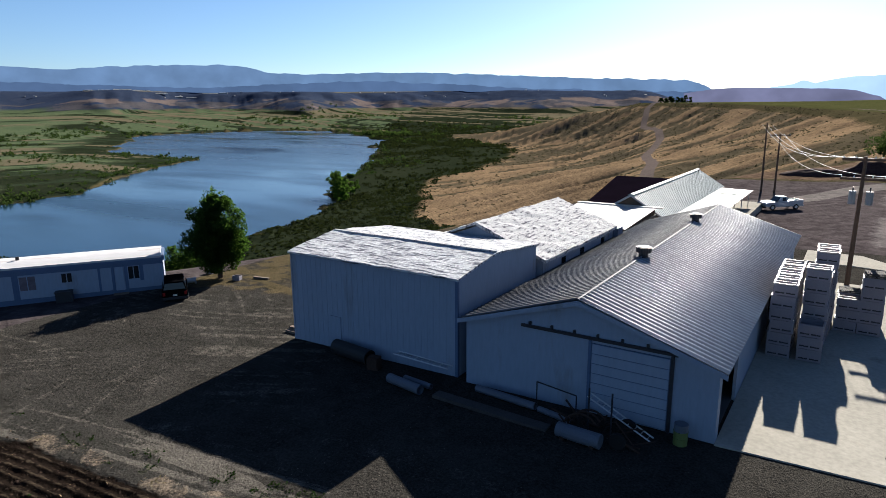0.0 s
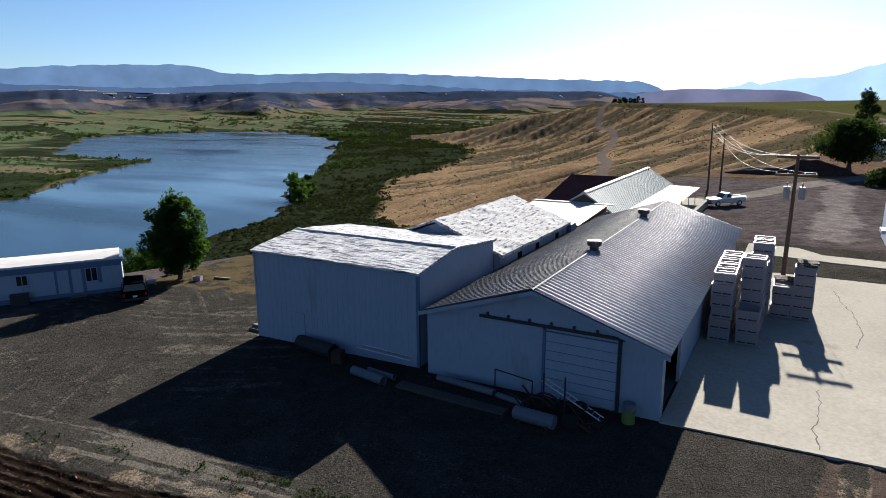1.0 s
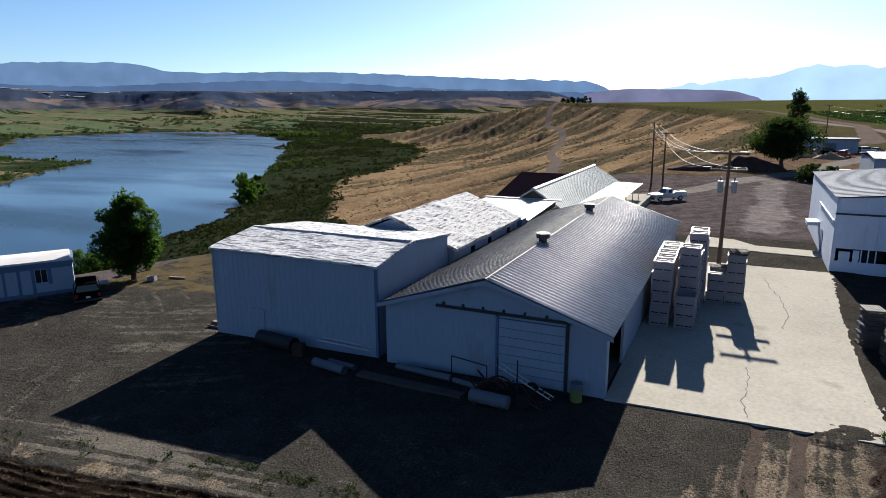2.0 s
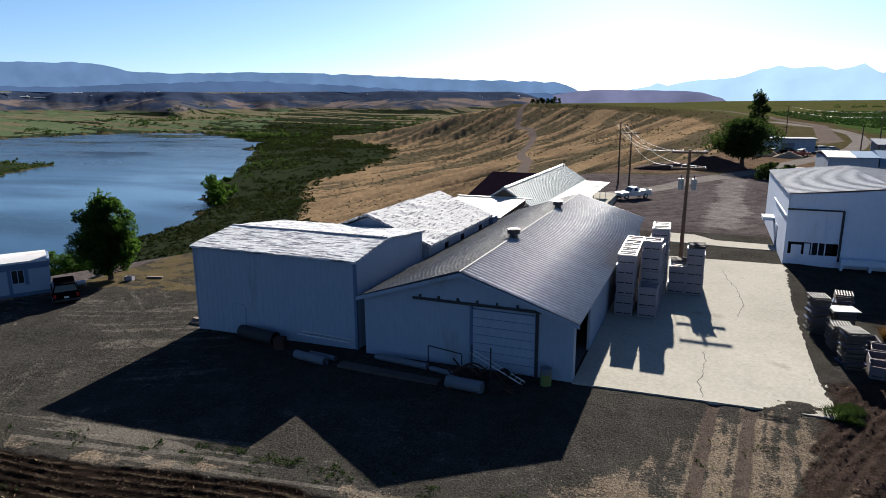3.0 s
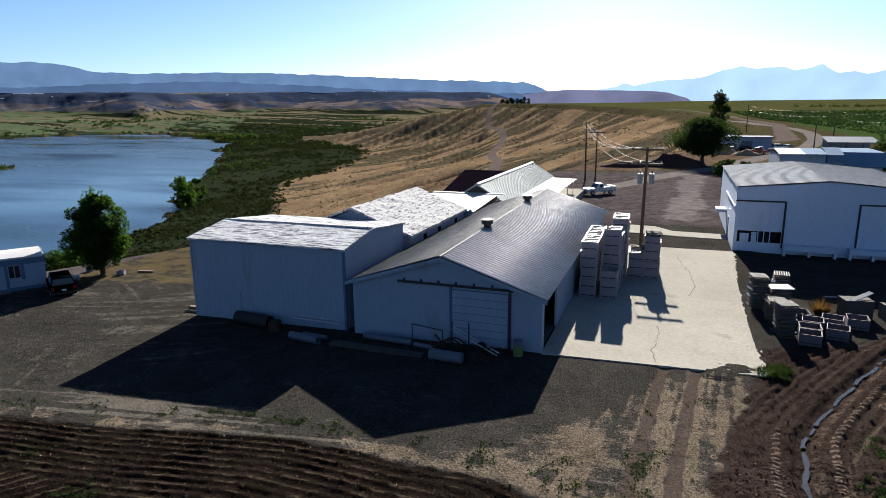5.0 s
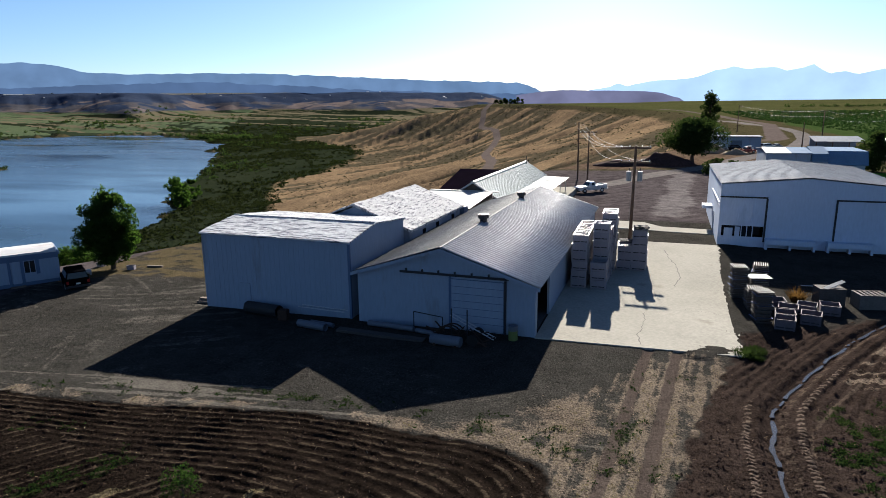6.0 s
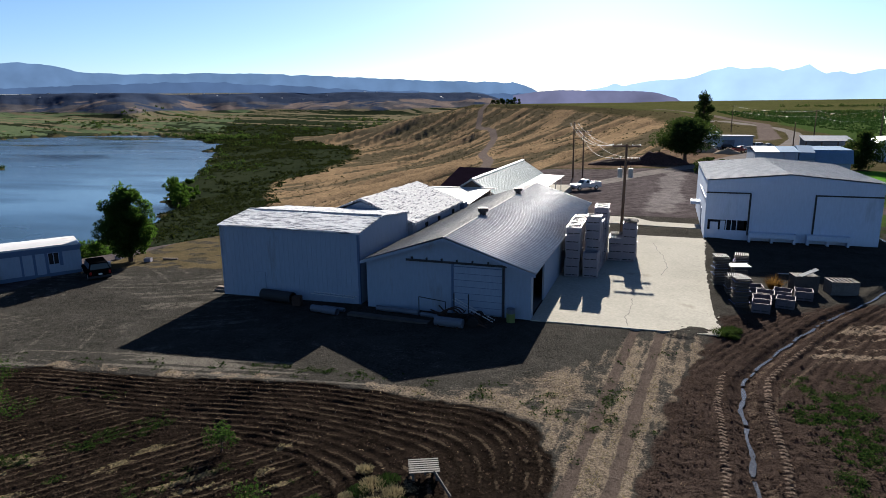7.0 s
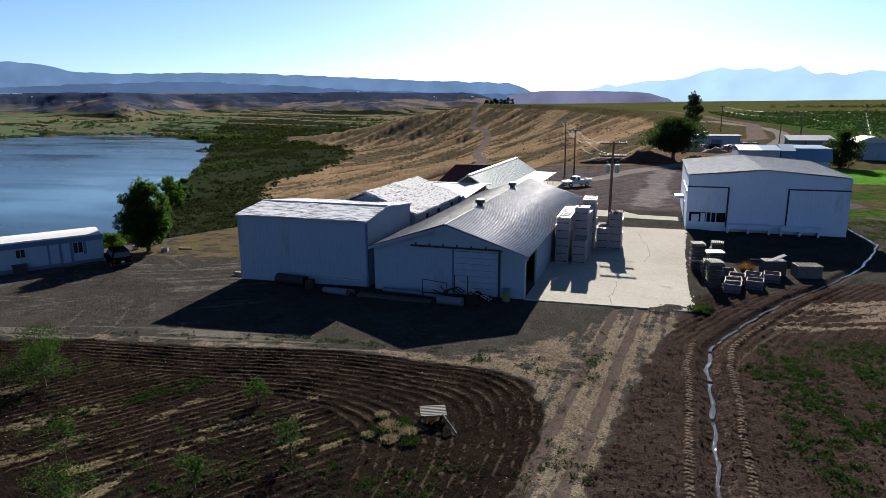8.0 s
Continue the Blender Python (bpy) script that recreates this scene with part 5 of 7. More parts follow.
x, y, z = strewn(95000, -1700, -60, 60, 2500, lambda s, sh, g, x, y: (s > 0.90 - 0.3 * smooth(330, 230, y)) * smooth(2, 14, sh) * smooth(2500, 1300, y) * smooth(560, 260, -x - 0.72 * y + 120 + 160 * fractal(x / 120, y / 120, 3, 6)) *
                 (0.08 + 0.92 * smooth(0.42, 0.56, fractal(x / 45, y / 60, 4, 5))), 41)
rr = np.random.RandomState(5).uniform(0.9, 2.9, len(x)) * (0.7 + np.hypot(x, y) / 1100)
scatter("valley_brush", x, y, z - 0.3, rr, 8, 0.8, LEAF_BRUSH, "dense dark green brush on the flats below the bluff", 43)
x, y, z = strewn(34000, -430, -48, 14, 520, lambda s, sh, g, x, y: (s > np.interp(y, [0, 150, 300, 380, 520], [0.05, 0.30, 0.70, 0.86, 0.90])) * (sh > 2) *
                 (0.25 + 0.75 * smooth(0.36, 0.52, fractal(x / 16, y / 16, 4, 15))), 42)
rr = np.random.RandomState(15).uniform(0.6, 1.7, len(x)) * (0.8 + np.hypot(x, y) / 900)
scatter("slope_brush", x, y, z - 0.2, rr, 7, 0.75, LEAF_BRUSH, "dark green brush covering the bank below the yard", 44, 0.8)
x, y, z = strewn(30000, -620, 90, 110, 1500, lambda s, sh, g, x, y: (s > 0.015) * (s < 0.93) * ((np.abs(x - np.interp(y, TRAIL_Y, TRAIL_X)) > 9) | (y < 380)) * (0.03 + 0.75 * smooth(0.30, 0.12, g) + 0.3 * smooth(0.56, 0.66, fractal(x / 40, y / 40, 3, 8))), 45)
rr = np.random.RandomState(6).uniform(0.3, 1.1, len(x)) * (0.8 + y / 900)
scatter("sagebrush", x, y, z - 0.1, rr, 7, 0.9, LEAF_SAGE, "grey-green sagebrush scattered over the dry slope", 47, 0.6)
x, y, z = strewn(22000, -2600, -500, 150, 2700, lambda s, sh, g, x, y: (s > 0.97) * (0.9 * smooth(40, 6, sh) * (sh > 3) * smooth(0.5, 0.6, fractal(x / 90, y / 90, 2, 4)) +
                 0.30 * smooth(0.56, 0.68, fractal(x / 170, y / 90, 2, 9))) * (sh > 3), 49)
rr = np.random.RandomState(7).uniform(3.0, 7.0, len(x)) * (0.7 + np.hypot(x, y) / 2600)
scatter("shore_willows", x, y, z - 0.3, rr, 16, 0.55, LEAF_DARK, "clumps of green willows along the far shore", 51, 1.0)
x, y, z = strewn(14000, -1250, -540, 30, 820, lambda s, sh, g, x, y: (sh > 4) * (0.75 * smooth(75, 8, sh) + 0.18 * smooth(300, 60, sh)) * smooth(0.40, 0.56, fractal(x / 45, y / 45, 3, 14)), 50)
rr = np.random.RandomState(17).uniform(2.0, 5.0, len(x))
scatter("bank_willows", x, y, z - 0.3, rr, 14, 0.5, LEAF_DARK, "lush green willows along the near bank of the lake", 54, 0.9)
for k, (x, y, r) in enumerate(((-402, 424, 11), (-418, 438, 13), (-434, 450, 12), (-424, 462, 11), (-446, 468, 9))):
    tree("shore_cottonwood", x - 6, y - 4, -73.5, 2.0 * r, 2.0 * r, 2600, 1.5, LEAF, "leafy green cottonwood on the lake shore", 0.5, 0.05, seed=60 + k)
for k in range(9):
    x, y = -395 + 9 * k + rs.uniform(-3, 3), 1478 - 6 * k + rs.uniform(-8, 8)
    tree("hilltop_tree", x, y, ground_at(x, y) - 0.5, rs.uniform(9, 16), rs.uniform(12, 20), 1300, 2.2, LEAF_DARK, "dark tree on the far hilltop", 0.6, 0.0, seed=80 + k, blobs=16)
r = np.random.RandomState(77)
gx, gy = -1260 + r.normal(size=70) * 60, 1560 + r.normal(size=70) * 22
scatter("far_grove", gx, gy, land(gx, gy)[0], r.uniform(9, 17, 70), 40, 0.4, LEAF_DARK, "dark grove of trees at the lake head", 59, 1.0)
# the green crop beyond the road, in rows
r = np.random.RandomState(9)
row = r.randint(0, 95, 15000)
yy = 125 + 700 * r.uniform(0, 1, 15000) ** 1.6
xx = np.interp(yy, [100, 200, 300, 420, 900], [70, 68, 92, 92, 60]) + row * 4.0
keep = (xx < 0.85 * yy + 40)
xx, yy = xx[keep], yy[keep]
scatter("crop_rows", xx, yy, land(xx, yy)[0], 0.4 + yy / 520, 6, 0.9, LEAF_CROP, "rows of green crop beyond the road", 53, 0.6)
r = np.random.RandomState(79)
tx = np.concatenate([np.linspace(170, 860, 150), np.linspace(120, 420, 60)]) + r.normal(size=210) * 4
ty = np.concatenate([np.linspace(960, 880, 150), np.linspace(760, 745, 60)]) + r.normal(size=210) * 5
scatter("far_treeline", tx, ty, land(tx, ty)[0], r.uniform(2.2, 5.0, 210), 30, 0.45, LEAF_DARK, "dark hedge of trees beyond the crop field", 61, 1.0)
# weeds and dry tufts near the buildings
r = np.random.RandomState(11)
pick = np.argwhere((weeds > 0.20) & (r.uniform(size=weeds.shape) < 1.5 * (weeds - 0.1)) & (NY < 26) & (NY > -29))
wx, wy, wz = NX[pick[:, 0], pick[:, 1]], NY[pick[:, 0], pick[:, 1]], NZ[pick[:, 0], pick[:, 1]]
scatter("weeds", wx, wy, wz, r.uniform(0.04, 0.17, len(wx)), 5, 0.6, LEAF_WEED, "patches of green weeds in the tilled soil", 55, 1.1)
pick = np.argwhere((np.maximum(straw, 0.7 * verge) > 0.5) & (r.uniform(size=weeds.shape) < 0.30) & (NY > -29) & (rut < 0.4) & ((straw > 0.4) | (r.uniform(size=weeds.shape) < 0.5)))
wx, wy, wz = NX[pick[:, 0], pick[:, 1]], NY[pick[:, 0], pick[:, 1]], NZ[pick[:, 0], pick[:, 1]]
scatter("dry_grass", wx, wy, wz, r.uniform(0.04, 0.12, len(wx)), 4, 0.7, STRAW, "tufts of dry straw-coloured grass", 57, 1.0)


# ---- loose things in the yard ----
def fruit_bin(plastic, label, group, lip=0.06):
    """An open plastic harvest bin, 1.22 m square and 0.72 m high, on runners with fork slots."""
    b = thing("fruit_bin", pose(0, 0, 0), label, "fruit bin", group)
    h, w, t = 0.72, 0.61, 0.04
    for x0, y0, x1, y1 in ((-w, -w, w, -w + t), (-w, w - t, w, w), (-w, -w + t, -w + t, w - t), (w - t, -w + t, w, w - t)):
        bm = bmesh.new()
        box(bm, (x0, y0, 0.13), (x1, y1, h - 0.05))
        part("side", bm, plastic, b)
    bm = bmesh.new()
    box(bm, (-w + t, -w + t, 0.13), (w - t, w - t, 0.17))
    part("floor", bm, plastic, b)
    bm = bmesh.new()
    for x0, y0, x1, y1 in ((-w - 0.02, -w - 0.02, w + 0.02, -w + lip), (-w - 0.02, w - lip, w + 0.02, w + 0.02),
                           (-w - 0.02, -w + lip, -w + lip, w - lip), (w - lip, -w + lip, w + 0.02, w - lip)):
        box(bm, (x0, y0, h - 0.05), (x1, y1, h))
    part("rim", bm, plastic, b)
    for x0 in (-w, -0.09, w - 0.18):
        bm = bmesh.new()
        box(bm, (x0, -w, 0.0), (x0 + 0.18, w, 0.13))
        part("runner", bm, plastic, b)
    for y0 in (-w, w - 0.03):
        for sx in (-1, 1):
            bm = bmesh.new()
            prism(bm, [(sx * 0.09, 0.03), (sx * (w - 0.18), 0.012), (sx * (w - 0.18), 0.128), (sx * 0.09, 0.128)][::sx], "y", y0, y0 + 0.03)
            part("skirt", bm, plastic, b)
    # Black plates on the closed front stand for the shade inside fork slots.
    for x0 in (-0.50, 0.04):
        bm = bmesh.new()
        prism(bm, [(x0, 0.140), (x0 + 0.46, 0.140), (x0 + 0.46, 0.225), (x0 + 0.26, 0.205), (x0 + 0.18, 0.225), (x0, 0.225)], "y", -w - 0.010, -w - 0.002)
        part("slot_shade_plate", bm, BLACK_STEEL, b, "dark plate for the shade in a fork slot")
    if lip > 0.05:
        bm = bmesh.new()
        box(bm, (-w + lip, -0.025, h - 0.06), (w - lip, 0.025, h - 0.012))
        part("divider", bm, plastic, b)
    return b


bin0 = fruit_bin(BIN_PLASTIC, "white plastic fruit bin stacked beside the shed", "stacked fruit bins")
bin1 = fruit_bin(SHADED_PLASTIC, "open empty plastic fruit bin on bare ground, shade in its grey", "loose fruit bins", 0.03)
rb = random.Random(4)
STACKS = [(1.12, 12.65, 6), (1.12, 13.9, 6), (2.62, 12.65, 3), (2.62, 14.1, 7), (1.12, 15.15, 6), (1.12, 16.4, 6), (1.12, 17.65, 6),
          (2.66, 15.35, 6), (2.70, 16.6, 6), (2.84, 18.6, 7), (4.22, 18.9, 3), (4.22, 20.15, 3), (5.46, 18.9, 5), (5.46, 20.15, 4), (2.8, 19.9, 7)]
first = True
for x, y, n in STACKS:
    zg = 0.40 * float(smooth(8, 30, y)) * float(smooth(-4, 4, x)) + 0.07
    for k in range(n):
        m = pose(x + rb.uniform(-0.03, 0.03), y + rb.uniform(-0.03, 0.03), zg + 0.725 * k, 0, 0, rb.uniform(-2, 2))
        if first:
            bin0.matrix_world = m
            first = False
        else:
            copy_thing(bin0, m)
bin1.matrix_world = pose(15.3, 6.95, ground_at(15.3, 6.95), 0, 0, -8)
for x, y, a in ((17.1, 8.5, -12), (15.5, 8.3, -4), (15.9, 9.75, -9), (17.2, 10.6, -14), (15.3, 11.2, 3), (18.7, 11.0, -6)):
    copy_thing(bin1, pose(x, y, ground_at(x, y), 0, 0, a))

# Dark weathered wood; on the pallets its tone also holds the gaps' shade.
PALLET_DARK = material("weathered_and_shaded_wood", (0.0486, 0.0429, 0.0405), 0.9, vary=0.3, fine=12, coarse=2)
PALLET = material("weathered_pallet_wood", (0.0729, 0.0680, 0.0656), 0.85, vary=0.3, fine=12, coarse=2, streak=(0.3, 1, 1), island=0.2)
# Lighter copy for the topmost pallets, with the sunlight on them in the colour.
SUNLIT_PALLET = material("sunlit_pallet_wood", (0.3118, 0.3005, 0.2835), 0.85, vary=0.25, fine=12, coarse=2)
BLUE_PALLET = material("blue_painted_pallet", (0.0567, 0.081, 0.1782), 0.8, vary=0.3, fine=12, coarse=2)


def pallet(mat, label):
    p = thing("pallet", pose(0, 0, 0), label, "pallet", "stacked pallets")
    for k in range(7):
        bm = bmesh.new()
        box(bm, (-0.60, -0.50 + k * 0.157, 0.115), (0.60, -0.44 + k * 0.157, 0.137))
        part("slat", bm, mat, p)
    for k in range(3):
        bm = bmesh.new()
        box(bm, (-0.60 + k * 0.56, -0.50, 0.022), (-0.52 + k * 0.56, 0.50, 0.115))
        part("stringer", bm, PALLET_DARK, p)
        bm = bmesh.new()
        box(bm, (-0.60, -0.50 + k * 0.45, 0), (0.60, -0.40 + k * 0.45, 0.022))
        part("bottom_board", bm, PALLET_DARK, p)
    return p


wood0 = pallet(PALLET, "weathered grey wooden pallet in a leaning stack")
pale0 = pallet(SUNLIT_PALLET, "pale wooden pallet on top of a stack, sunlight in its colour")
blue0 = pallet(BLUE_PALLET, "blue painted wooden pallet in a leaning stack")
PALLET_STACKS = ((12.95, 13.3, 18, 8), (14.7, 15.8, 15, -6), (14.25, 13.0, 13, 12), (13.75, 10.4, 12, 4), (14.0, 7.9, 16, 10))
placed = {wood0: False, blue0: False, pale0: False}
for x, y, n, a in PALLET_STACKS:
    for k in range(n):
        kind = pale0 if k >= n - 1 else blue0 if rb.random() < 0.35 else wood0
        m = pose(x + rb.uniform(-0.09, 0.09), y + rb.uniform(-0.09, 0.09), ground_at(x, y) + 0.138 * k, 0, 0, a + 90 + rb.uniform(-7, 7))
        if placed[kind]:
            copy_thing(kind, m)
        else:
            kind.matrix_world = m
            placed[kind] = True
for x, y, n, k in ((5.46, 18.9, 5, 0), (5.46, 18.9, 5, 1), (4.22, 20.15, 3, 0)):
    copy_thing(wood0, pose(x + 0.05 * k, y, 0.40 * float(smooth(8, 30, y)) + 0.08 + 0.725 * n + 0.138 * k, 0, 0, 4 + 6 * k))
bm = bmesh.new()
box(bm, (-0.8, -0.65, 0), (0.8, 0.65, 0.03))
pn = tagged(part("cover_sheet", bm, WHITE_ROOF), "flat white sheet on a pallet stack", "panel")
pn.matrix_world = pose(14.25, 13.0, ground_at(14.25, 13) + 0.138 * 13 + 0.005, 0, 0, 14)
# tilted sheets leaning over the loose bins, and a slatted crate
for k, (x, y, z, a) in enumerate(((19.2, 13.3, 1.40, 34), (19.6, 13.7, 1.44, 38))):
    bm = bmesh.new()
    box(bm, (-0.62, -0.17, 0), (0.62, 0.17, 0.04))
    pn = tagged(part("loose_sheet", bm, WHITE_ROOF), "loose white sheet leaning on stacked crates", "panel", "loose sheets")
    pn.matrix_world = pose(x, y, z + ground_at(x, y), 12, -16, a)
GREY_WOOD = material("dull_grey_crate_wood", (0.0891, 0.081, 0.077), 0.9, vary=0.3, fine=9, coarse=1.5)
crate = thing("wooden_crate", pose(21.7, 13.4, ground_at(21.7, 13.4), 0, 0, 12), "large open wooden crate with slatted top", "crate")
for x0, y0, x1, y1 in ((-1.0, -0.7, 1.0, -0.64), (-1.0, 0.64, 1.0, 0.7), (-1.0, -0.64, -0.94, 0.64), (0.94, -0.64, 1.0, 0.64)):
    solid(crate, "side", (x0, y0, 0), (x1, y1, 1.05), GREY_WOOD)
for k in range(6):
    solid(crate, "top_slat", (-0.94 + k * 0.33, -0.64, 1.0), (-0.80 + k * 0.33, 0.64, 1.04), PALLET)
dark_crate = thing("wooden_crate", pose(19.1, 13.5, ground_at(19.1, 13.5), 0, 0, 12), "dark wooden crate under loose white sheets", "crate")
for x0, y0, x1, y1 in ((-0.9, -0.6, 0.9, -0.54), (-0.9, 0.54, 0.9, 0.6), (-0.9, -0.54, -0.84, 0.54), (0.84, -0.54, 0.9, 0.54)):
    solid(dark_crate, "side", (x0, y0, 0), (x1, y1, 1.2), PALLET_DARK)
solid(dark_crate, "lid", (-0.9, -0.6, 1.2), (0.9, 0.6, 1.25), PALLET_DARK)
frame_ob = thing("field_cultivator", pose(18.3, 13.9, ground_at(18.3, 13.9)), "rusty steel implement frame with a low rail", "farm implement")
bm = bmesh.new()
bar(bm, (-1, 0, 1.1), (1, 0.2, 1.1), 0.05)
part("rail", bm, GALV, frame_ob)
for x in (-1, 1):
    bm = bmesh.new()
    bar(bm, (x, 0.1 * x + 0.1, -0.1), (x, 0.1 * x + 0.1, 1.1), 0.05)
    part("leg", bm, RUSTY, frame_ob)


def utility_pole(x, y, z, top, lean, label, arms=1, cans=False, r0=0.17):
    p = thing("utility_pole", pose(x, y, z), label, "utility pole", "utility poles")
    bm = bmesh.new()
    bar(bm, (0, 0, -0.5), (lean, 0, top - z), r0, 10, r0 * 0.65)
    part("post", bm, POLE_WOOD, p)
    for k in range(arms):
        h = top - z - 0.25 - 1.45 * k
        solid(p, "crossarm", (lean - 1.5, -0.09, h - 0.10), (lean + 1.5, 0.09, h + 0.10), POLE_WOOD)
        for s in (-1.4, -0.6, 0.6, 1.4):
            bm = bmesh.new()
            bar(bm, (lean + s, 0, h + 0.07), (lean + s, 0, h + 0.25), 0.05, 6, 0.03)
            part("insulator", bm, GALV, p)
    if cans:
        for s in (-0.55, 0.55):
            bm = bmesh.new()
            bar(bm, (lean + s, -0.25, top - z - 3.6), (lean + s, -0.25, top - z - 2.6), 0.25, 12)
            can = part("transformer", bm, CAN_GREY, p, "grey transformer can")
            bm = bmesh.new()
            bar(bm, (lean + s, -0.25, top - z - 2.6), (lean + s, -0.25, top - z - 2.3), 0.05, 6)
            part("bushing", bm, BLACK_STEEL, can)
            bm = bmesh.new()
            bar(bm, (lean + s * 0.5, -0.12, top - z - 3.2), (lean + s, -0.25, top - z - 3.2), 0.04, 5)
            part("hanger", bm, BLACK_STEEL, can)
    return p


utility_pole(4.02, 30.0, 0.4, 10.45, 0.12, "brown wooden power pole with two crossarms and transformers", 2, True, 0.19)
utility_pole(-9.8, 91.5, 0, 11.2, -0.1, "brown wooden power pole at the slope edge", 0)
utility_pole(-7.6, 89.5, 0, 9.6, 0.0, "brown wooden power pole with a small crossarm", 1)
utility_pole(46.0, 186, 0.2, 8.6, 0.0, "thin dark wooden pole beside the road", 0, r0=0.2)
utility_pole(66.0, 262, 0.2, 11.5, 0.0, "thin dark wooden pole along the crop field", 1, r0=0.25)
utility_pole(72.0, 196, 0.2, 13.2, 0.0, "thin dark wooden pole along the crop field", 2, r0=0.25)
utility_pole(40.0, 330, 0.2, 13.5, 0.0, "thin dark wooden pole along the crop field", 1, r0=0.25)
WIRE = material("bare_aluminium_wire", (0.2268, 0.2268, 0.2268), 0.6, metal=0.3, vary=0.05, bump=0)


def wire(a, b, sag, r=0.02, n=14):
    bm = bmesh.new()
    a, b = Vector(a), Vector(b)
    pts = []
    for k in range(n + 1):
        p = a.lerp(b, k / n)
        p.z -= sag * 4 * (k / n) * (1 - k / n)
        pts.append(p)
    tube(bm, pts, r, 4)
    tagged(part("power_wire", bm, WIRE), "sagging bright power wire between poles", "wire", "power wires")


for k, dx in enumerate((-1.4, -0.6, 1.4)):
    wire((4.14 + dx, 30, 10.4), (-9.9 + 0.7 * k - 0.7, 91.5, 11.0), 1.6, 0.015)
for dx in (-1.4, 1.4):
    wire((4.14 + dx, 30, 9.0), (-7.6 + 0.5 * dx, 89.5, 9.4), 1.5, 0.015)
for h in (0, 2.4):
    for dx in (0.6,):
        wire((72.0 + dx, 196, 12.8 - 1.4 * h), (66.0 + dx, 262, 11.2 - 0.9 * h), 1.6, 0.016)
        wire((66.0 + dx, 262, 11.2 - 0.9 * h), (40.0 + dx, 330, 13.1 - 0.9 * h), 1.2, 0.02)
wire((72.0, 196, 11.4), (60.0, 142, 5.8), 0.8, 0.016)


# clods, stones and straw litter that break up the tilled soil and the lane
def strewn_bits(name, field, share, lo, hi, mat, label, seed, lift=0.3):
    """Small broken lumps, each an uneven wedge, as one mass."""
    r = np.random.RandomState(seed)
    pick = np.argwhere(r.uniform(size=field.shape) < share * field)
    p = np.stack([NX[pick[:, 0], pick[:, 1]], NY[pick[:, 0], pick[:, 1]], NZ[pick[:, 0], pick[:, 1]]], 1)
    n = len(p)
    p[:, :2] += r.uniform(-0.07, 0.07, (n, 2))
    size = (lo + (hi - lo) * r.uniform(0, 1, n) ** 2.5)[:, None]
    a = r.uniform(0, math.tau, n)
    corners = []
    for k in range(3):
        w = a + k * 2.1 + r.uniform(-0.5, 0.5, n)
        corners.append(p + size * np.stack([np.cos(w), np.sin(w), np.full(n, -0.25)], 1) * r.uniform(0.6, 1.2, (n, 1)))
    corners.append(p + size * np.stack([r.uniform(-0.4, 0.4, n), r.uniform(-0.4, 0.4, n), r.uniform(0.5, 1.0, n) * lift * 2.5], 1))
    v = np.stack(corners, 1).reshape(-1, 3)
    tri = np.array([[0, 1, 3], [1, 2, 3], [2, 0, 3]])
    faces = (np.arange(n)[:, None, None] * 4 + tri[None]).reshape(-1, 3)
    me = bpy.data.meshes.new(name)
    me.vertices.add(len(v))
    me.vertices.foreach_set("co", v.astype(np.float32).ravel())
    me.loops.add(len(faces) * 3)
    me.polygons.add(len(faces))
    me.loops.foreach_set("vertex_index", faces.astype(np.int32).ravel())
    me.polygons.foreach_set("loop_start", np.arange(0, len(faces) * 3, 3, dtype=np.int32))
    me.update(calc_edges=True)
    me.materials.append(mat)
    return tagged(new(name, me), label, name.replace("_", " "), kind="stuff")


CLOD = material("dry_soil_clods", (0.0254, 0.0177, 0.0136), 0.95, vary=0.4, fine=6, coarse=0.8, bump=0.2, island=0.5, spec=0.0)
STONE = material("small_grey_stones", (0.0790, 0.0699, 0.0607), 0.9, vary=0.3, fine=8, coarse=1, bump=0.2, island=0.5, spec=0.0)
STRAW_BIT = material("pale_straw_litter", (0.2065, 0.1580, 0.1033), 0.9, vary=0.3, bump=0, island=0.4, spec=0.0)
near_view = smooth(-29.2, -28.5, NY) * smooth(30, 24, NX) * smooth(-40, -34, NX)
strewn_bits("soil_clods", np.maximum(0.8 * soil, 1.5 * east * (1 - 0.7 * tread_w)) * near_view, 0.22, 0.025, 0.13, CLOD, "loose clods over the tilled soil", 121)
strewn_bits("gravel", smooth(0, 1, 1 - np.maximum(soil, east)) * near_view * (NY < -2) * (1 - 0.7 * rut), 0.09, 0.015, 0.055, STONE, "loose stones on the bare yard and lane", 123)
r = np.random.RandomState(125)
want = (0.035 * soil * (0.4 + 0.6 * ridge) + 0.03 * straw + 0.06 * verge * (1 - 0.8 * rut) + 0.012 * east * (1 - tread_w)) * near_view
pick = np.argwhere(r.uniform(size=want.shape) < want)
c = np.stack([NX[pick[:, 0], pick[:, 1]], NY[pick[:, 0], pick[:, 1]], NZ[pick[:, 0], pick[:, 1]] + 0.025], 1)
tagged(new("straw_litter", leaf_mesh("straw_litter", c, r.uniform(0.06, 0.22, len(c)), STRAW_BIT, flat=0.6, seed=126, narrow=0.16)),
       "pale bits of straw over soil and lane", "straw litter", kind="stuff")


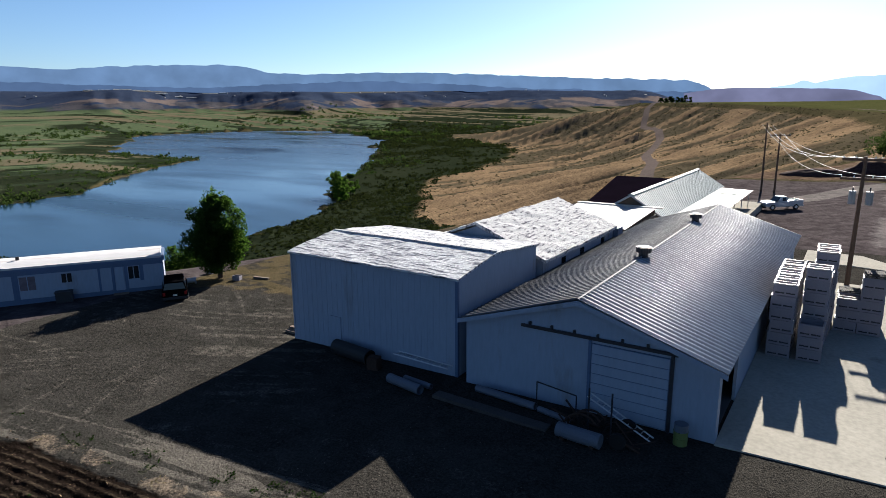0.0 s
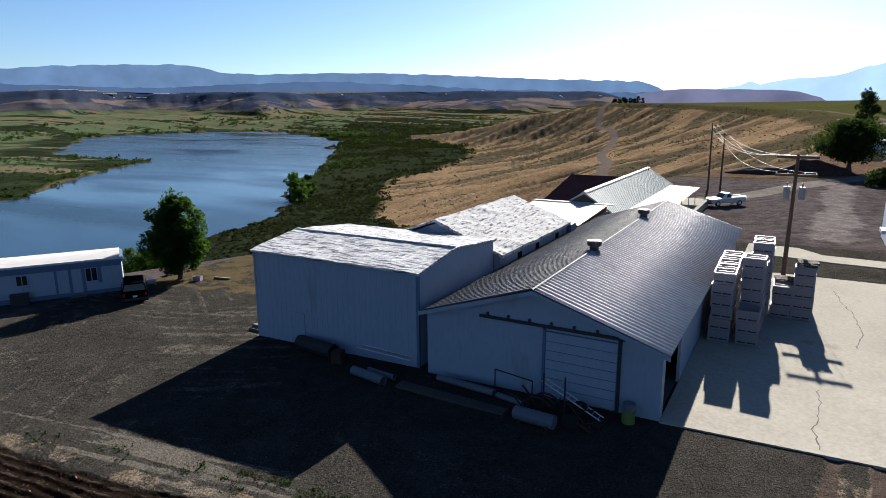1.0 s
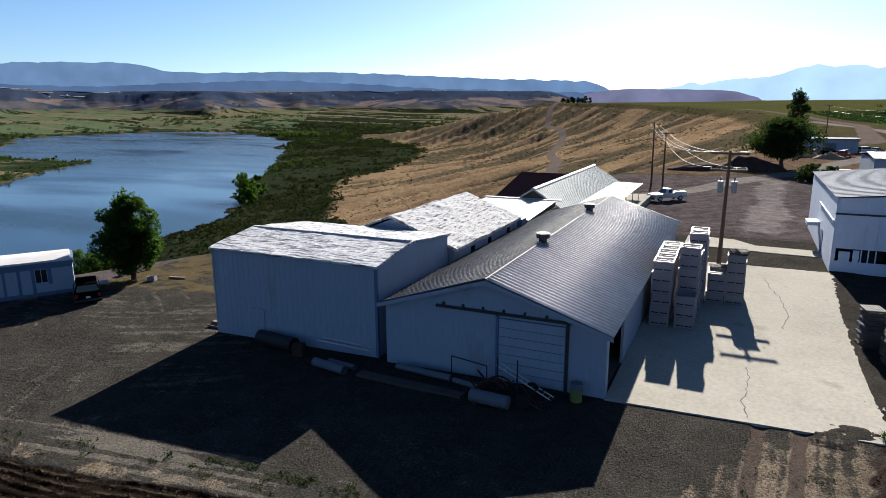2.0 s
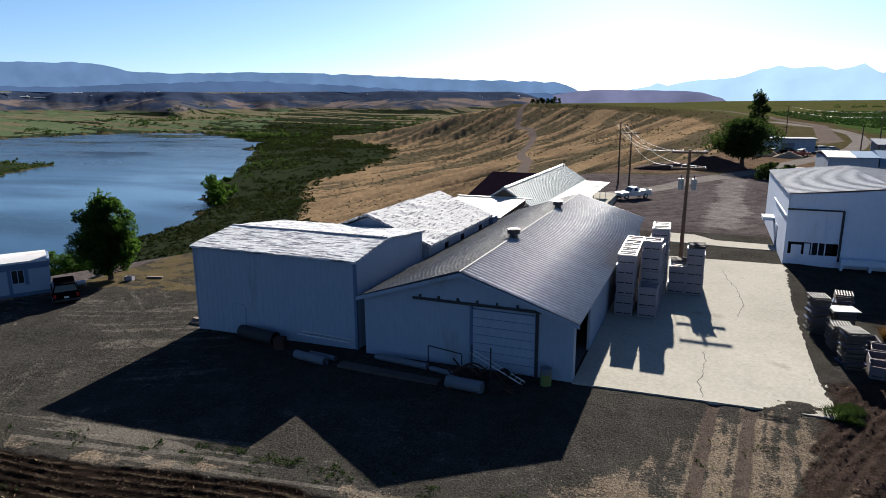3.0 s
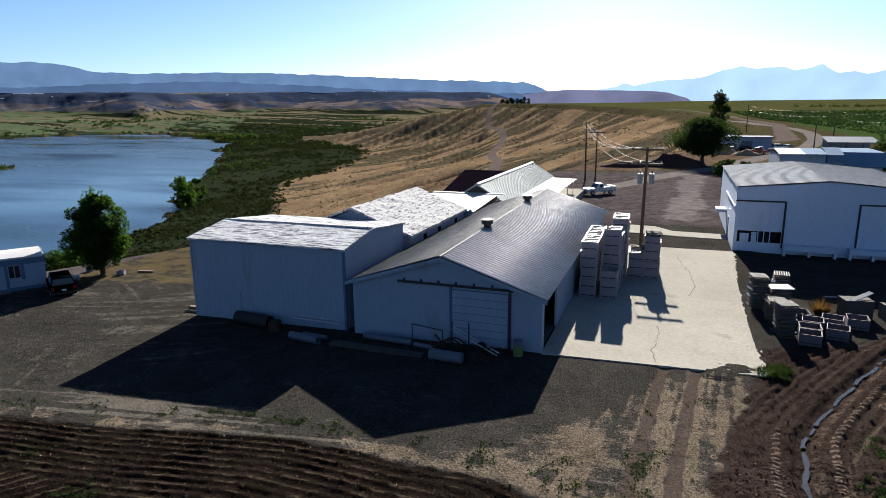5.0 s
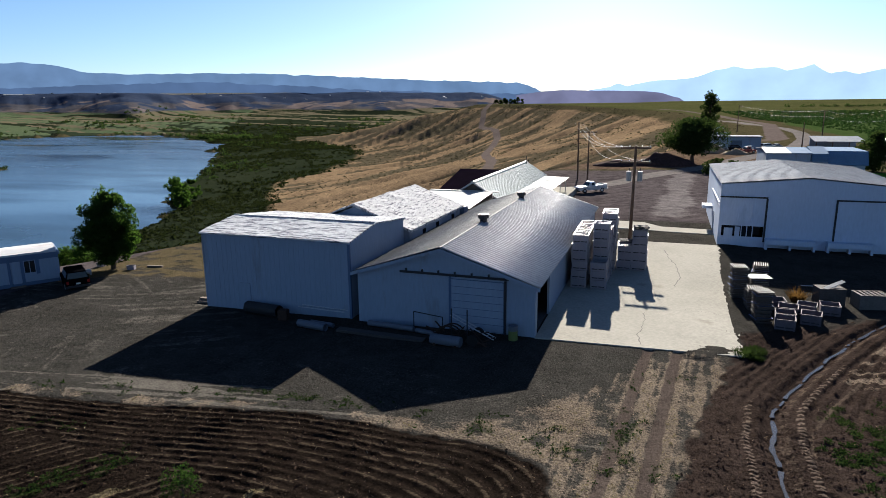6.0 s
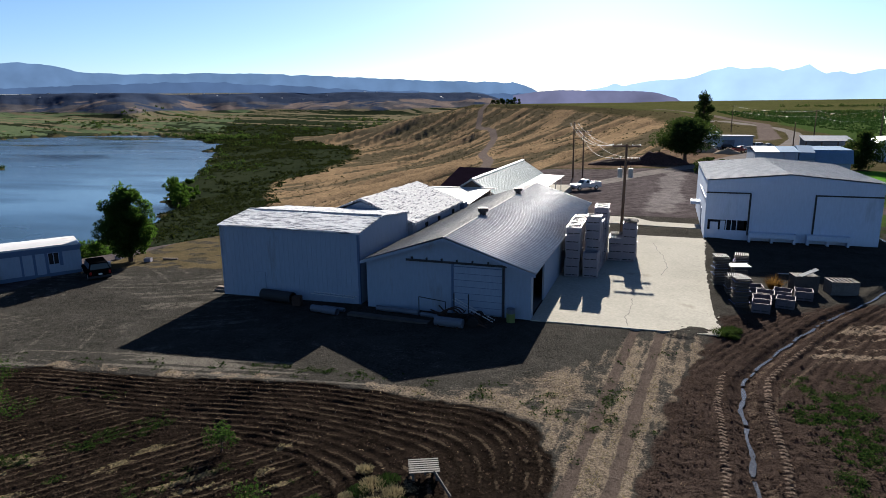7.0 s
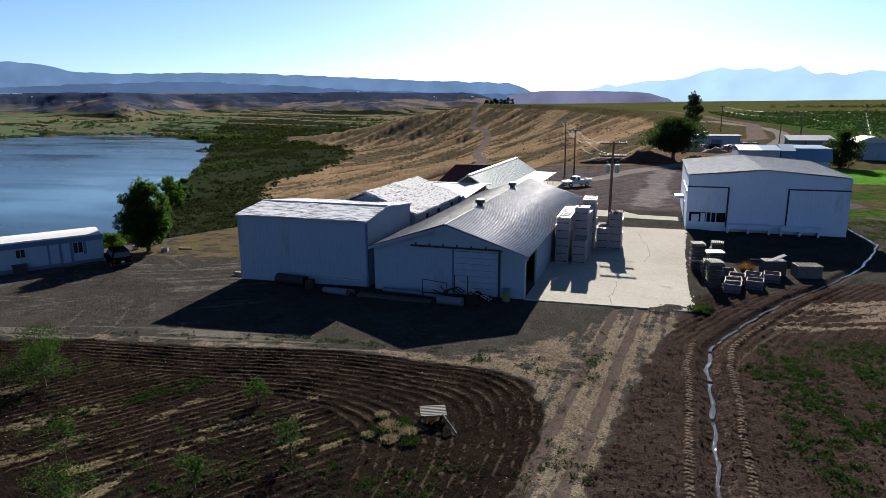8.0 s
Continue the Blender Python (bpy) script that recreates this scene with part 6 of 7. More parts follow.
def grass_clump(x, y, radius, height, n, label, seed, mat=STRAW):
    """A tussock of long bent blades leaning outwards."""
    r = np.random.RandomState(seed)
    a, q = r.uniform(0, math.tau, n), radius * r.uniform(0, 1, n) ** 0.6
    bx, by = q * np.cos(a), q * np.sin(a)
    h = height * r.uniform(0.5, 1.0, n) * (1.1 - 0.5 * q / radius)
    w = a + r.normal(size=n) * 0.7
    lean_ = r.uniform(0.2, 1.2, n) * h
    g0 = ground_at(x, y) - 0.05
    low_, mid = np.stack([x + bx, y + by, np.full(n, g0)], 1), None
    tip = low_ + np.stack([lean_ * np.cos(w), lean_ * np.sin(w), h], 1)
    mid = low_ + (tip - low_) * 0.5 + np.array([0, 0, 0.06])
    side = np.stack([-np.sin(w), np.cos(w), 0 * w], 1) * 0.014
    v = np.stack([low_ - side, low_ + side, mid + side, mid - side, tip], 1).reshape(-1, 3)
    k = np.arange(n) * 5
    bm = bmesh.new()
    vs = [bm.verts.new(p_) for p_ in v]
    for i in k:
        bm.faces.new((vs[i], vs[i + 1], vs[i + 2], vs[i + 3]))
        bm.faces.new((vs[i + 3], vs[i + 2], vs[i + 4]))
    return tagged(part("grass_clump", bm, mat), label, "grass", "clumps of dry grass")


for k, (x, y, rad_, h) in enumerate(((-2.0, -21.4, 0.5, 0.36), (-0.95, -21.6, 0.42, 0.34), (-2.7, -20.5, 0.3, 0.32), (-1.5, -22.5, 0.38, 0.26), (-2.6, -22.4, 0.3, 0.2))):
    grass_clump(x, y, rad_, h, 240, "tussock of long pale dry grass in the field", 140 + k)
for k, (x, y, rad_, h) in enumerate(((-1.5, -20.9, 0.5, 0.3), (-0.6, -22.3, 0.5, 0.25), (-2.3, -21.9, 0.4, 0.25))):
    grass_clump(x, y, rad_, h, 240, "low green weeds among dry grass in the field", 150 + k, LEAF_WEED)
RUST_GRASS = material("rust_yellow_dry_stems", (0.0900, 0.0510, 0.0180), 0.8, vary=0.3, bump=0, island=0.3, spec=0.0)
backlit(RUST_GRASS, (0.1200, 0.0660, 0.0180), 0.35)
grass_clump(17.0, 13.2, 0.35, 1.25, 600, "rust-yellow dry bush among stacked bins", 170, RUST_GRASS)
for k, (x, y, rad_, h) in enumerate(((12.4, 1.0, 0.7, 0.55), (13.0, 1.6, 0.6, 0.5), (12.9, 0.5, 0.4, 0.35))):
    grass_clump(x, y, rad_, h, 500, "clump of tall green weeds beside the slab", 160 + k, LEAF_DARK)


# ---- vehicles ----
CAR_WHITE = material("white_car_paint", (0.34, 0.34, 0.35), 0.3, vary=0.04, bump=0, spec=0.5)
CAR_BLACK = material("black_car_paint", (0.003, 0.003, 0.0035), 0.5, vary=0.05, bump=0, spec=0.0)
CAR_GREY = material("grey_car_paint", (0.1134, 0.1215, 0.1377), 0.3, vary=0.05, bump=0, spec=0.5)
CAR_RED = material("faded_red_paint", (0.1944, 0.0405, 0.0324), 0.5, vary=0.2, bump=0)
TYRE = material("black_tyre_rubber", (0.0122, 0.0122, 0.0122), 0.9, vary=0.1)
LAMP_RED = material("red_tail_lens", (0.2025, 0.0081, 0.0081), 0.3, vary=0.05, bump=0)
LAMP_CLEAR = material("clear_lamp_lens", (0.486, 0.486, 0.4698), 0.2, vary=0.05, bump=0)


def car(name, m, paint, label, kind, category):
    """A road vehicle, nose along +x. kind: pickup, suv or sedan."""
    c = thing(name, m, label, category)
    half = {"pickup": 2.75, "suv": 2.35, "sedan": 2.3}[kind]
    lift = {"pickup": 0.45, "suv": 0.38, "sedan": 0.28}[kind]
    belt = {"pickup": 1.12, "suv": 1.10, "sedan": 0.95}[kind]
    roof = {"pickup": 1.82, "suv": 1.80, "sedan": 1.42}[kind]
    bm = bmesh.new()
    if kind == "pickup":
        prof = [(-half, lift), (-half, belt), (-0.55, belt), (0.95, belt), (half - 0.15, belt - 0.10), (half, belt - 0.25), (half, lift)]
    else:
        prof = [(-half, lift), (-half, belt - 0.05), (-half + 0.05, belt), (0.85, belt), (half - 0.25, belt - 0.14), (half, belt - 0.32), (half, lift)]
    w = 0.95 if kind != "sedan" else 0.88
    a = [bm.verts.new((x, -w, z)) for x, z in prof]
    b = [bm.verts.new((x, w, z)) for x, z in prof]
    bm.faces.new(a)
    bm.faces.new(b[::-1])
    for k in range(len(prof)):
        n = (k + 1) % len(prof)
        bm.faces.new((a[k], b[k], b[n], a[n]))
    bmesh.ops.recalc_face_normals(bm, faces=bm.faces[:])
    bmesh.ops.bevel(bm, geom=[e for e in bm.edges], offset=0.05, segments=2, affect="EDGES")
    part("body", bm, paint, c, smooth=False)
    back = {"pickup": -0.5, "suv": -half + 0.08, "sedan": -1.35}[kind]
    cab = [(back, belt - 0.02), (back + (0.1 if kind != "sedan" else 0.5), roof - 0.04), (back + 0.3 + (0.45 if kind == "sedan" else 0), roof),
           (0.35, roof), (0.5, roof - 0.06), (1.05, belt - 0.02)]
    bm = bmesh.new()
    a = [bm.verts.new((x, -(w - 0.04 - 0.20 * max(0, (z - belt)) / (roof - belt)), z)) for x, z in cab]
    b = [bm.verts.new((x, (w - 0.04 - 0.20 * max(0, (z - belt)) / (roof - belt)), z)) for x, z in cab]
    bm.faces.new(a)
    bm.faces.new(b[::-1])
    for k in range(len(cab)):
        n = (k + 1) % len(cab)
        bm.faces.new((a[k], b[k], b[n], a[n]))
    bmesh.ops.recalc_face_normals(bm, faces=bm.faces[:])
    bmesh.ops.bevel(bm, geom=[e for e in bm.edges], offset=0.03, segments=2, affect="EDGES")
    part("cabin", bm, paint, c)
    h = roof - belt
    for s in (-1, 1):
        spans = [(back + 0.25, 0.25)] if kind == "pickup" else [(back + 0.35, -0.35), (-0.25, 0.55)]
        for x0, x1 in spans:
            bm = bmesh.new()
            y0, y1 = s * (w - 0.035 - 0.20 * 0.15), s * (w - 0.035 - 0.20 * 0.82)
            v = [bm.verts.new(p) for p in ((x0, y0, belt + 0.15 * h), (x1 + 0.12, y0, belt + 0.15 * h), (x1, y1, belt + 0.82 * h), (x0 + 0.05, y1, belt + 0.82 * h))]
            v2 = [bm.verts.new(p.co + Vector((0, -s * 0.02, 0))) for p in v]
            bm.faces.new(v)
            for k in range(4):
                bm.faces.new((v[k], v[(k + 1) % 4], v2[(k + 1) % 4], v2[k]))
            bm.faces.new(v2[::-1])
            bmesh.ops.recalc_face_normals(bm, faces=bm.faces[:])
            part("side_window", bm, GLASS, c)
    for nm, x0, z0, x1, z1 in (("windscreen", 1.04, belt + 0.06, 0.55, roof - 0.1), ("rear_window", back - 0.01, belt + 0.12 * h, back + (0.08 if kind != "sedan" else 0.42), roof - 0.12)):
        bm = bmesh.new()
        d = 0.02 if nm == "windscreen" else -0.02
        v = [bm.verts.new(p) for p in ((x0 + d, -w + 0.14, z0), (x0 + d, w - 0.14, z0), (x1 + d, w - 0.28, z1), (x1 + d, -w + 0.28, z1))]
        v2 = [bm.verts.new(p.co + Vector((-d, 0, -0.02))) for p in v]
        bm.faces.new(v)
        bm.faces.new(v2[::-1])
        for k in range(4):
            bm.faces.new((v[k], v[(k + 1) % 4], v2[(k + 1) % 4], v2[k]))
        bmesh.ops.recalc_face_normals(bm, faces=bm.faces[:])
        part(nm, bm, GLASS, c)
    rw_ = 0.38 if kind != "sedan" else 0.32
    for x in (-half * 0.62, half * 0.64):
        for s in (-1, 1):
            bm = bmesh.new()
            bar(bm, (x, s * (w - 0.22), rw_), (x, s * (w + 0.01), rw_), rw_, 18)
            wheel_ = part("wheel", bm, TYRE, c)
            bm = bmesh.new()
            bar(bm, (x, s * (w + 0.005), rw_), (x, s * (w + 0.02), rw_), rw_ * 0.58, 14)
            part("rim", bm, GALV, wheel_)
    for x0, x1 in ((-half - 0.08, -half + 0.02), (half - 0.02, half + 0.08)):
        solid(c, "bumper", (x0, -w + 0.02, lift + 0.02), (x1, w - 0.02, lift + 0.2), GALV if kind == "pickup" else BLACK_STEEL)
    for s in (-1, 1):
        y0 = s * (w - 0.15)
        solid(c, "tail_light", (-half - 0.02, y0 - 0.09, belt - 0.38), (-half + 0.01, y0 + 0.09, belt - 0.10), LAMP_RED)
        solid(c, "headlight", (half - 0.01, y0 - 0.14, belt - 0.46), (half + 0.02, y0 + 0.1, belt - 0.30), LAMP_CLEAR)
    solid(c, "number_plate", (-half - 0.03, -0.16, lift + 0.28), (-half - 0.012, 0.16, lift + 0.42), LAMP_CLEAR)
    if kind == "pickup":
        bm = bmesh.new()
        box(bm, (-half + 0.1, -w + 0.1, belt + 0.0), (-0.65, w - 0.1, belt + 0.012))
        part("bed_liner", bm, BLACK_STEEL, c)
        for y0, y1 in ((-w + 0.02, -w + 0.1), (w - 0.1, w - 0.02)):
            solid(c, "bed_rail", (-half + 0.04, y0, belt), (-0.6, y1, belt + 0.18), paint)
        solid(c, "tailgate", (-half + 0.02, -w + 0.1, belt), (-half + 0.09, w - 0.1, belt + 0.18), paint)
    return c


car("pickup_truck", pose(-4.85, 71.1, 0.1, 0, 0, 180 + 41), CAR_WHITE, "white pickup truck parked on the yard", "pickup", "pickup truck")
car("parked_suv", pose(-42.6, 2.85, -0.98, 0, 0, 146), CAR_BLACK, "black sport utility car parked by the mobile home", "suv", "car")
car("parked_car", pose(23.5, 112, 0.2, 0, 0, 15), CAR_GREY, "dark grey car parked beyond the barn", "suv", "car")
for k, (x, y, a, pt, kd) in enumerate(((17.5, 172, 20, CAR_WHITE, "pickup"), (22.5, 176, 60, CAR_GREY, "sedan"), (26.5, 174, 10, CAR_BLACK, "suv"), (30.5, 178, 75, CAR_WHITE, "sedan"),
                                       (36.5, 186, 30, CAR_WHITE, "suv"), (39.5, 190, 50, CAR_GREY, "sedan"), (28.5, 166, 40, CAR_RED, "pickup"))):
    car("derelict_car", pose(x, y, ground_at(x, y) + 0.02, 0, 0, a), pt, "old parked vehicle in the cluttered dirt lot", kd, "car")

# ---- buildings beyond ----
# Blue tone puts shade into the colour of the roof parts turned from the sun.
SHADED_METAL = material("shaded_blue_metal_roof", (0.085, 0.14, 0.225), 0.8, spec=0.02, vary=0.15, fine=3, coarse=0.5, bump=0.04)
office = thing("white_office", pose(0, 0, 0.2), "white building with bright low roof behind the barn", "building")
solid(office, "wall", (24.2, 92, -0.5), (31.4, 106, 5.3), WHITE_WALL)
bm = bmesh.new()
prism(bm, [(91.4, 5.5), (99.0, 6.1), (106.6, 5.5), (106.6, 5.35), (99.0, 5.95), (91.4, 5.35)], "x", 24.0, 28.2)
part("roof", bm, WHITE_ROOF, office)
bm = bmesh.new()
prism(bm, [(91.4, 5.5), (99.0, 6.1), (106.6, 5.5), (106.6, 5.35), (99.0, 5.95), (91.4, 5.35)], "x", 28.2, 31.6)
part("roof", bm, SHADED_METAL, office, "metal half of the roof with shade in its blue")
annex = thing("annex_building", pose(0, 0, 0.2), "lower white annex with a steep front roof, shade in its blue", "building")
solid(annex, "wall", (31.5, 92.6, -0.5), (40.2, 104, 4.0), WHITE_WALL)
bm = bmesh.new()
prism(bm, [(92.2, 3.4), (93.6, 5.8), (104.2, 5.9), (104.2, 4.0), (92.6, 3.3)], "x", 34.3, 40.6)
part("roof", bm, SHADED_METAL, annex)
bm = bmesh.new()
prism(bm, [(92.0, 5.4), (97.0, 6.4), (103, 5.3), (103, 4.0), (92.0, 4.0)], "x", 31.6, 34.2)
part("porch_roof", bm, SHADED_METAL, annex)
lot = thing("low_workshop", pose(0, 0, 0.2), "long low white workshop with a flat roof", "workshop")
solid(lot, "wall", (19.5, 184, -0.5), (34.2, 192, 3.9), WHITE_WALL)
solid(lot, "roof", (19.1, 183.4, 3.9), (34.6, 192.5, 4.2), GREY_ROOF)
solid(lot, "garage_door", (25.5, 183.9, 0), (28.8, 183.99, 2.9), GREY_ROOF)
shedb = thing("open_machine_shed", pose(0, 0, 0.2), "low open machine shed with a pale roof", "shed")
bm = bmesh.new()
prism(bm, [(149, 4.6), (158, 5.6), (158, 5.4), (149, 4.4)], "x", 42.5, 54)
part("roof", bm, GREY_ROOF, shedb)
solid(shedb, "back_wall", (42.8, 157.4, -0.3), (53.7, 157.8, 5.3), WHITE_WALL)
for x in (42.8, 46.5, 50.2, 53.4):
    solid(shedb, "post", (x, 149.4, -0.3), (x + 0.25, 149.7, 4.5), DARK_WOOD)
arch = thing("arched_shed", pose(0, 0, 0.2), "small shed with a bright white arched roof", "shed")
solid(arch, "wall", (56.5, 140, -0.3), (63.5, 149, 4.6), WHITE_WALL)
bm = bmesh.new()
arc_pts = [(56.2 + 7.6 * k / 10, 4.6 + 1.4 * math.sin(math.pi * k / 10)) for k in range(11)]
prism(bm, arc_pts + [(63.8, 4.5), (56.2, 4.5)], "y", 139.6, 149.4)
part("roof", bm, WHITE_ROOF, arch)
hut = thing("small_house", pose(0, 0, 0.3), "small white house beneath the poplar", "house")
solid(hut, "wall", (22.5, 224, -0.3), (27.5, 231, 3.6), WHITE_WALL)
bm = bmesh.new()
prism(bm, [(22.0, 3.5), (25.0, 6.0), (28.0, 3.5), (28.0, 3.3), (25.0, 5.8), (22.0, 3.3)], "y", 223.5, 231.5)
part("roof", bm, WHITE_ROOF, hut)

# mounds of dirt, with rough sides
EARTH = material("dark_red_brown_earth", (0.0446, 0.0259, 0.0227), 0.95, vary=0.45, fine=2, coarse=0.3, bump=0.8, spec=0.02)
SAND = material("pale_dirt_heap", (0.2106, 0.1539, 0.1053), 0.95, vary=0.3, fine=2, coarse=0.3, bump=0.6, spec=0.02)


def mound(x, y, w, d, h, mat, label, seed):
    X, Y = np.meshgrid(np.linspace(-1, 1, 36), np.linspace(-1, 1, 30))
    r_ = np.hypot(X, Y)
    Z = h * np.clip(1 - r_, 0, 1) ** 0.75 * (0.55 + 0.9 * fractal(X * 3 + seed, Y * 3, 4, seed)) - 0.4 * (r_ > 0.97)
    ob = sheet("dirt_mound", x + X * w / 2, y + Y * d / 2, ground_at(x, y) - 0.05 + Z, mat, {})
    return tagged(ob, label, "dirt mound", "dirt mounds")


mound(6.5, 121, 15, 7, 3.2, EARTH, "dark heap of bare earth at the slope edge", 3)
mound(-1.5, 122, 18, 6, 1.6, EARTH, "low dark bank of bare earth", 5)
mound(19, 166, 9, 6, 2.6, SAND, "pale heap of dirt in the cluttered lot", 7)
mound(25, 160, 8, 5, 1.6, SAND, "pale heap of dirt in the cluttered lot", 9)

# ---- scrap along the shed front ----
PVC = material("grey_white_plastic_pipe", (0.085, 0.094, 0.118), 0.45, vary=0.15, bump=0.02)
CULVERT = material("black_plastic_culvert", (0.0162, 0.0162, 0.0178), 0.6, vary=0.2)
LIME = material("yellow_green_drum_paint", (0.1053, 0.1296, 0.0405), 0.5, vary=0.12)


def pipe(name, a, b, r0, mat, label, category="pipe", hollow=True):
    """An open tube with wall thickness."""
    bm = bmesh.new()
    a, b = Vector(a), Vector(b)
    zx = (b - a).normalized()
    u = zx.orthogonal().normalized()
    v = zx.cross(u)
    rings = []
    for c_, rr_ in ((a, r0), (b, r0), (b, r0 * 0.88), (a, r0 * 0.88)):
        rings.append([bm.verts.new(c_ + rr_ * (u * math.cos(k * math.tau / 16) + v * math.sin(k * math.tau / 16))) for k in range(16)])
    for i in range(4):
        for k in range(16):
            n = (k + 1) % 16
            bm.faces.new((rings[i][k], rings[i][n], rings[(i + 1) % 4][n], rings[(i + 1) % 4][k]))
    bmesh.ops.recalc_face_normals(bm, faces=bm.faces[:])
    return tagged(part(name, bm, mat, smooth=False), label, category, "scrap along the shed")


g = lambda x, y: ground_at(x, y)
pipe("plastic_pipe", (-16.1, -2.1, g(-16, -2) + 0.26), (-13.75, -2.55, g(-14, -2) + 0.26), 0.26, PVC, "short fat pale plastic pipe on the ground")
pipe("plastic_pipe", (-15.5, -1.5, g(-15, -1) + 0.16), (-13.6, -1.75, g(-14, -2) + 0.16), 0.16, PVC, "thin pale plastic pipe on the ground")
pipe("plastic_pipe", (-11.4, -0.75, g(-11, -1) + 0.2), (-7.9, -1.15, g(-8, -1) + 0.2), 0.19, PVC, "long white plastic pipe beside the wall")
pipe("plastic_pipe", (-7.7, -1.2, g(-8, -1) + 0.16), (-6.0, -1.6, g(-6, -1) + 0.16), 0.15, PVC, "white plastic pipe end beside the wall")
pipe("culvert_pipe", (-21.6, -0.35, g(-21, 0) + 0.45), (-18.6, -0.75, g(-19, 0) + 0.45), 0.45, CULVERT, "large black culvert pipe beside the store wall")
bm = bmesh.new()
box(bm, (0, -0.3, 0), (6.3, 0.3, 0.18))
o = tagged(part("timber_beam", bm, PALLET_DARK), "long low dark timber bed on the ground", "beam")
o.matrix_world = pose(-12.9, -2.35, g(-10, -2), 0, 0, -2)
bm = bmesh.new()
box(bm, (-0.35, -0.3, 0), (0.35, 0.3, 0.75))
bmesh.ops.bevel(bm, geom=[e for e in bm.edges], offset=0.04, segments=2, affect="EDGES")
o = tagged(part("wooden_box", bm, RUSTY), "dull brown box beside the store wall", "box")
o.matrix_world = pose(-18.0, -1.1, g(-18, -1), 0, 0, 12)
tank = thing("fuel_tank", pose(-5.0, -2.95, g(-5, -3), 0, 0, -3), "white horizontal tank lying on the ground", "tank")
bm = bmesh.new()
bar(bm, (-1.0, 0, 0.34), (1.0, 0, 0.34), 0.33, 18)
part("shell", bm, PVC, tank, smooth=False)
for x in (-0.7, 0.7):
    solid(tank, "saddle", (x - 0.08, -0.28, -0.05), (x + 0.08, 0.28, 0.2), RUSTY)


def ladder(a, b, width, rungs, label):
    t_ = thing("ladder", pose(0, 0, 0), label, "ladder", "ladders by the wall")
    a, b = Vector(a), Vector(b)
    side = (b - a).cross(Vector((0, 0, 1))).normalized() * width / 2
    for s in (-1, 1):
        bm = bmesh.new()
        bar(bm, a + side * s, b + side * s, 0.035, 5)
        part("rail", bm, GALV, t_)
    for k in range(rungs):
        p_ = a.lerp(b, (k + 0.5) / rungs)
        bm = bmesh.new()
        bar(bm, p_ - side, p_ + side, 0.02, 5)
        part("rung", bm, GALV, t_)


ladder((-17.3, 0.05, g(-17, 0) + 0.75), (-13.5, -0.05, g(-14, 0) + 0.65), 0.5, 9, "metal ladder leaning along the store wall")
ladder((-5.3, -1.0, 1.35), (-2.3, -1.3, 0.12), 0.4, 10, "metal ladder leaning in the scrap pile")
drum = thing("steel_drum", pose(-1.25, -0.75, g(-1, -1)), "yellow-green drum with a white top by the door", "drum")
bm = bmesh.new()
bar(bm, (0, 0, 0), (0, 0, 0.62), 0.30, 18)
part("barrel", bm, LIME, drum)
bm = bmesh.new()
bar(bm, (0, 0, 0.62), (0, 0, 0.95), 0.295, 18)
part("top", bm, PVC, drum, "white upper part")
for z_ in (0.3, 0.6):
    bm = bmesh.new()
    bar(bm, (0, 0, z_), (0, 0, z_ + 0.03), 0.315, 18)
    part("hoop", bm, LIME, drum)
trailer = thing("rusty_implement", pose(-4.3, -1.9, g(-4, -2)), "tangled rusty farm implement with bent bars and tines", "farm implement")
rj = random.Random(8)
for k in range(16):
    bm = bmesh.new()
    a_ = Vector((rj.uniform(-1.6, 1.9), rj.uniform(-0.7, 0.7), rj.uniform(0.0, 0.5)))
    b_ = a_ + Vector((rj.uniform(-1.3, 1.3), rj.uniform(-0.5, 0.5), rj.uniform(0.0, 0.8)))
    bar(bm, a_, b_, rj.uniform(0.025, 0.06), 6)
    part("bar", bm, RUSTY, trailer)
for k in range(3):
    bm = bmesh.new()
    x_ = -1.7 + k * 0.12
    pts_ = [(x_ + 0.9 * (1 - math.cos(u)), -0.5 + 0.3 * k, 1.05 * math.sin(u)) for u in np.linspace(0.05, math.pi * 0.75, 9)]
    tube(bm, pts_, 0.05, 6)
    part("hoop", bm, RUSTY, trailer)
for x_ in (-0.75, 0.3):
    bm = bmesh.new()
    bar(bm, (x_, 0.2, -0.1), (x_, 0.2, 2.0), 0.045, 6)
    part("stake", bm, BLACK_STEEL, trailer)
for s in (-1, 1):
    bm = bmesh.new()
    bar(bm, (0.9, 0.75 * s - 0.08, 0.35), (0.9, 0.75 * s + 0.08, 0.35), 0.36, 16)
    part("tyre", bm, TYRE, trailer)
rail = thing("hitching_rail", pose(0, 0, 0), "thin black steel rail frame against the wall", "rail")
for a_, b_ in (((-8.1, -0.6, 0), (-8.1, -0.6, 1.15)), ((-8.1, -0.6, 1.15), (-6.0, -0.75, 1.0)), ((-6.0, -0.75, 1.0), (-6.0, -0.75, 0))):
    bm = bmesh.new()
    bar(bm, a_, b_, 0.035, 6)
    part("rail_bar", bm, BLACK_STEEL, rail)
step_ob = thing("wooden_step", pose(-26.6, 1.2, g(-26.6, 1.2)), "low wooden step at the store corner", "step")
for k in range(2):
    solid(step_ob, "tread", (-0.7, -0.4 + 0.35 * k, 0.15 * k), (0.6, -0.05 + 0.35 * k, 0.15 * k + 0.15), DARK_WOOD)
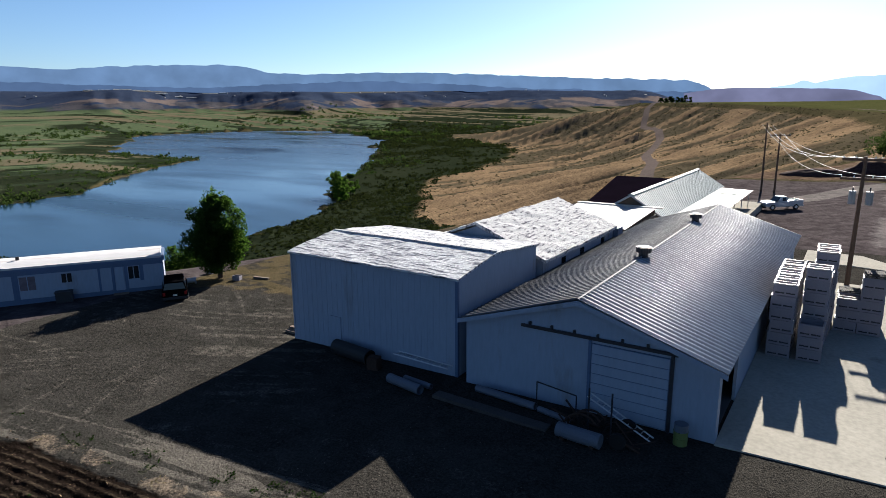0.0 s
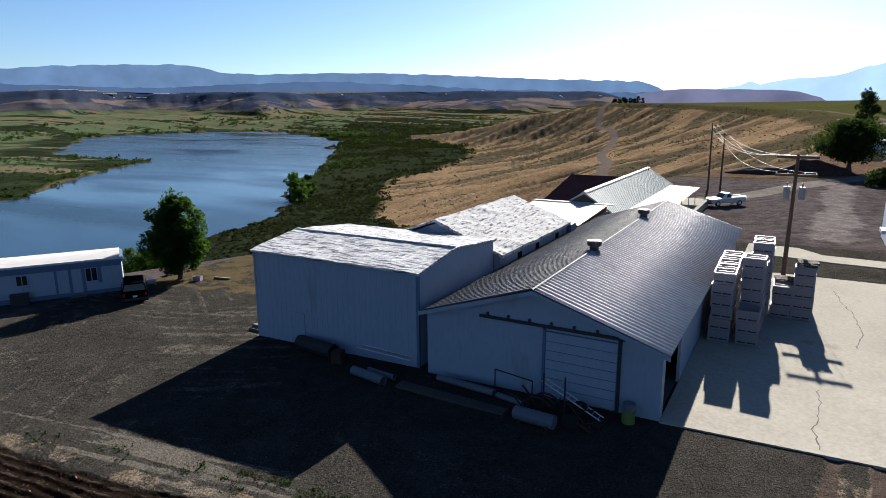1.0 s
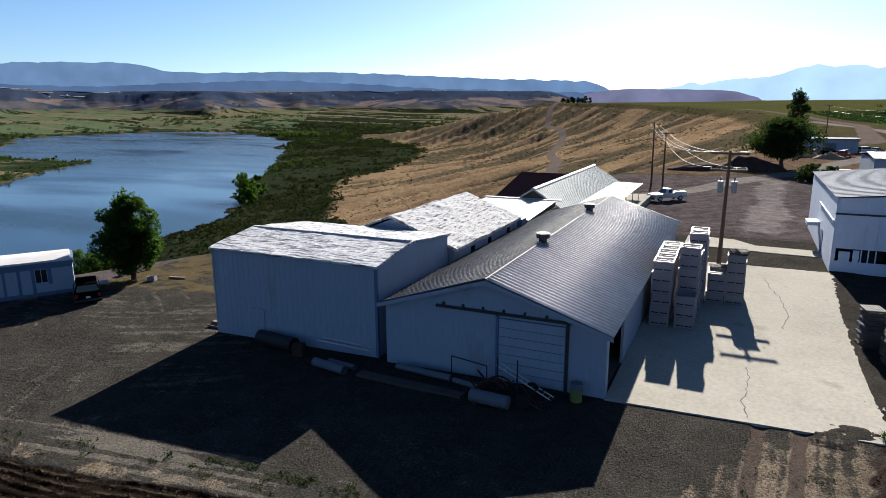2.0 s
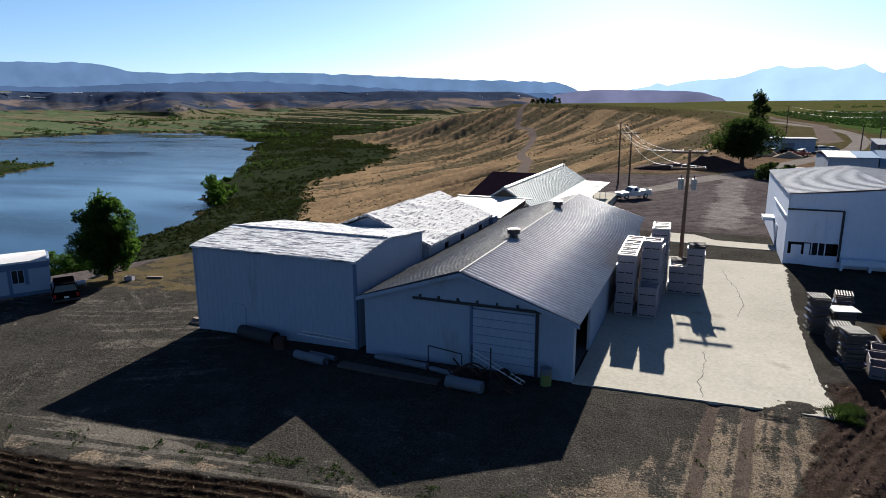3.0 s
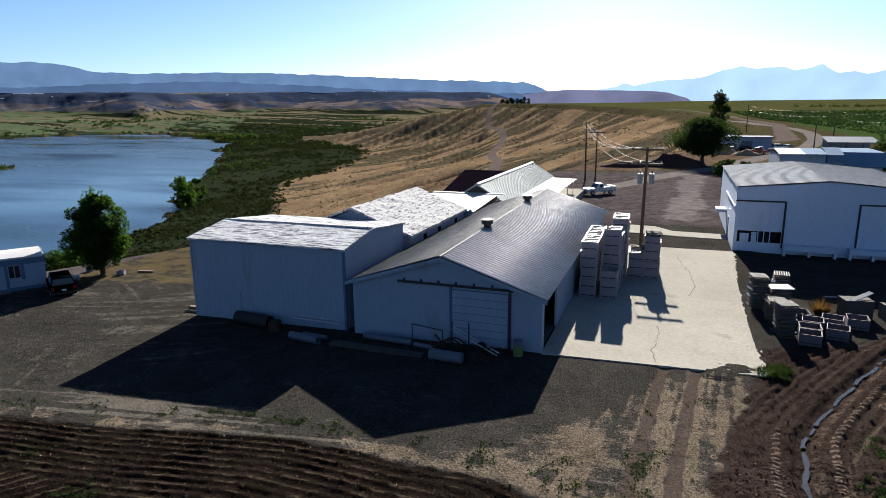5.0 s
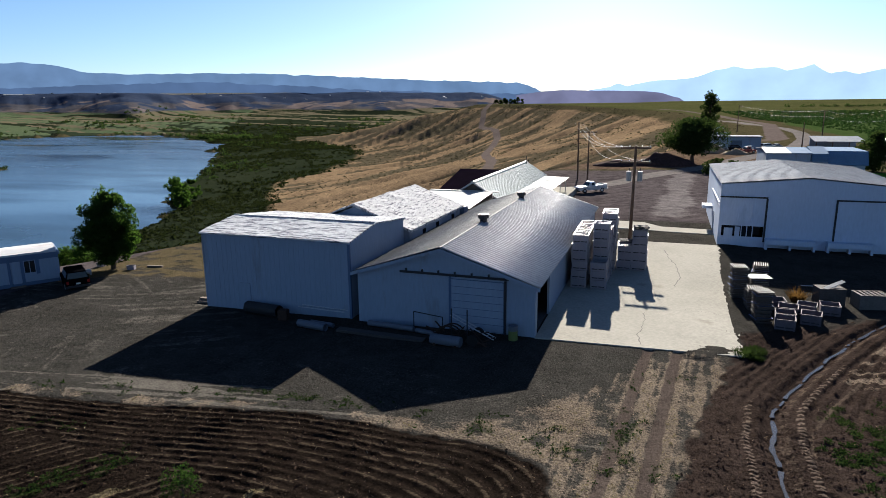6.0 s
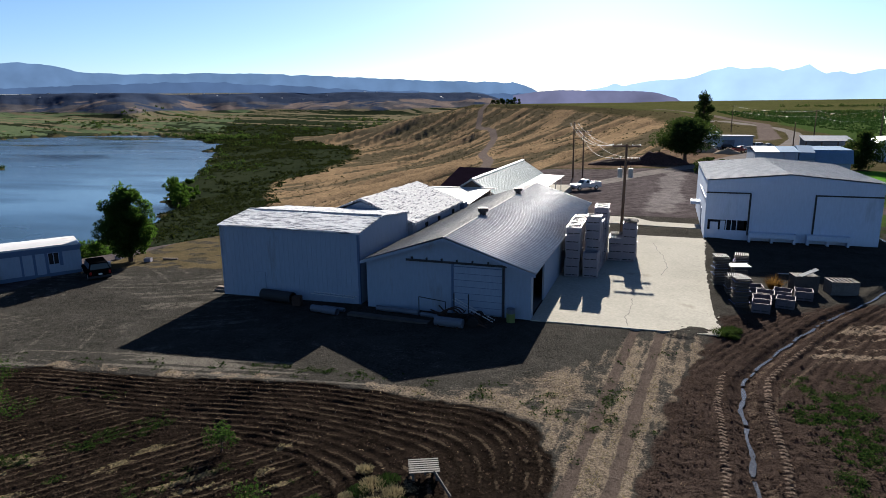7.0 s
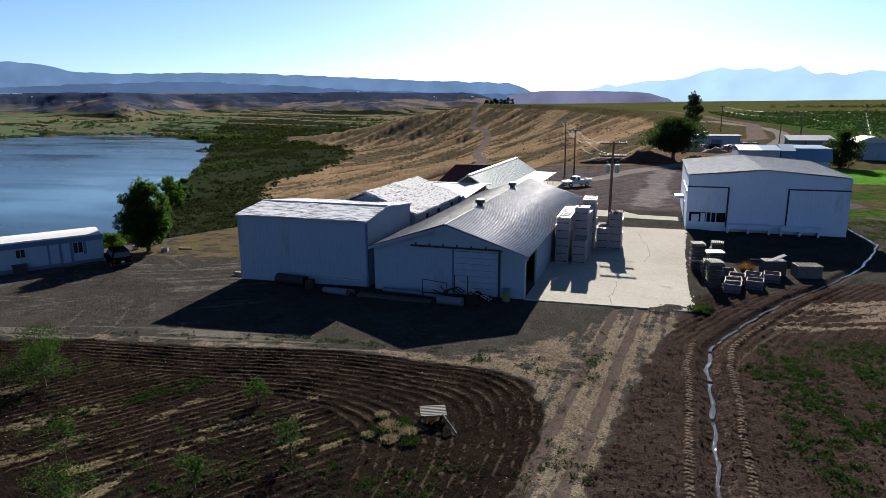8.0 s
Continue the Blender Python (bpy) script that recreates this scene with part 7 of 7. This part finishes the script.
# feed bunks along the equipment barn
for x0, x1 in ((RX0 + 4.3, RX0 + 8.7), (RX0 + 9.7, RX0 + 13.5)):
    b_ = thing("loading_bench", pose(0, 0, 0.35), "long white loading bench against the barn wall", "bench", "benches at the barn")
    solid(b_, "top", (x0, RY0 - 1.0, 0.95), (x1, RY0 - 0.12, 1.05), BARN_WALL)
    solid(b_, "front_board", (x0, RY0 - 1.02, 0.55), (x1, RY0 - 0.96, 0.94), BARN_WALL)
    for k in range(3):
        xx_ = x0 + (x1 - x0 - 0.2) * k / 2
        solid(b_, "leg", (xx_, RY0 - 0.95, -0.1), (xx_ + 0.2, RY0 - 0.2, 0.94), BARN_WALL)
# low table of pallet boards in the field
tbl = thing("pallet_table", pose(-0.30, -20.0, g(-0.5, -20) - 0.42, 0, 0, 24), "weathered pallet laid on short posts in the field", "table")
for k in range(7):
    solid(tbl, "slat", (-0.62, -0.50 + k * 0.155, 0.80), (0.62, -0.40 + k * 0.155, 0.825), PALLET)
for x_ in (-0.55, 0.0, 0.5):
    solid(tbl, "stringer", (x_, -0.5, 0.70), (x_ + 0.08, 0.55, 0.80), PALLET)
for x_, y_ in ((-0.5, -0.4), (0.45, -0.4), (-0.5, 0.4), (0.45, 0.4)):
    solid(tbl, "post", (x_, y_, -0.15), (x_ + 0.1, y_ + 0.1, 0.70), DARK_WOOD)
bm = bmesh.new()
bar(bm, (0.3, -20.4, g(0, -20) + 0.5), (1.2, -21.1, g(1, -21) + 0.02), 0.05, 6)
tagged(part("loose_board", bm, PALLET), "loose pale board leaning on the table", "board")

# ---- water in the ditch and cracks in the slab ----
DITCHWATER = material("shallow_ditch_water", (0.030, 0.029, 0.028), 0.07, vary=0.3, fine=14, coarse=4, bump=0.3, spec=0.5)
bm = bmesh.new()
prev = None
rw2 = random.Random(3)
for yv in np.arange(-48, 41, 0.35):
    xv = float(np.interp(yv, DITCH_Y, DITCH_X)) - 0.05 + 0.06 * math.sin(yv * 2.1)
    hw = 0.06 + 0.08 * rw2.random() ** 1.5
    zv = ground_at(xv, yv) - 0.125 + 0.02 * math.sin(yv * 1.3) * math.sin(yv * 0.37)
    cur = (bm.verts.new((xv - hw, yv, zv)), bm.verts.new((xv + hw, yv, zv)))
    if prev and rw2.random() > 0.10:
        bm.faces.new((prev[0], prev[1], cur[1], cur[0]))
    prev = cur
tagged(part("ditch_water", bm, DITCHWATER), "thin bright water in a field ditch", "water", kind="structure")


def crack(pts_, w, seed):
    rc = random.Random(seed)
    bm = bmesh.new()
    prev = None
    for (x0, y0), (x1, y1) in zip(pts_, pts_[1:]):
        n = max(2, int(math.hypot(x1 - x0, y1 - y0) / 0.3))
        for k in range(n):
            x, y = x0 + (x1 - x0) * k / n + rc.uniform(-0.09, 0.09), y0 + (y1 - y0) * k / n + rc.uniform(-0.05, 0.05)
            hw = w * rc.uniform(0.3, 1.0)
            z = 0.40 * float(smooth(8, 30, y)) * float(smooth(-4, 4, x)) + 0.074
            cur = (bm.verts.new((x - hw, y - hw * 0.3, z)), bm.verts.new((x + hw, y + hw * 0.3, z)))
            if prev:
                bm.faces.new((prev[0], prev[1], cur[1], cur[0]))
            prev = cur
    tagged(part("slab_crack", bm, CRACK), "dark ragged crack in the concrete", "crack", "cracks in the slab", "structure")


crack([(7.6, 26.5), (7.9, 24), (8.6, 21), (8.9, 17.5), (8.4, 14.2)], 0.05, 1)
crack([(6.4, 7.2), (6.5, 5), (6.2, 2.4), (6.5, 0.3)], 0.035, 2)
crack([(8.4, 14.2), (10.2, 14.6), (12.0, 14.2)], 0.02, 3)
crack([(4.3, 8.6), (6.5, 8.4), (8.8, 8.9), (11.9, 8.3)], 0.018, 4)

# gas tank, lumber and oddments by the mobile home and the tree
gas = thing("propane_tank", pose(-44.6, 5.6, -1.0, 0, 0, 60), "small white propane tank on feet", "gas tank")
bm = bmesh.new()
tube(bm, [(-0.55, 0, 0.42), (-0.5, 0, 0.42), (0.5, 0, 0.42), (0.55, 0, 0.42)], 0.22, 16)
part("shell", bm, CAR_WHITE, gas)
for x_ in (-0.5, 0.5):
    solid(gas, "foot", (x_ - 0.06, -0.2, -0.1), (x_ + 0.06, 0.2, 0.28), GALV)
for k, (x_, y_, a_) in enumerate(((-41.9, 8.6, 20), (-46.2, 9.0, 10))):
    cr = thing("plastic_crate", pose(x_, y_, ground_at(x_, y_), 0, 0, a_), "pale plastic crate lying under the tree", "crate", "crates under the tree")
    solid(cr, "base", (-0.35, -0.25, 0.0), (0.35, 0.25, 0.04), BIN_PLASTIC)
    for x0, y0, x1, y1 in ((-0.35, -0.25, 0.35, -0.22), (-0.35, 0.22, 0.35, 0.25), (-0.35, -0.22, -0.32, 0.22), (0.32, -0.22, 0.35, 0.22)):
        solid(cr, "side", (x0, y0, 0.04), (x1, y1, 0.4), BIN_PLASTIC)
for k, (x_, y_, a_, l_) in enumerate(((-40.2, 9.9, 12, 1.6), (-27.4, 10.2, 8, 2.2))):
    bm = bmesh.new()
    box(bm, (-l_ / 2, -0.12, 0), (l_ / 2, 0.12, 0.16))
    o = tagged(part("weathered_log", bm, DARK_WOOD), "weathered timber lying along the bluff edge", "timber", "timbers at the bluff")
    o.matrix_world = pose(x_, y_, ground_at(x_, y_), 0, 0, a_)
ac = thing("heating_unit", pose(-49.4, -2.6, -1.0, 0, 0, 56), "dark unit standing against the mobile home", "machine")
solid(ac, "case", (-0.6, -0.9, 0), (0.6, -0.25, 0.85), BLACK_STEEL)
solid(ac, "lid", (-0.64, -0.94, 0.85), (0.64, -0.21, 0.9), BLACK_STEEL)
# far farmsteads on the bluff tops, a few pale specks
rh = random.Random(12)
for k in range(30):
    a_ = radians(-66 + 2.0 * k + rh.uniform(-1.5, 1.5))
    d_ = rh.uniform(4180, 4380)
    x_, y_ = d_ * math.sin(a_), -30 + d_ * math.cos(a_)
    fh = thing("farmhouse", pose(x_, y_, ground_at(x_, y_) - 1, 0, 0, rh.uniform(0, 90)), "distant pale farm building on the bluff top", "farmhouse", "farmsteads on the bluff")
    w_ = rh.uniform(3, 8)
    solid(fh, "wall", (-w_, -4, 0), (w_, 4, 3.4), WHITE_ROOF)
    bm = bmesh.new()
    prism(bm, [(-4.6, 3.4), (0, 5.4), (4.6, 3.4), (4.6, 3.2), (-4.6, 3.2)], "x", -w_ - 0.8, w_ + 0.8)
    part("roof", bm, WHITE_ROOF, fh)
for k in range(9):
    a_ = radians(-62 + 1.25 * k + rh.uniform(-0.3, 0.3))
    d_ = rh.uniform(4240, 4400)
    x_, y_ = d_ * math.sin(a_), -30 + d_ * math.cos(a_)
    gh = thing("glasshouse", pose(x_, y_, ground_at(x_, y_) - 1, 0, 0, -math.degrees(a_) + rh.uniform(-8, 8)), "long low pale glasshouse on the bluff top", "glasshouse", "glasshouses on the bluff")
    w_ = rh.uniform(22, 48)
    solid(gh, "wall", (-w_, -6, 0), (w_, 6, 3.6), WHITE_ROOF)
    bm = bmesh.new()
    prism(bm, [(-6.4, 3.6), (0, 5.6), (6.4, 3.6), (6.4, 3.4), (-6.4, 3.4)], "x", -w_ - 0.5, w_ + 0.5)
    part("roof", bm, WHITE_ROOF, gh)
